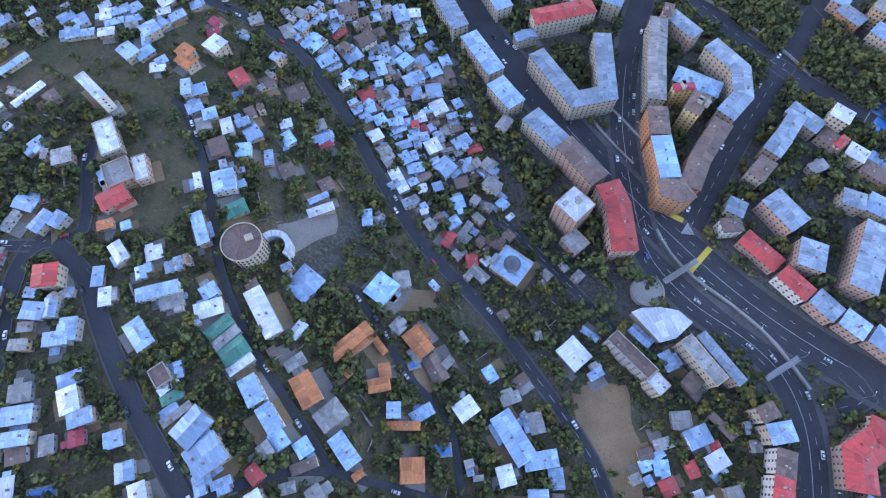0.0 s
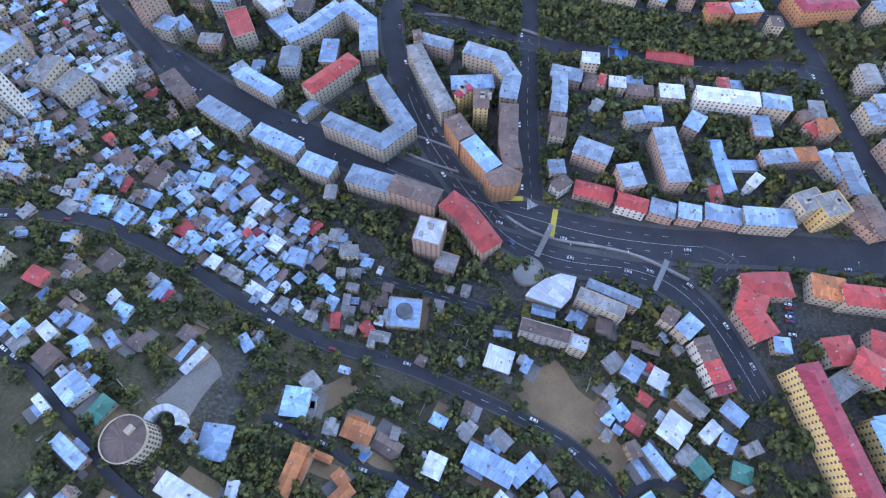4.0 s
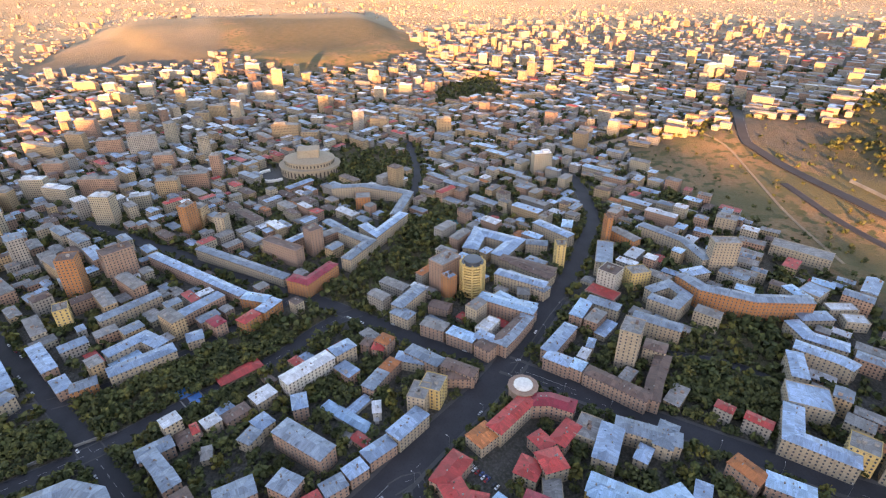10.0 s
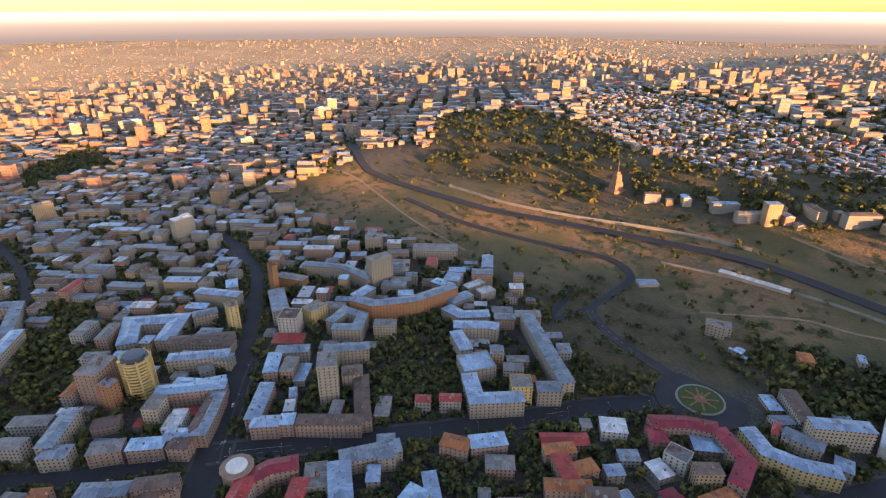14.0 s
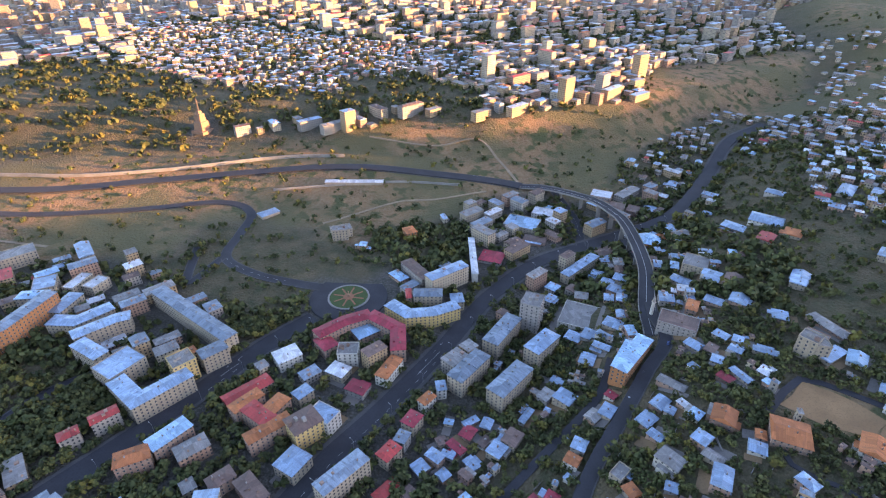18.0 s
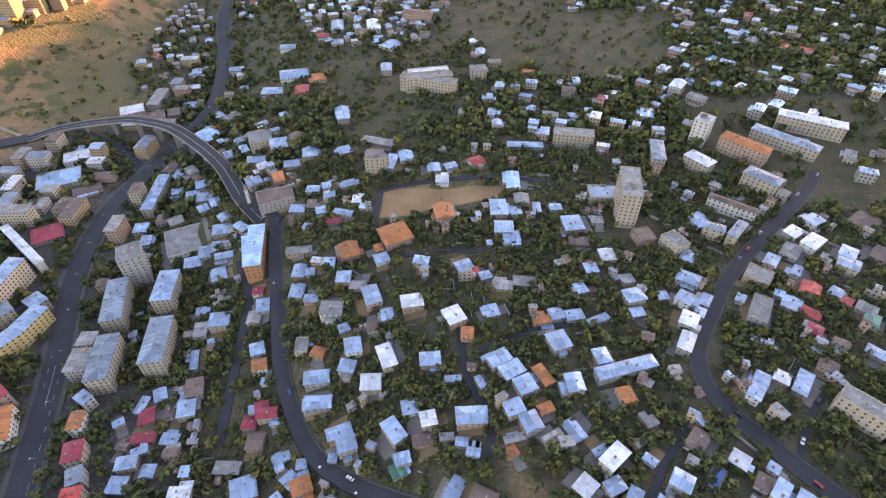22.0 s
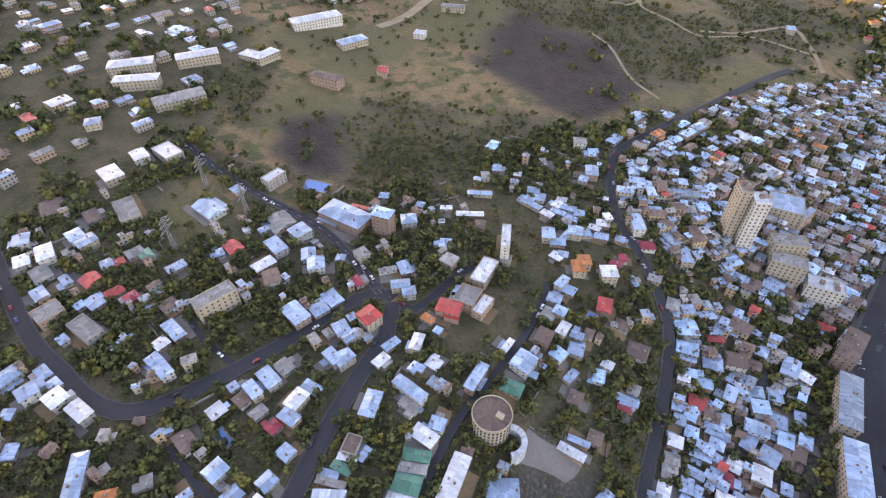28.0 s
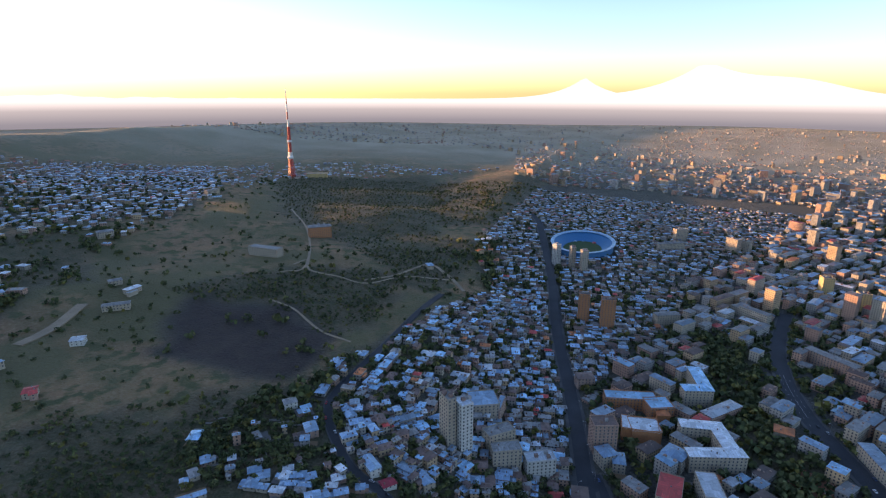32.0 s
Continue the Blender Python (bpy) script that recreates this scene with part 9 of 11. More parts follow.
for name, off, w, hi, mat in (("deck", 0, 3, 0.5, STEEL), ("railing", -1.5, 0.15, 1.2, STEEL), ("railing", 1.5, 0.15, 1.2, STEEL)):
    v, f = [], []
    box(v, f, (190 - off * 0.5, 51 + off * 0.87, 4.8 + (0.5 if w < 1 else 0)), 24, w, hi, 0.5)
    part(name, v, f, mat, root)
for ax, ay, ln, an in ((158, 118, 22, 0.79), (146, 148, 14, 2.6)):
    v, f = [], []
    box(v, f, (ax, ay, gz(ax, ay) + 0.42), ln, 3.6, 0.13, an)
    tagged(part("crossing", v, f, YELLOW_PAINT, None), "worn yellow painted crossing on the asphalt", "road marking", kind="structure")
v, f = [], []
for i in range(9):
    box(v, f, (152 + i * 0.62, 139 - i * 0.5, 0.52), 9 - i, 0.45, 0.1, 0.9)
tagged(part("lane_marking", v, f, PAINT, None), "white hatched triangle painted on the asphalt", "road marking", kind="structure")


def wall_line(height, thick, mat, label, *pts):
    """A standing wall along a bent line on the land."""
    line = smooth(pts, 7)
    v, f = [], []
    for a, b in zip(line, line[1:]):
        d = b - a
        m = (a + b) / 2
        box(v, f, (m[0], m[1], gz(*m) - 1), np.hypot(*d) + 0.2, thick, height + 1, math.atan2(d[1], d[0]))
    return tagged(part("retaining_wall", v, f, mat, None), label, "wall")


wall_line(2.2, 1.4, CONCRETE, "pale concrete parapet wall along the sunken road", (205, 40), (190, 68), (172, 88), (152, 106), (140, 122), (134, 138))
wall_line(1.6, 1.2, CONCRETE, "curved pale parapet wall round a ramp", (126, 186), (112, 205), (101, 226), (104, 238), (118, 228), (134, 205))
wall_line(2.5, 0.8, CONCRETE, "stone retaining wall beside the park street", (190, 340), (216, 318), (246, 282), (262, 258))
wall_line(4.5, 1.5, CONCRETE, "pale earth retaining wall above the highway", (760, -535), (640, -560), (520, -610), (400, -668), (300, -695))
wall_line(3, 1.0, CONCRETE, "pale concrete wall below the highway", (360, -590), (300, -610), (200, -640), (120, -650))


def pool(x, y, ln, w, an, mat, label, rim=True):
    root = thing("pool", x, y, gz(x, y), label, "pool")
    z = max(gz(x + i, y + j) for i in (-4, 0, 4) for j in (-4, 0, 4))
    v, f = [], []
    box(v, f, (x, y, z - 2), ln, w, 2.35, an)
    part("water", v, f, mat, root)
    v, f = [], []
    for s in (-1, 1):
        box(v, f, (x - s * math.sin(an) * (w / 2 + 0.5), y + s * math.cos(an) * (w / 2 + 0.5), z - 2), ln + 2, 1, 2.5, an)
        box(v, f, (x + s * math.cos(an) * (ln / 2 + 0.5), y + s * math.sin(an) * (ln / 2 + 0.5), z - 2), 1, w, 2.5, an)
    part("rim", v, f, CONCRETE, root)
    mark([(x, y), (x + 1, y)], max(ln, w), 2)


pool(302, 223, 26, 14, 0.9, WATER, "rectangular blue water basin in a park")
pool(-341, 124, 20, 11, 0.6, WATER, "bright blue swimming pool on a hotel terrace")
pool(-178, -11, 11, 5, 0.2, WATER, "small bright blue swimming pool in a yard")
pool(-1, 8, 9, 5, 0.1, WATER, "small bright blue swimming pool in a garden")
pool(-125, 211, 5, 5, 0.3, WATER, "small round blue paddling pool in a garden")
pool(619, 35, 44, 26, 0.2, TURQUOISE, "turquoise shallow pond in a tree-lined park")
pool(-16, 52, 5, 3, 0.3, WATER, "tiny blue pool beside a tiled villa")


def court(x, y, ln, w, an, mat, label):
    v, f = [], []
    z = max(gz(x + i, y + j) for i in (-9, 0, 9) for j in (-9, 0, 9))
    box(v, f, (x, y, z - 2), ln, w, 2.4, an)
    root = thing("sports_court", x, y, z, label, "sports court")
    part("surface", v, f, mat, root)
    v, f = [], []
    for s in (-1, 0, 1):
        box(v, f, (x + s * math.cos(an) * ln * 0.45, y + s * math.sin(an) * ln * 0.45, z + 0.36), 0.2, w * 0.9, 0.08, an)
    for s in (-1, 1):
        box(v, f, (x - s * math.sin(an) * w * 0.45, y + s * math.cos(an) * w * 0.45, z + 0.36), ln * 0.9, 0.2, 0.08, an)
    part("court_line", v, f, PAINT, root, kind="stuff")
    mark([(x, y), (x + 1, y)], max(ln, w) * 0.9, 2)


court(162, 456, 36, 30, 0.95, CLAY, "reddish clay tennis court in a wooded park")
court(179, 431, 30, 26, 0.95, CLAY, "reddish clay tennis court with white lines")
building("shed", 1, 9, "blue", "white", (166, 398), (186, 388), windows=False)
building("shed", 1, 12, "red", "tuff", (316, 205), (342, 180), windows=False)


def pylon(x, y, h):
    z = gz(x, y)
    root = thing("power_pylon", x, y, z, "grey steel lattice power pylon on dry grass", "pylon", "power pylons")
    v, f = [], []
    lattice(v, f, x, y, z - 0.5, z + h * 0.62, h * 0.1, h * 0.035, 4, 6, 0.26)
    lattice(v, f, x, y, z + h * 0.62, z + h, h * 0.035, h * 0.012, 4, 4, 0.2)
    part("lattice_body", v, f, STEEL, root)
    for k, ln in ((0.64, 11), (0.78, 9), (0.9, 7)):
        v, f = [], []
        bar(v, f, (x - ln * 0.5, y + ln * 0.5, z + h * k), (x + ln * 0.5, y - ln * 0.5, z + h * k), 0.45)
        bar(v, f, (x - ln * 0.5, y + ln * 0.5, z + h * k), (x, y, z + h * k + 2.5), 0.3)
        bar(v, f, (x + ln * 0.5, y - ln * 0.5, z + h * k), (x, y, z + h * k + 2.5), 0.3)
        part("crossarm", v, f, STEEL, root)


pylon(-331, 12, 28)
pylon(-338, 67, 28)
pylon(-386, 53, 28)

# low glass dome on a flat white roof
gx0, gy0 = 41.5, 113.0
gz0 = gz(gx0, gy0) + 6.9
v, f = lathe([(5.2, gz0), (5.2, gz0 + 0.6), (4.2, gz0 + 1.8), (2.2, gz0 + 2.7), (0, gz0 + 3)], 24, gx0, gy0)
tagged(part("glass_dome", v, f, GLASS, None), "low dark glass dome on a flat roof", "skylight")
# fan-shaped flat roof by the sunken road
fan = [(109.8, 82.9), (115.6, 85.1), (126.0, 85.6), (135.9, 83.7), (142.6, 76.9), (132.0, 68.1), (122.9, 65.9)]
fan_z = gz(126, 78)
root = thing("fan_hall", 126.4, 78.3, fan_z - 2, "low hall under a pale fan-shaped sheet roof", "building")
n = len(fan)
part("wall", [(x, y, z) for z in (fan_z - 3, fan_z + 6.8) for x, y in fan], [(i, (i + 1) % n, n + (i + 1) % n, n + i) for i in range(n)], WALL["cream"], root)
over = [(126.4 + (x - 126.4) * 1.05, 78.3 + (y - 78.3) * 1.05) for x, y in fan]
part("roof", [(x, y, z) for z in (fan_z + 6.8, fan_z + 7.5) for x, y in over], [tuple(range(n))[::-1], tuple(range(n, 2 * n))] + [(i, (i + 1) % n, n + (i + 1) % n, n + i) for i in range(n)], ROOF["white"], root)
mark([fan[0], fan[4]], 14, 2)

# round pavilion with a blue roof beside the northern junction, and a slim white spire farther down
px0, py0 = -110.0, -543.0
pz0 = gz(px0, py0)
root = thing("round_pavilion", px0, py0, pz0 - 2, "round orange tuff pavilion under a blue sheet roof", "building")
v, f = lathe([(12.4, pz0 - 2), (12.4, pz0 + 8)], 28, px0, py0)
part("wall", v, f, WALL["orange"], root)
v, f = lathe([(13.2, pz0 + 7.8), (13.2, pz0 + 8.3), (5, pz0 + 10.4), (4.6, pz0 + 11.6), (0, pz0 + 13)], 28, px0, py0)
part("roof", v, f, ROOF["blue"], root)
for i in range(14):
    a = i * math.pi / 7
    v, f = [], []
    box(v, f, (px0 + 12.4 * math.cos(a), py0 + 12.4 * math.sin(a), pz0 + 1.5), 0.3, 2.2, 4.2, a)
    part("window", v, f, GLASS, root)
mark([(px0 - 8, py0), (px0 + 8, py0)], 24, 2)
mx0, my0 = -93.0, -385.0
mz0 = gz(mx0, my0)
root = thing("slim_tower", mx0, my0, mz0 - 1, "slim white stone tower with a pointed cap", "tower")
v, f = lathe([(1.6, mz0 - 1), (1.3, mz0 + 14), (1.9, mz0 + 14.3), (1.9, mz0 + 15)], 10, mx0, my0)
part("shaft", v, f, WALL["white"], root)
v, f = lathe([(1.3, mz0 + 15), (1.2, mz0 + 17.5), (0, mz0 + 21)], 10, mx0, my0)
part("cap", v, f, WALL["grey"], root)



# ---------------------------------------------------------------- filling the quarters
def hill_u(x, y):
    return np.interp(y, (-1500, -900, -400, 0, 400, 2000), (-560, -260, 20, 55, -20, -260)) - x


def quarter(x, y):
    """What stands there: a named patch, or the hillside's gardens, or the city's blocks."""
    k = zone_at(x, y)
    if k:
        return k
    r = math.hypot(x, y)
    if float(hill_u(x, y)) > 0:
        return 7 if r < 430 else 12 if r < 1100 else 8
    q = -y - np.interp(x, (-600, -300, -100, 100, 400, 700, 1000, 1500), (1300, 1000, 800, 720, 700, 600, 560, 640))
    if -110 < q < 60 and x < 1050:
        return 2
    return 6 if r < 2200 else 9


fill = random.Random(7)
mass_rows = {}


def add_mass(x, y, length, w, ang, high, rise, roof, facade):
    """Note one far building for the joined quarter that it lies in."""
    key = int(((math.degrees(math.atan2(x, y)) + 360) % 360) // 45), math.hypot(x, y) > 1200
    mass_rows.setdefault(key, []).append((x, y, length, w, ang, high, rise, roof, facade))


ROOF_KEYS = list(ROOF)


def pick_roof(weights):
    return fill.choices(list(weights), list(weights.values()))[0]


SLOPE_ROOFS = {"zinc": 42, "blue": 17, "white": 15, "grey": 14, "brown": 11, "red": 2.5, "orange": 3.5, "crimson": 1}
SHED_ROOFS = {"zinc": 8, "steel": 16, "grey": 30, "brown": 26}
DENSE_ROOFS = {"zinc": 28, "steel": 12, "blue": 12, "white": 4, "grey": 28, "brown": 22, "red": 2, "orange": 1}
CITY_ROOFS = {"zinc": 14, "steel": 20, "white": 7, "grey": 38, "brown": 13, "red": 5, "blue": 4, "orange": 1}


def road_angle(x, y):
    """The direction of the nearest street, in radians."""
    best = (1e9, 0.0)
    for kind, width, line, up in ROAD_LINES:
        d = np.hypot(line[:, 0] - x, line[:, 1] - y)
        i = int(d.argmin())
        if d[i] < best[0]:
            j = min(i + 1, len(line) - 1)
            t = line[j] - line[j - 1]
            best = (d[i], math.atan2(t[1], t[0]))
    return best[1]


def place_house(x, y, length, w, ang, roofs, things=True):
    """One small house with its wing: a thing near the hill's foot, else noted for the joined quarter."""
    r = math.hypot(x, y)
    st = fill.choices((1, 2, 3), (7, 4, 0.3) if roofs is DENSE_ROOFS else (4, 6, 1.5))[0]
    roof = pick_roof(roofs)
    d = np.array((math.cos(ang), math.sin(ang))) * length / 2
    a, b = (x - d[0], y - d[1]), (x + d[0], y + d[1])
    if r < 120 and things:
        building("house", st, round(w, 1), roof, fill.choices(("cream", "tuff", "grey", "white", "brown"), (4, 3, 3, 2, 1))[0], a, b,
                 flat=fill.random() < 0.15, high=2.9, rise=w * fill.uniform(0.1, 0.26))
    else:
        add_mass(x, y, length, w, ang, st * 2.9 + 0.5, w * fill.uniform(0.06, 0.2), roof, fill.randrange(4))
        mark([a, b], w, 2)
    if r > 800:
        return
    for side in (-1, 1):
        if fill.random() < 0.55:
            aw, al = fill.uniform(2.6, 5.5), length * fill.uniform(0.35, 0.95)
            sh = fill.uniform(-0.5, 0.5) * (length - al)
            ox1 = -math.sin(ang) * side * (w / 2 + aw / 2) + math.cos(ang) * sh
            oy1 = math.cos(ang) * side * (w / 2 + aw / 2) + math.sin(ang) * sh
            if free(x + ox1, y + oy1, 1, 1):
                add_mass(x + ox1, y + oy1, al, aw, ang, st * 2.9 * fill.uniform(0.4, 0.9), 0.3, fill.choice((roof, roof, "grey", "zinc", "brown")), fill.randrange(4))
                e = d * al / length
                mark([(x + ox1 - e[0], y + oy1 - e[1]), (x + ox1 + e[0], y + oy1 + e[1])], aw, 2)


def fill_houses(spacing, codes, near, limit, roofs, big, chance):
    for gx in np.arange(max(-limit, -2300), min(limit, 1500), spacing):
        for gy in np.arange(max(-limit, -1500), min(limit, 2300), spacing):
            x, y = gx + fill.uniform(-0.38, 0.38) * spacing, gy + fill.uniform(-0.38, 0.38) * spacing
            r = math.hypot(x, y)
            if not near <= r < limit or surveyed(x, y) and (y < 105 if 3 in codes else big > 7) or quarter(x, y) not in codes or fill.random() > chance * (0.72 if r > 420 and 3 in codes else 1):
                continue
            size = big * fill.choices((0.75, 1.0, 1.35), (3, 5, 1.5))[0]
            length, w = fill.uniform(0.8, 1.4) * size, fill.uniform(0.6, 0.9) * size
            if free(x, y, (length + w) / 4 - (2.3 if 3 in codes else 1.3)):
                place_house(x, y, length, w, road_angle(x, y) + fill.choice((0, math.pi / 2)) + fill.gauss(0, 0.07), roofs, big > 7)


def line_streets(codes, limit, roofs):
    """Rows of houses close along both sides of the hillside's streets and lanes."""
    for kind, width, line, up in ROAD_LINES:
        if kind in ("highway", "avenue", "track"):
            continue
        seg = np.hypot(*np.diff(line, axis=0).T)
        run = np.concatenate(([0], np.cumsum(seg)))
        for side in (-1, 1):
            for rank in (0, 1):
                at = fill.uniform(2, 9)
                while at < run[-1] - 4:
                    length, w = fill.uniform(8, 16), fill.uniform(7, 10)
                    q0 = np.array((np.interp(at, run, line[:, 0]), np.interp(at, run, line[:, 1])))
                    q1 = np.array((np.interp(at + 3, run, line[:, 0]), np.interp(at + 3, run, line[:, 1])))
                    at += length + fill.choice((0.8, 2, 5, 14))
                    d = (q1 - q0) / max(np.hypot(*(q1 - q0)), 1e-6)
                    x, y = q0 + np.array((-d[1], d[0])) * side * (width / 2 + 1.8 + w / 2 + rank * fill.uniform(11, 15))
                    if math.hypot(x, y) < limit and not surveyed(x, y) and fill.random() < (0.86 if rank == 0 else 0.7) and quarter(x, y) in codes and free(x, y, (length + w) / 4 - 1.0):
                        place_house(x, y, length, w, math.atan2(d[1], d[0]) + fill.gauss(0, 0.04), roofs)


line_streets((7, 12), 800, SLOPE_ROOFS)
fill_houses(9.2, (3,), 30, 1900, DENSE_ROOFS, 9.4, 0.7)
fill_houses(5.4, (3,), 30, 800, DENSE_ROOFS, 6.0, 0.4)
fill_houses(16.0, (7,), 60, 1100, SLOPE_ROOFS, 9.6, 0.52)
fill_houses(8.0, (7,), 10, 420, SHED_ROOFS, 4.6, 0.09)
fill_houses(18.0, (12,), 400, 1200, SLOPE_ROOFS, 10.5, 0.55)
fill_houses(15.5, (15,), 300, 2300, SLOPE_ROOFS, 10.5, 0.8)
fill_houses(27.0, (11,), 300, 1500, SLOPE_ROOFS, 13.0, 0.5)
fill_houses(24.0, (8,), 900, 2300, SLOPE_ROOFS, 11.0, 0.5)

# the city's blocks: closed rows of houses round courts, on a turned net of streets
AXIS = math.atan2(637, 469)
ca, sa = math.cos(AXIS), math.sin(AXIS)


def city_row(a, b, w, far):
    """A closed row from a to b, split into houses of unlike height and roof."""
    d = np.subtract(b, a)
    length = float(np.hypot(*d))
    d = d / length
    at = 0.0
    while at < length - 10:
        seg = min(fill.uniform(18, 46), length - at)
        m = np.array(a) + d * (at + seg / 2)
        at += seg + (0.4 if fill.random() < 0.8 else 6)
        x, y = m
        if quarter(x, y) != 6 or not all(free(*(m + d * s * (seg / 2 - 4)), w / 2 - 1.5) for s in (-1, 0, 1)):
            continue
        high = fill.choices((2, 3, 4, 5, 6, 9), (2, 4, 5, 4, 1.2, 0.4 if far else 0.2))[0] * 3.2
        add_mass(x, y, seg, w, math.atan2(d[1], d[0]), high + 0.6, fill.choice((0.1, w * 0.12, w * 0.14)), pick_roof(CITY_ROOFS), fill.randrange(4))
        mark([tuple(m - d * seg / 2), tuple(m + d * seg / 2)], w - 2, 2)


for i in range(-24, 30):
    for j in range(-24, 30):
        u0, v0 = i * 104.0, j * 88.0
        cx, cy = u0 * ca - v0 * sa, u0 * sa + v0 * ca
        r = math.hypot(cx, cy)
        if r > 2150 or r < 150:
            continue
        jig = fill.gauss(0, 0.05)
        hu, hv = 42 + fill.uniform(-3, 3), 35 + fill.uniform(-3, 3)
        c2, s2 = math.cos(AXIS + jig), math.sin(AXIS + jig)

        def corner(du, dv):
            return cx + du * c2 - dv * s2, cy + du * s2 + dv * c2

        w = fill.uniform(12, 14)
        city_row(corner(-hu, -hv + w / 2), corner(hu, -hv + w / 2), w, r > 1000)
        city_row(corner(hu, hv - w / 2), corner(-hu, hv - w / 2), w, r > 1000)
        city_row(corner(-hu + w / 2, -hv + w), corner(-hu + w / 2, hv - w), w, r > 1000)
        city_row(corner(hu - w / 2, -hv + w), corner(hu - w / 2, hv - w), w, r > 1000)
        for k in range(5):
            x, y = corner(fill.uniform(-hu + 18, hu - 18), fill.uniform(-hv + 18, hv - 18))
            if quarter(x, y) == 6 and free(x, y, 5):
                tower = r > 700 and fill.random() < 0.08
                add_mass(x, y, *((fill.uniform(16, 26), fill.uniform(14, 18)) if tower else (fill.uniform(8, 18), fill.uniform(7, 11))), AXIS + jig,
                         fill.uniform(28, 48) if tower else fill.uniform(3.5, 9), 0.3 if tower else 1.4, pick_roof(CITY_ROOFS), fill.randrange(4))
                mark([(x, y), (x + 1, y)], 10, 2)

# houses in the courts and gaps of the city's blocks
for gx in np.arange(-1300, 1700, 15.0):
    for gy in np.arange(-1300, 1900, 15.0):
        x, y = gx + fill.uniform(-4, 4), gy + fill.uniform(-4, 4)
        r = math.hypot(x, y)
        if not 330 < r < 1700 or fill.random() > 0.8 or quarter(x, y) != 6:
            continue
        length, w = fill.uniform(11, 26), fill.uniform(9, 13)
        ang = AXIS + fill.choice((0, math.pi / 2)) + fill.gauss(0, 0.03)
        d = np.array((math.cos(ang), math.sin(ang))) * length / 2
        if all(free(x + d[0] * k, y + d[1] * k, w / 2 - 1.5) for k in (-0.7, 0, 0.7)):
            high = fill.choices((1, 2, 3, 4, 5), (2, 4, 4, 3, 2))[0] * 3.2
            add_mass(x, y, length, w, ang, high + 0.5, fill.choice((0.2, w * 0.13)), pick_roof(CITY_ROOFS), fill.randrange(4))
            mark([(x - d[0], y - d[1]), (x + d[0], y + d[1])], w - 2, 2)

# the outer districts, out to the plain
for k in range(40000):
    ang, r = fill.uniform(-math.pi, math.pi), 2100 + 2600 * fill.random() ** 1.25
    x, y = r * math.sin(ang), r * math.cos(ang)
    az = math.degrees(ang)
    if -125 < az < -12 and r < 3300 or -125 < az < -50:
        continue
    k2 = min(1.0, max(0.42, 1 - (r - 2500) / 2500))
    if 1700 < 0.95 * x + 0.31 * y < 3150 and -480 < 0.95 * y - 0.31 * x < 900:
        continue
    dens = 0.5 + 0.5 * math.sin(x / 310 + 2 * math.sin(y / 420))
    if fill.random() > 0.6 + 0.4 * dens:
        continue
    tall = fill.random() < (0.2 * dens if az > 40 or az < -140 else 0.07)
    add_mass(x, y, k2 * (fill.uniform(14, 44) if tall else fill.uniform(10, 22)), k2 * (fill.uniform(12, 18) if tall else fill.uniform(9, 12)), fill.choice((AXIS, AXIS + 1.571)) + fill.gauss(0, 0.3),
             k2 * (fill.uniform(14, 40) if tall else fill.uniform(4, 10)), 1.0 * k2, pick_roof(CITY_ROOFS), fill.randrange(4))

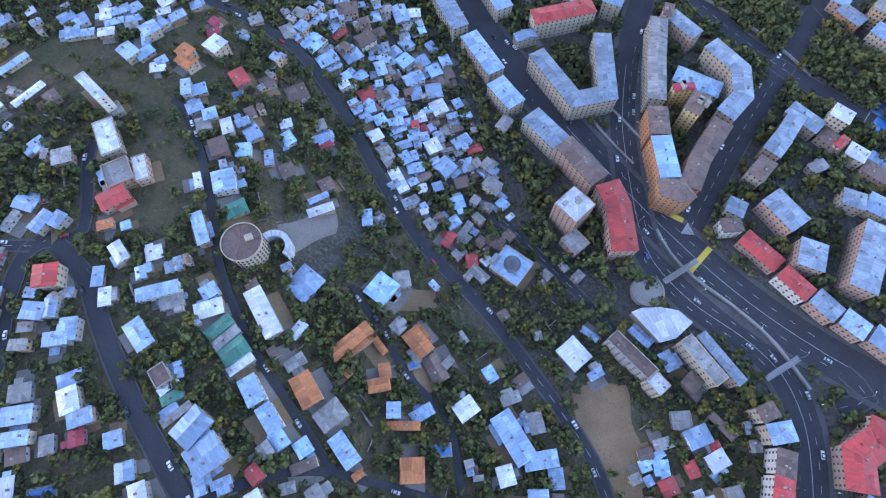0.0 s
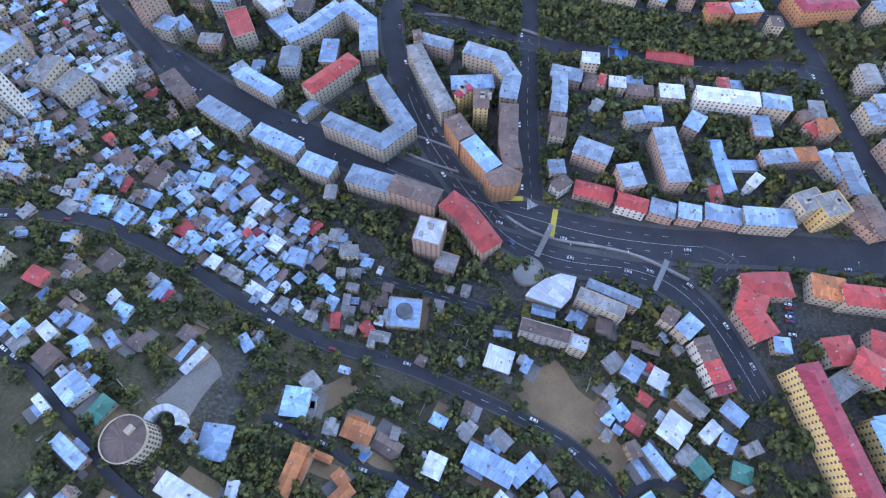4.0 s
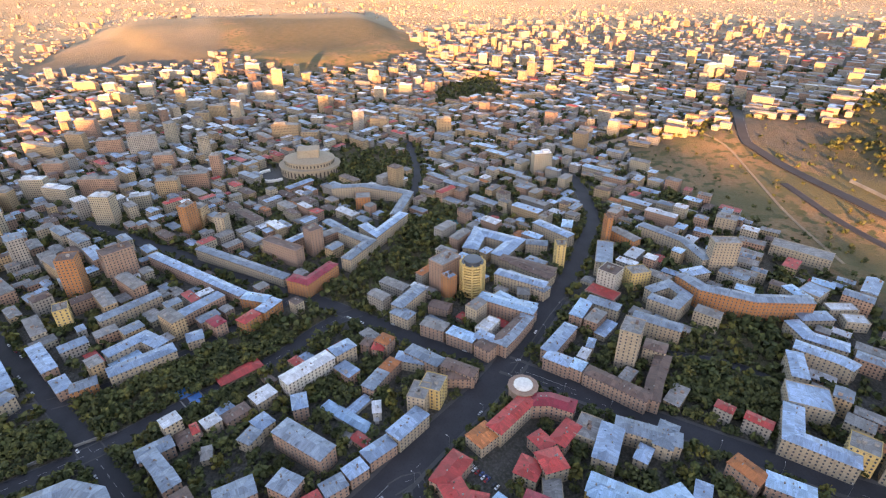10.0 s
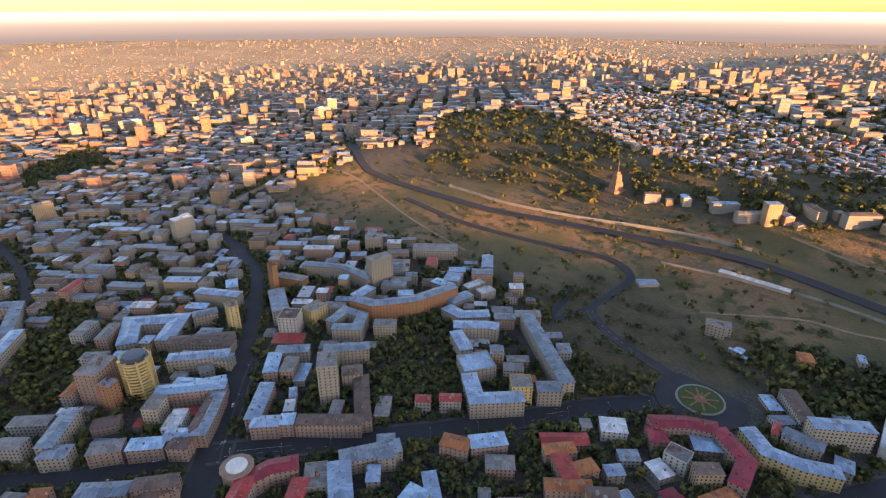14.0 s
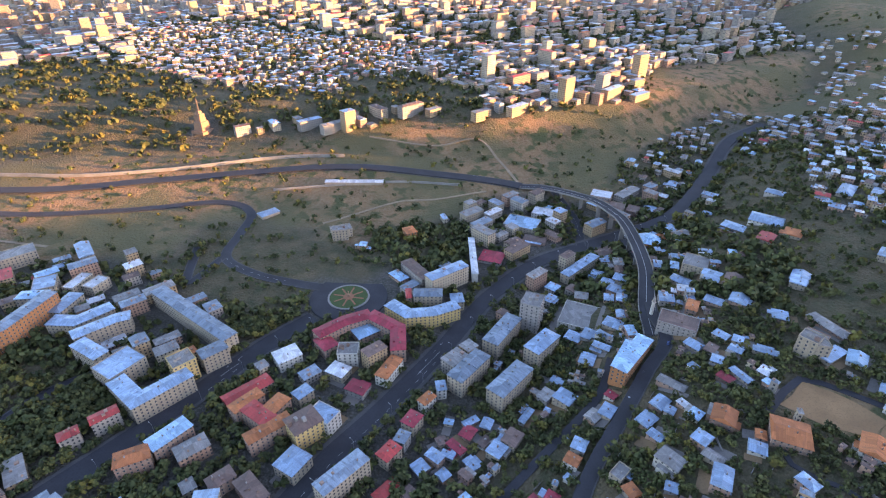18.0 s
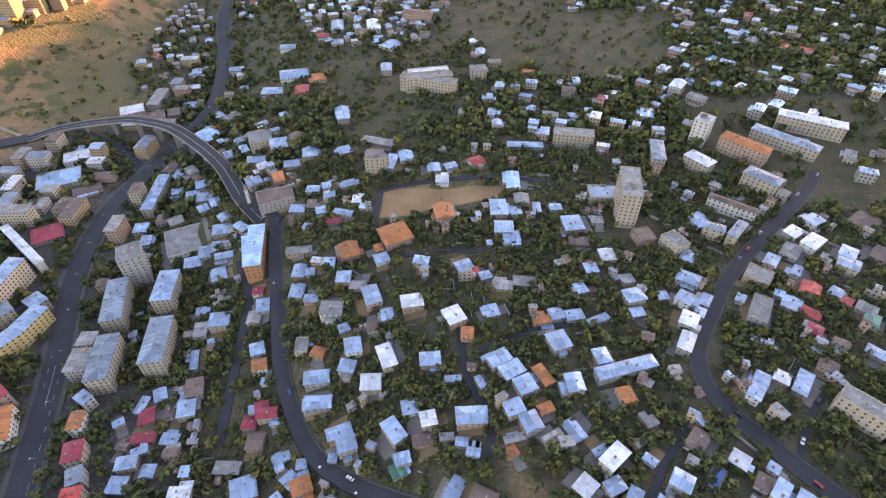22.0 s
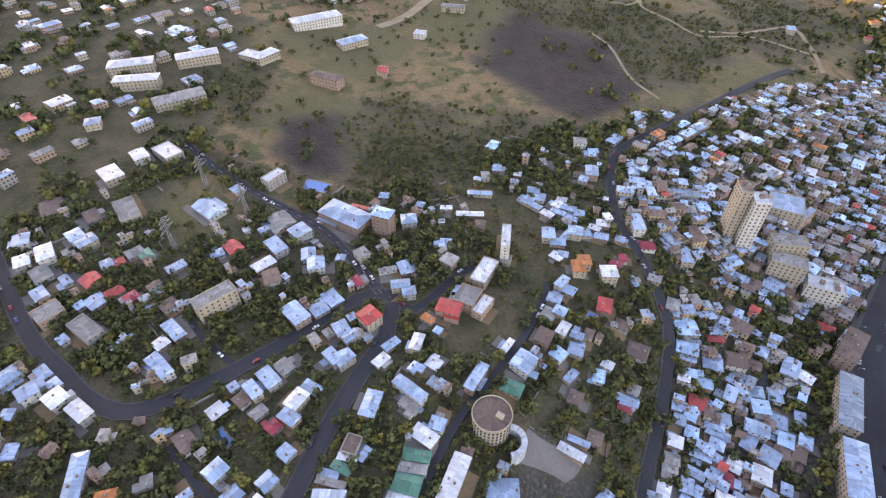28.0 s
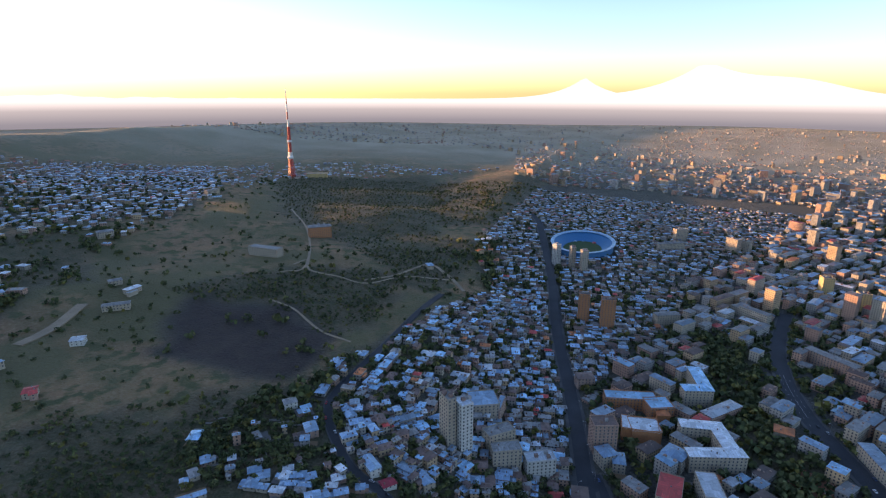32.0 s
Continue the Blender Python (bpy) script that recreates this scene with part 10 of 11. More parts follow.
for (sector, far), rows in mass_rows.items():
    n = len(rows)
    A = np.array([r[:7] for r in rows])
    x, y, ln, w, ang, hi, rise = A.T
    g = ground(x, y)
    z0, z1 = g - 2.5, g + hi
    c, s = np.cos(ang), np.sin(ang)

    def at(px, py, z):
        return np.stack((x + px * c - py * s, y + px * s + py * c, z), 1)

    o = 0.4
    V = np.stack([at(sx * ln / 2, sy * w / 2, z) for z in (z0, z1) for sx, sy in ((-1, -1), (1, -1), (1, 1), (-1, 1))], 1).reshape(-1, 3)
    F = np.concatenate([np.array([[i, (i + 1) % 4, 4 + (i + 1) % 4, 4 + i] for i in range(4)])[None] + 8 * np.arange(n)[:, None, None]], 0).reshape(-1, 4)
    ob = new("town_houses", mesh_of("town_houses", V.tolist(), F.tolist(), FACADE, np.repeat([r[8] for r in rows], 4)))
    tagged(ob, "distant rows of stone-fronted houses with rows of windows", "buildings", kind="stuff")
    V = np.stack([at(sx * (ln / 2 + o), sy * (w / 2 + o), z1) for sx, sy in ((-1, -1), (1, -1), (1, 1), (-1, 1))]
                 + [at(sx * np.where(np.sin(x * 7.3 + y * 3.1) > -0.1, ln / 2, np.maximum(ln / 2 - w * 0.45, ln * 0.1)), 0, z1 + rise) for sx in (-1, 1)], 1).reshape(-1, 3)
    fs, mi = [], []
    for k in range(n):
        b = 6 * k
        fs += [(b, b + 1, b + 5, b + 4), (b + 2, b + 3, b + 4, b + 5), (b + 1, b + 2, b + 5), (b + 3, b, b + 4)]
        mi += [ROOF_KEYS.index(rows[k][7])] * 4
    ob = new("town_roofs", mesh_of("town_roofs", V.tolist(), fs, list(ROOF.values()), mi))
    roof_uv(ob.data)
    tagged(ob, "weathered sheet-metal roofs of distant town houses", "roofs", kind="stuff")
    if far:
        continue
    v, f = [], []
    for q in rows:
        for _ in range(1 if q[2] < 12 else 3):
            du, dv = fill.uniform(-0.4, 0.4) * q[2], fill.uniform(-0.35, 0.35) * q[3]
            big = fill.choice((0.7, 0.9, 1.3, 2.2 if q[2] > 14 else 0.8))
            box(v, f, (q[0] + du * math.cos(q[4]) - dv * math.sin(q[4]), q[1] + du * math.sin(q[4]) + dv * math.cos(q[4]), gz(q[0], q[1]) + q[5] - 0.2), big, big * fill.uniform(0.7, 1.4), q[6] * 0.7 + fill.uniform(0.8, 1.6), q[4])
    tagged(part("chimneys", v, f, WALL[fill.choice(("grey", "brown", "tuff"))], None), "small chimneys and vents on distant roofs", "chimneys", kind="stuff")

# ---------------------------------------------------------------- yards beside the hillside houses
yr = random.Random(17)
yard_mesh = {0: ([], []), 1: ([], [])}
for c, d, ln, w in PLOTS:
    if float(hill_u(*c)) < -120 or math.hypot(*c) > 480:
        continue
    nrm = np.array((-d[1], d[0]))
    for side in (-1, 1):
        if yr.random() > 0.62:
            continue
        v, f = yard_mesh[0 if yr.random() < 0.6 else 1]
        wide, deep, sh = ln * yr.uniform(0.7, 1.3), yr.uniform(3.0, 8.5), yr.uniform(-0.2, 0.2) * ln
        n0, lift = len(v), yr.uniform(0.22, 0.34)
        for i in range(5):
            for j in range(4):
                q = c + d * (sh + wide * (i / 4 - 0.5)) + nrm * side * (w / 2 - 0.6 + deep * j / 3)
                v.append((q[0], q[1], gz(*q) + lift))
        f += [(n0 + i * 4 + j, n0 + i * 4 + 4 + j, n0 + i * 4 + 5 + j, n0 + i * 4 + 1 + j) for i in range(4) for j in range(3)]
        m0 = c + d * sh + nrm * side * (w / 2 + deep / 2)
        mark([tuple(m0 - d * wide / 2), tuple(m0 + d * wide / 2)], deep - 1.5, 4, 0.0)
for key, mat, label in ((0, YARD, "grey concrete yards beside the hillside houses"), (1, SOIL, "bare brown earth yards beside the hillside houses")):
    tagged(part("yard", *yard_mesh[key], mat, None), label, "yard", kind="stuff")



def bare_ground(mat, label, *corners):
    """A four-cornered stretch of bare ground laid on the land."""
    p = np.array(corners, float)
    v = []
    for i in range(13):
        for j in range(13):
            a, b = i / 12, j / 12
            q = (p[0] * (1 - a) + p[1] * a) * (1 - b) + (p[3] * (1 - a) + p[2] * a) * b
            q = q + 1.4 * np.array((math.sin(q[1] / 5), math.sin(q[0] / 6)))
            v.append((q[0], q[1], gz(*q) + 0.21))
    f = [(i * 13 + j, i * 13 + 13 + j, i * 13 + 14 + j, i * 13 + 1 + j) for i in range(12) for j in range(12)]
    tagged(part("bare_ground", v, f, mat, None), label, "ground", kind="structure")
    a, b, inside = within(corners)
    taken[a, b][inside] |= 4


bare_ground(CLAY_SOIL, "orange-brown bare playing field on the hillside", (-158, -282), (-181, -310), (-218, -281), (-201, -262))
bare_ground(CLAY_SOIL, "orange-brown bare playing field on the hillside", (-218, -281), (-255, -255), (-250, -240), (-204, -262))
bare_ground(SOIL, "bare brown slope beside the curved street", (70, 41), (102, 44), (107, 8), (79, 7))
bare_ground(SOIL, "bare brown slope beside the curved street", (79, 7), (107, 8), (105, -19), (88, -29))
bare_ground(YARD, "pale levelled yard beside the round building", (-83, 111), (-94, 127), (-65, 144), (-62, 125))
bare_ground(SOIL, "brown dug ground between hillside plots", (-26, 95), (-6, 99), (-2, 87), (-27, 81))

# ---------------------------------------------------------------- the land
k = np.linspace(-1, 1, 331)
axis = np.sign(k) * (900 * np.abs(k) + 4100 * np.abs(k) ** 3.2)
gx, gy = np.meshgrid(axis, axis, indexing="ij")
gzv = ground(gx, gy)
n = len(axis)
V = np.stack((gx, gy, gzv), 2).reshape(-1, 3)
idx = np.arange(n * n).reshape(n, n)
F = np.stack((idx[:-1, :-1], idx[1:, :-1], idx[1:, 1:], idx[:-1, 1:]), 2).reshape(-1, 4)
land = new("ground", mesh_of("ground", V.tolist(), F.tolist(), [LAND]))
land.data.polygons.foreach_set("use_smooth", np.ones(len(F), bool))
tagged(land, "dry hillsides, gardens and town ground reaching the horizon", "ground", kind="structure")
cover = np.zeros((n * n, 4), np.float32)
wx = V[:, 0] + 9 * np.sin(V[:, 1] / 17 + 2 * np.sin(V[:, 0] / 29)) + 5 * np.sin(V[:, 1] / 7)
wy = V[:, 1] + 9 * np.sin(V[:, 0] / 19 + 2 * np.sin(V[:, 1] / 23)) + 5 * np.sin(V[:, 0] / 6)
zz = zone[np.clip(((wx + HALF) / CELL).astype(int), 0, NC - 1), np.clip(((wy + HALF) / CELL).astype(int), 0, NC - 1)]
zz[(np.abs(V[:, 0]) > HALF - 5) | (np.abs(V[:, 1]) > HALF - 5)] = 0
hu = hill_u(V[:, 0], V[:, 1])
rr = np.hypot(V[:, 0], V[:, 1])
soft = 0.25 * np.sin(V[:, 0] / 61 + np.sin(V[:, 1] / 47)) * np.sin(V[:, 1] / 73)
cover[:, 0] = np.where(zz == 0, ss(-30, 40, hu) * 0.8, np.isin(zz, (1, 7, 10, 11, 13, 14, 16)) * 0.9 + (zz == 15) * 0.6 + (zz == 3) * 0.3)
cover[:, 1] = np.where(zz == 0, np.maximum(ss(700, 1100, rr) * ss(0, 200, hu), ss(2300, 3000, rr) * 0.7) + soft * ss(400, 800, rr), (zz == 2) * 1.0)
cover[:, 2] = (zz == 5) * 1.0
# Alpha grows with distance: share of the pale tone that imitates haze.
cover[:, 3] = ss(1900, 3400, rr) * np.where(np.isin(zz, (2, 14)) & (V[:, 0] > 1600), 0.25, 1)
cover = np.clip(cover, 0, 1).reshape(n, n, 4)
for _ in range(1):
    cover[1:-1, 1:-1] = (cover[1:-1, 1:-1] * 2 + cover[:-2, 1:-1] + cover[2:, 1:-1] + cover[1:-1, :-2] + cover[1:-1, 2:]) / 6
att = land.data.color_attributes.new("cover", "FLOAT_COLOR", "POINT")
att.data.foreach_set("color", cover.ravel())


# ---------------------------------------------------------------- trees
def crown_cards(rng, quads, size):
    """Clumps of leaves spread through an uneven crown about 1 across, standing from 0.25 to 1.2: corners of quads."""
    lobes = [(rng.uniform(-0.42, 0.42), rng.uniform(-0.42, 0.42), rng.uniform(0.4, 0.9), rng.uniform(0.2, 0.36)) for _ in range(6)]
    out = []
    for _ in range(quads):
        lx, ly, lz, lr = lobes[rng.integers(len(lobes))]
        d = rng.normal(size=3)
        d /= np.linalg.norm(d)
        c = np.array((lx, ly, lz)) + d * lr * rng.uniform(0.6, 1.05)
        nrm = d + rng.normal(size=3) * 0.55 + np.array((0, 0, 0.5))
        nrm /= np.linalg.norm(nrm)
        t = np.cross(nrm, rng.normal(size=3))
        t /= np.linalg.norm(t)
        b = np.cross(nrm, t)
        sz = size * rng.uniform(0.7, 1.3)
        out.append([c - t * sz - b * sz * 0.8, c + t * sz - b * sz, c + t * sz * 0.8 + b * sz, c - t * sz + b * sz * 0.7])
    return np.array(out)


leafy = np.random.default_rng(11)
spots = {0: [], 1: [], 2: []}
near_trees = []
tree_rand = random.Random(23)


def try_tree(x, y):
    r = math.hypot(x, y)
    q = quarter(x + 8 * math.sin(y / 13) if r > 300 else x, y + 8 * math.sin(x / 11) if r > 300 else y)
    wave = 0.5 + 0.5 * math.sin(x / 23 + 1.7 * math.sin(y / 31)) * math.sin(y / 19 + 0.6)
    p = {1: 0.62, 2: 0.055, 3: 0.75, 4: 0.0, 5: 0.02, 6: 0.34 if r < 900 else 0.6, 16: 0.1 + 0.8 * wave * wave, 11: 0.3 * wave * wave, 12: 0.35 + 0.6 * wave, 7: 0.36 + 0.7 * wave, 8: 0.12 * wave, 9: 0.1, 10: 0.12 + 0.5 * wave, 13: 0.06 + 0.25 * wave ** 3, 14: 0.35 + 0.65 * wave, 15: 0.25}[q]
    if tree_rand.random() > p or not free(x, y, 0.6 if q != 6 or r > 1000 else 1.2, 7):
        return
    h = tree_rand.choice((tree_rand.uniform(3.0, 5.5), tree_rand.uniform(5, 9))) if q in (7, 3, 2, 10, 13) else tree_rand.uniform(6, 12.5)
    if q == 14:
        h = tree_rand.uniform(2.2, 5.0)
    row = (x, y, gz(x, y), h, tree_rand.uniform(0, 6.28))
    if r < 300 and len(near_trees) < 300 and tree_rand.random() < 0.16:
        near_trees.append(row)
    else:
        spots[0 if r < 420 else 1 if r < 900 else 2].append(row)


for spacing, lo, hi in ((4.2, 0, 420), (6.0, 420, 900), (10.0, 900, 1900)):
    for gx1 in np.arange(-hi, hi, spacing):
        for gy1 in np.arange(-hi, hi, spacing):
            x, y = gx1 + tree_rand.uniform(-0.45, 0.45) * spacing, gy1 + tree_rand.uniform(-0.45, 0.45) * spacing
            if lo <= math.hypot(x, y) < hi:
                try_tree(x, y)

for kind, width, line, up in ROAD_LINES:
    if kind not in ("avenue", "street"):
        continue
    s0 = sides(line)
    for i in range(len(line)):
        x, y = line[i]
        if float(hill_u(x, y)) > -15 or math.hypot(x, y) > 1000:
            continue
        for s in (-1, 1):
            for back in (0.0, 4.5):
                px, py = line[i] + s0[i] * s * (width / 2 + (4.2 if kind == "avenue" else 2.4)) + np.array((tree_rand.uniform(-1, 1), tree_rand.uniform(-1, 1))) + (line[min(i + 1, len(line) - 1)] - line[i]) * back / 9
                if tree_rand.random() < 0.62 and free(px, py, 0.3):
                    spots[0 if math.hypot(px, py) < 420 else 1].append((px, py, gz(px, py), tree_rand.uniform(6, 9.5), tree_rand.uniform(0, 6.28)))

for level, rows in spots.items():
    temps = [crown_cards(leafy, (54, 16, 8)[level], (0.122, 0.22, 0.32)[level]) for _ in range(8)]
    for half, mat in ((0, LEAF), (1, LEAF_YELLOW)):
        A = np.array([r for i, r in enumerate(rows) if (i % 7 == 3) == bool(half)])
        parts = []
        for ti, tmp in enumerate(temps):
            B = A[ti::8]
            if not len(B):
                continue
            c, s = np.cos(B[:, 4]), np.sin(B[:, 4])
            P = tmp.reshape(1, -1, 3) * (B[:, 3] * 0.86)[:, None, None]
            x = P[..., 0] * c[:, None] - P[..., 1] * s[:, None] + B[:, 0, None]
            y = P[..., 0] * s[:, None] + P[..., 1] * c[:, None] + B[:, 1, None]
            z = P[..., 2] + B[:, 2, None] - 0.1 * B[:, 3, None]
            parts.append(np.stack((x, y, z), -1).reshape(-1, 3))
        V = np.concatenate(parts)
        me = bpy.data.meshes.new("tree_crowns")
        nq = len(V) // 4
        me.vertices.add(len(V)), me.loops.add(len(V)), me.polygons.add(nq)
        me.vertices.foreach_set("co", V.astype(np.float32).ravel())
        me.loops.foreach_set("vertex_index", np.arange(len(V), dtype=np.int32))
        me.polygons.foreach_set("loop_start", np.arange(0, len(V), 4, dtype=np.int32))
        me.materials.append(mat)
        me.update(calc_edges=True)
        tagged(new("tree_crowns", me), "leafy crowns of garden and park trees, green and yellowing", "trees", kind="stuff")


def tree_template(seed, mat):
    rng = np.random.default_rng(seed)
    root = thing("tree", 0, 0, 0, "leafy green garden tree with an uneven crown" if mat is LEAF else "yellowing garden tree with an uneven crown", "tree", "garden trees")
    v, f = [], []
    for dx, dy, z0, z1, r0, r1 in [(0, 0, 0, 0.5, 0.035, 0.022)] + [(rng.uniform(-0.25, 0.25), rng.uniform(-0.25, 0.25), 0.42, rng.uniform(0.7, 0.9), 0.018, 0.008) for _ in range(4)]:
        b = len(v)
        for zz1, rad, kx in ((z0 - 0.1 * (z0 == 0), r0, 0), (z1, r1, 1)):
            for q in range(6):
                v.append((dx * kx + rad * math.cos(q * 1.047), dy * kx + rad * math.sin(q * 1.047), zz1))
        f += [(b + q, b + (q + 1) % 6, b + 6 + (q + 1) % 6, b + 6 + q) for q in range(6)]
    part("trunk", v, f, BARK, root)
    quads = crown_cards(rng, 110, 0.095).reshape(-1, 3) * 0.86
    quads[:, 2] -= 0.05
    part("crown", quads.tolist(), [tuple(range(i, i + 4)) for i in range(0, len(quads), 4)], mat, root)
    return root


templates = [tree_template(40 + i, LEAF_YELLOW if i == 4 else LEAF) for i in range(5)]
for i, (x, y, z, h, turn) in enumerate(near_trees):
    t = templates[i % 5]
    m = Matrix.Translation((x, y, z)) @ Matrix.Rotation(turn, 4, "Z") @ Matrix.Scale(h, 4)
    if i < 5:
        t.matrix_basis = m
    else:
        c = copy_thing(t, pose(x, y, z, 0, 0, math.degrees(turn)))
        c.scale = (h, h, h)


# ---------------------------------------------------------------- garden walls
v, f = [], []
wr = random.Random(5)
for k in range(2600):
    x, y = wr.uniform(-420, 150), wr.uniform(-330, 330)
    if quarter(x, y) not in (7, 3) or not free(x, y, 2, 1):
        continue
    ln, ang = wr.uniform(5, 16), road_angle(x, y) + wr.choice((0, 1.571)) + wr.gauss(0, 0.05)
    d = np.array((math.cos(ang), math.sin(ang))) * ln / 2
    if all(free(x + d[0] * s, y + d[1] * s, 1, 3) for s in (-1, -0.5, 0, 0.5, 1)):
        box(v, f, (x, y, min(gz(x - d[0], y - d[1]), gz(x + d[0], y + d[1])) - 0.5), ln, 0.3, wr.uniform(1.6, 3.0), ang)
tagged(part("garden_wall", v, f, WALL["grey"], None), "grey stone garden walls between the hillside plots", "wall", kind="stuff")


# ---------------------------------------------------------------- cars
def car_paint(name, color):
    return shader(name, color, 0.3, 0.3)[0]


RUBBER, _nt, _b = shader("rubber", (0.02, 0.02, 0.02), 0.9)
CAR_PAINT = [car_paint("car_paint_" + n, c) for n, c in (("white", (0.75, 0.75, 0.75)), ("silver", (0.42, 0.43, 0.45)), ("black", (0.025, 0.025, 0.03)), ("red", (0.4, 0.03, 0.03)), ("blue", (0.05, 0.1, 0.25)))]


def car_template(k):
    word = ("white", "silver", "black", "red", "dark blue")[k]
    root = thing("car", 0, 0, 0, "%s saloon car on the asphalt street" % word, "car", "cars on the streets")
    prof = [(-2.2, 0.35), (-2.25, 0.75), (-2.0, 0.95), (-1.2, 1.0), (1.0, 0.98), (2.0, 0.85), (2.25, 0.65), (2.2, 0.35)]
    v = [(x, s * 0.88, z) for s in (-1, 1) for x, z in prof]
    n = len(prof)
    f = [tuple(range(n)), tuple(range(2 * n - 1, n - 1, -1))] + [(i, i + n, (i + 1) % n + n, (i + 1) % n) for i in range(n)]
    body = part("body", v, f, CAR_PAINT[k], root)
    v = [(x, s * y, z) for s in (-1, 1) for x, y, z in ((-1.75, 0.82, 0.98), (-1.15, 0.68, 1.45), (0.35, 0.68, 1.45), (1.1, 0.82, 0.98))]
    part("window_glass", v, [(0, 1, 2, 3), (7, 6, 5, 4), (0, 4, 5, 1), (2, 6, 7, 3), (1, 5, 6, 2)], GLASS, root)
    v = [(x, s * 0.66, z) for s in (-1, 1) for x, z in ((-1.1, 1.46), (-1.0, 1.5), (0.25, 1.5), (0.35, 1.46))]
    part("roof_panel", v, [(0, 4, 5, 1), (1, 5, 6, 2), (2, 6, 7, 3), (0, 1, 2, 3), (7, 6, 5, 4)], CAR_PAINT[k], root)
    for wx in (-1.4, 1.4):
        for s in (-1, 1):
            v = [(wx + 0.33 * math.cos(a * 0.785), s * y, 0.33 + 0.33 * math.sin(a * 0.785)) for y in (0.72, 0.9) for a in range(8)]
            part("wheel", v, [tuple(range(8)), tuple(range(15, 7, -1))] + [(i, (i + 1) % 8, (i + 1) % 8 + 8, i + 8) for i in range(8)], RUBBER, root)
    return root


cars, cr = [car_template(k) for k in range(5)], random.Random(3)
placed = 0
for kind, width, line, up in ROAD_LINES:
    if np.hypot(line[:, 0], line[:, 1]).min() > 620:
        continue
    gap = {"avenue": 26, "highway": 55, "road": 30, "street": 30, "lane": 38, "track": 900}[kind]
    seg = np.hypot(*np.diff(line, axis=0).T)
    at_len = np.concatenate(([0], np.cumsum(seg)))
    pos = cr.uniform(3, 20)
    while pos < at_len[-1] - 6:
        x, y = np.interp(pos, at_len, line[:, 0]), np.interp(pos, at_len, line[:, 1])
        x2, y2 = np.interp(pos + 2, at_len, line[:, 0]), np.interp(pos + 2, at_len, line[:, 1])
        pos += cr.expovariate(1 / gap) + 6
        if math.hypot(x, y) > 600 or placed > 140:
            continue
        a = math.atan2(y2 - y, x2 - x)
        side = cr.choice((-1, 1))
        parked = kind in ("lane", "street") or cr.random() < 0.35
        off = side * (width / 2 - 1.2 if parked else width * cr.choice((0.13, 0.36)) if width > 14 else width * 0.22)
        px, py = x + math.sin(a) * off, y - math.cos(a) * off
        base = max(gz(px + i, py + j) for i in (-2, 0, 2) for j in (-2, 0, 2))
        k = cr.choices(range(5), (5, 3, 3, 1, 1))[0]
        m = pose(px, py, max(base, gz(x, y)) + up + 0.08, 0, 0, math.degrees(a) + (180 if side < 0 else 0))
        if cars[k].location.length < 0.01:
            cars[k].matrix_basis = m
        else:
            copy_thing(cars[k], m)
        placed += 1

for cx3, cy3, an, count in ((238, -12, 0.8, 8), (231, -21, 0.8, 7), (-300, 107, 2.4, 8), (-290, 116, 2.4, 6), (-93, -128, 0.5, 4), (-135, -40, 0.3, 4)):
    for i in range(count):
        px, py = cx3 + math.cos(an) * 2.8 * i, cy3 + math.sin(an) * 2.8 * i
        if cr.random() < 0.8:
            copy_thing(cars[cr.choices(range(5), (5, 3, 3, 1, 1))[0]], pose(px, py, gz(px, py) + 0.35, 0, 0, math.degrees(an) + 90 + cr.gauss(0, 4)))

# ---------------------------------------------------------------- street lamps along the wide roads
lamp = thing("street_lamp", 0, 0, 0, "tall grey steel street lamp with a bent arm", "street lamp", "street lamps")
v, f = lathe([(0.16, -0.5), (0.12, 4), (0.08, 9.5)], 6)
part("pole", v, f, STEEL, lamp)
v, f = [], []
bar(v, f, (0, 0, 9.4), (2.2, 0, 10), 0.14)
part("arm", v, f, STEEL, lamp)
v, f = [], []
box(v, f, (2.5, 0, 9.85), 1.0, 0.36, 0.2)
part("lamp_head", v, f, WHITE_PAINT, lamp)
first = True
for kind, width, line, up in ROAD_LINES:
    if kind not in ("avenue", "highway") or np.hypot(line[:, 0], line[:, 1]).min() > 620:
        continue
    s = sides(line)
    for i in range(2, len(line) - 1, 4):
        p = line[i] + s[i] * (width / 2 + 0.8)
        if np.hypot(*p) > 640:
            continue
        m = pose(p[0], p[1], gz(*p) + 0.4, 0, 0, math.degrees(math.atan2(-s[i][1], -s[i][0])))
        if first:
            lamp.matrix_basis, first = m, False
        else:
            copy_thing(lamp, m)

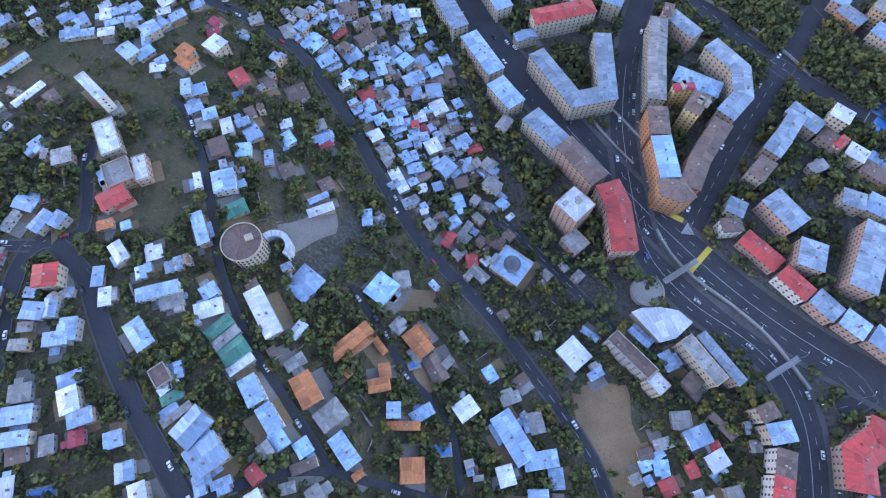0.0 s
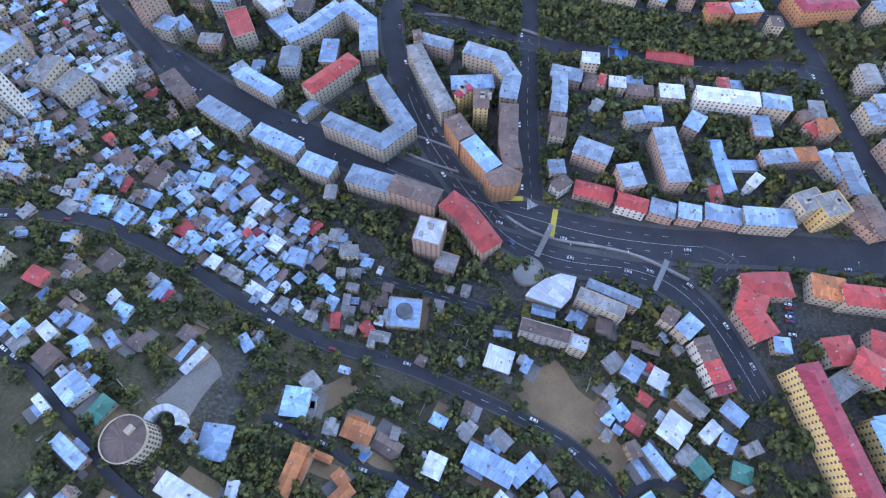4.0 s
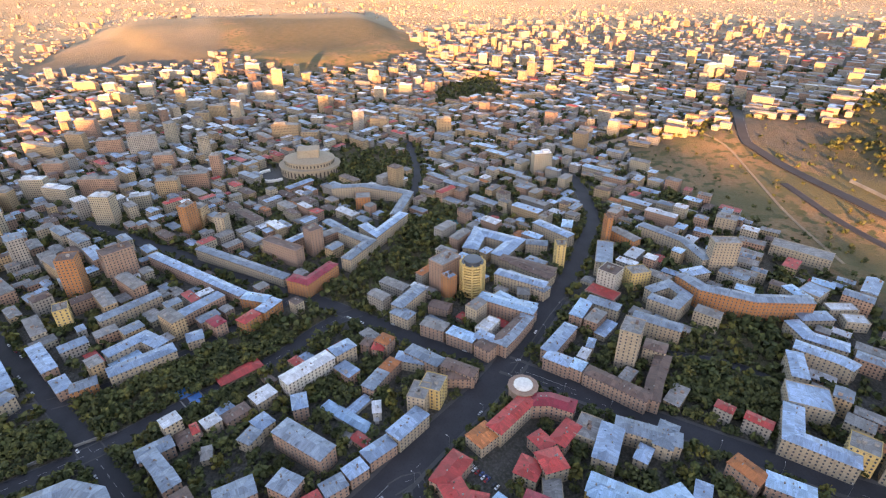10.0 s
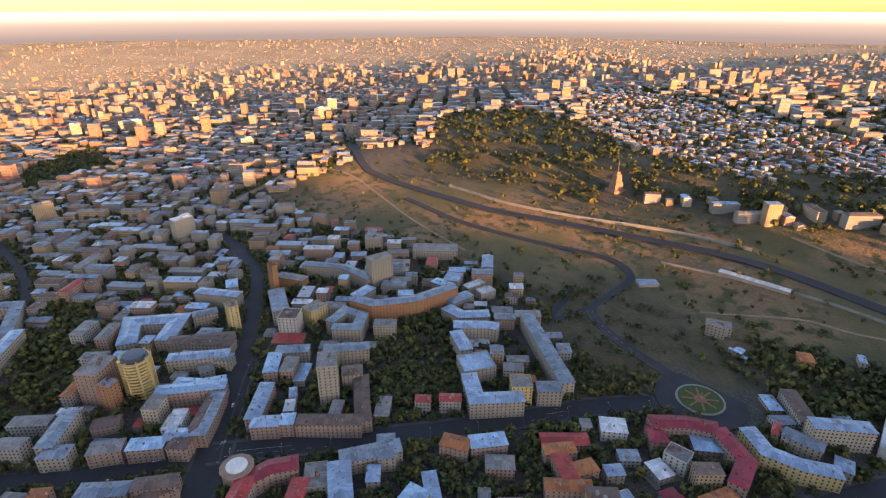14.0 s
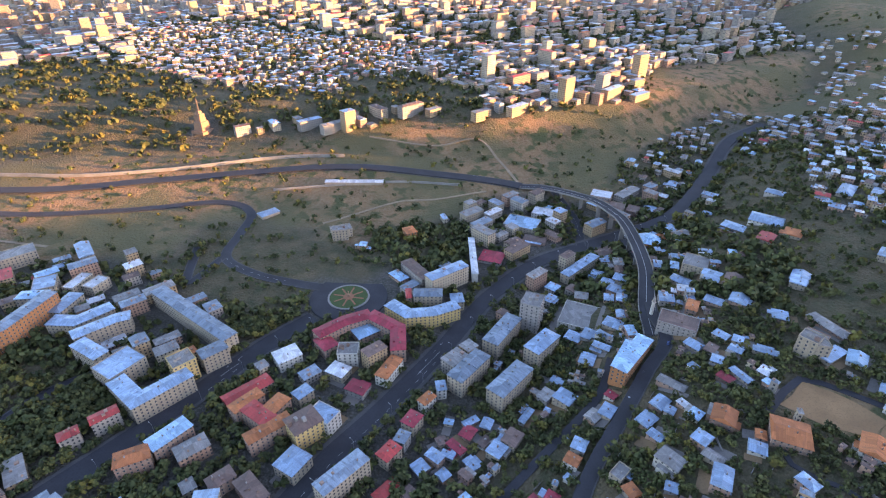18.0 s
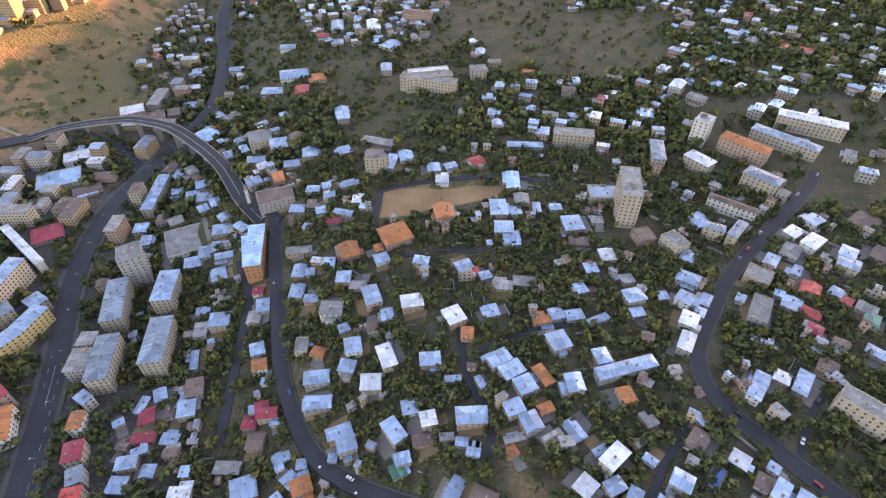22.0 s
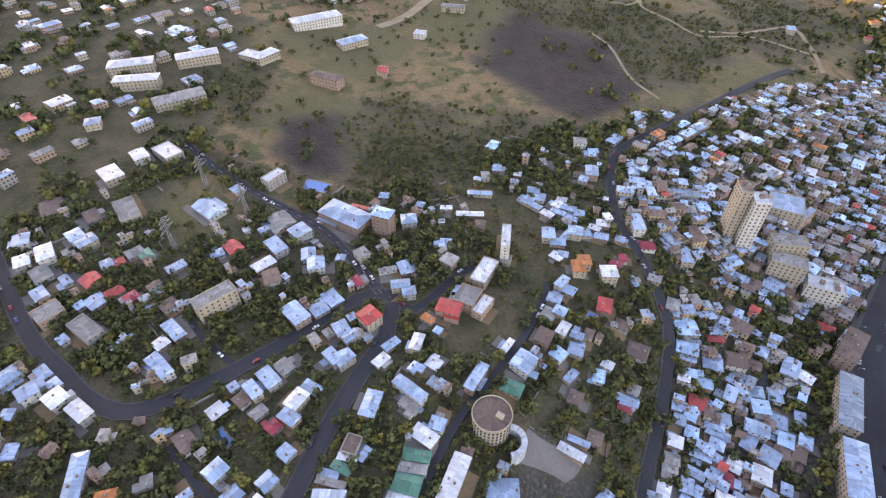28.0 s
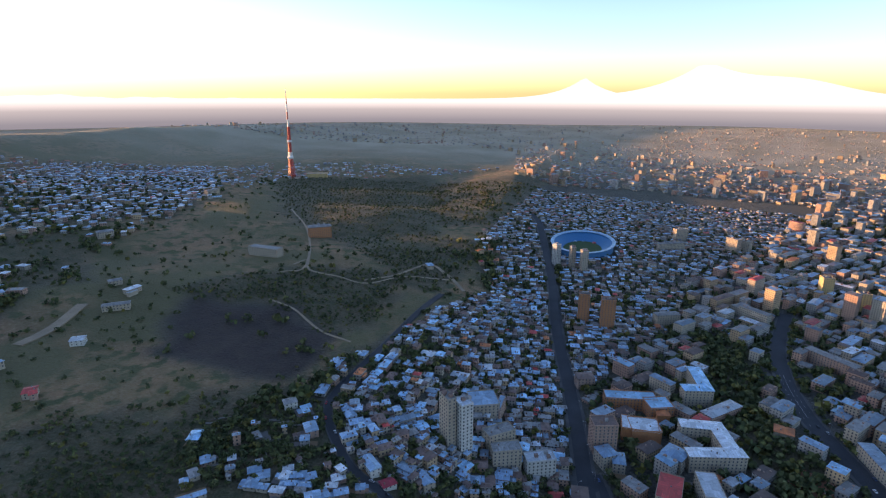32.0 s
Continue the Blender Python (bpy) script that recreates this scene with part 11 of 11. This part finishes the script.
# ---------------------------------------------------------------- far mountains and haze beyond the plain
# Glowing ring sheet; distance haze is painted into its emission by height.
m = bpy.data.materials.new("haze_glow")
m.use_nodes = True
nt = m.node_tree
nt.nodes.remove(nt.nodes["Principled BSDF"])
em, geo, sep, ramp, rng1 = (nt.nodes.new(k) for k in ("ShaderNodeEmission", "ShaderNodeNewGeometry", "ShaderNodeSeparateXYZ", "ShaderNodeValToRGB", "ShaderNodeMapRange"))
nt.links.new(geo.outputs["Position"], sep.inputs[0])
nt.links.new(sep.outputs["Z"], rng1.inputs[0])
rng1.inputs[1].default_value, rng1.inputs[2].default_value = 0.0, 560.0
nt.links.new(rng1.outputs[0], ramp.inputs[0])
# Haze tones from dim at the foot to brightest about the horizon.
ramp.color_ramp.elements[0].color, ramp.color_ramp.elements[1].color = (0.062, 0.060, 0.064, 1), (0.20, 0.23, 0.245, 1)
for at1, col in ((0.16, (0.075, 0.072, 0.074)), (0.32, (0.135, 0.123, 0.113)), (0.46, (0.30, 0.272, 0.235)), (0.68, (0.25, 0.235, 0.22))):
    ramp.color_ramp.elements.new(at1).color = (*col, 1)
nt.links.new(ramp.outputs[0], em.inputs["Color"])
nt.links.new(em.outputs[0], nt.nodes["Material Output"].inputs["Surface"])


def skyline(a):
    """How high the mountains stand over the level of the eye, in degrees, by direction."""
    e = -0.6 + 0.45 * math.exp(-((a + 62) / 14) ** 2) + 0.08 * math.sin(a * 0.9) + 0.05 * math.sin(a * 2.3)
    d = a - 5.1
    peak = 3.5 * math.exp(-abs(d) / (4.4 if d < 0 else 7.0)) + 0.75 * math.exp(-((a - 13) / 4.0) ** 2)
    peak = min(peak, 3.15)
    small = 2.1 * math.exp(-abs(a + 5.6) / 2.6)
    return max(e, -0.5 + peak * 0.98, -0.5 + small)


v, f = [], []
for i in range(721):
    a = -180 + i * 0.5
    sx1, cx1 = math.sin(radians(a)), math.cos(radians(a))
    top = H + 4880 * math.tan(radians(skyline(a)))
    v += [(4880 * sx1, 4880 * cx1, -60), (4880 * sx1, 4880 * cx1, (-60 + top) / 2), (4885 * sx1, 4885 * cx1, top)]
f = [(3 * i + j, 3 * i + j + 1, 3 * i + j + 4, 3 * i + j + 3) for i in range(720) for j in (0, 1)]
tagged(part("backdrop", v, f, m, None), "glowing backdrop of pale mountains and painted haze beyond the plain", "mountains", kind="structure")
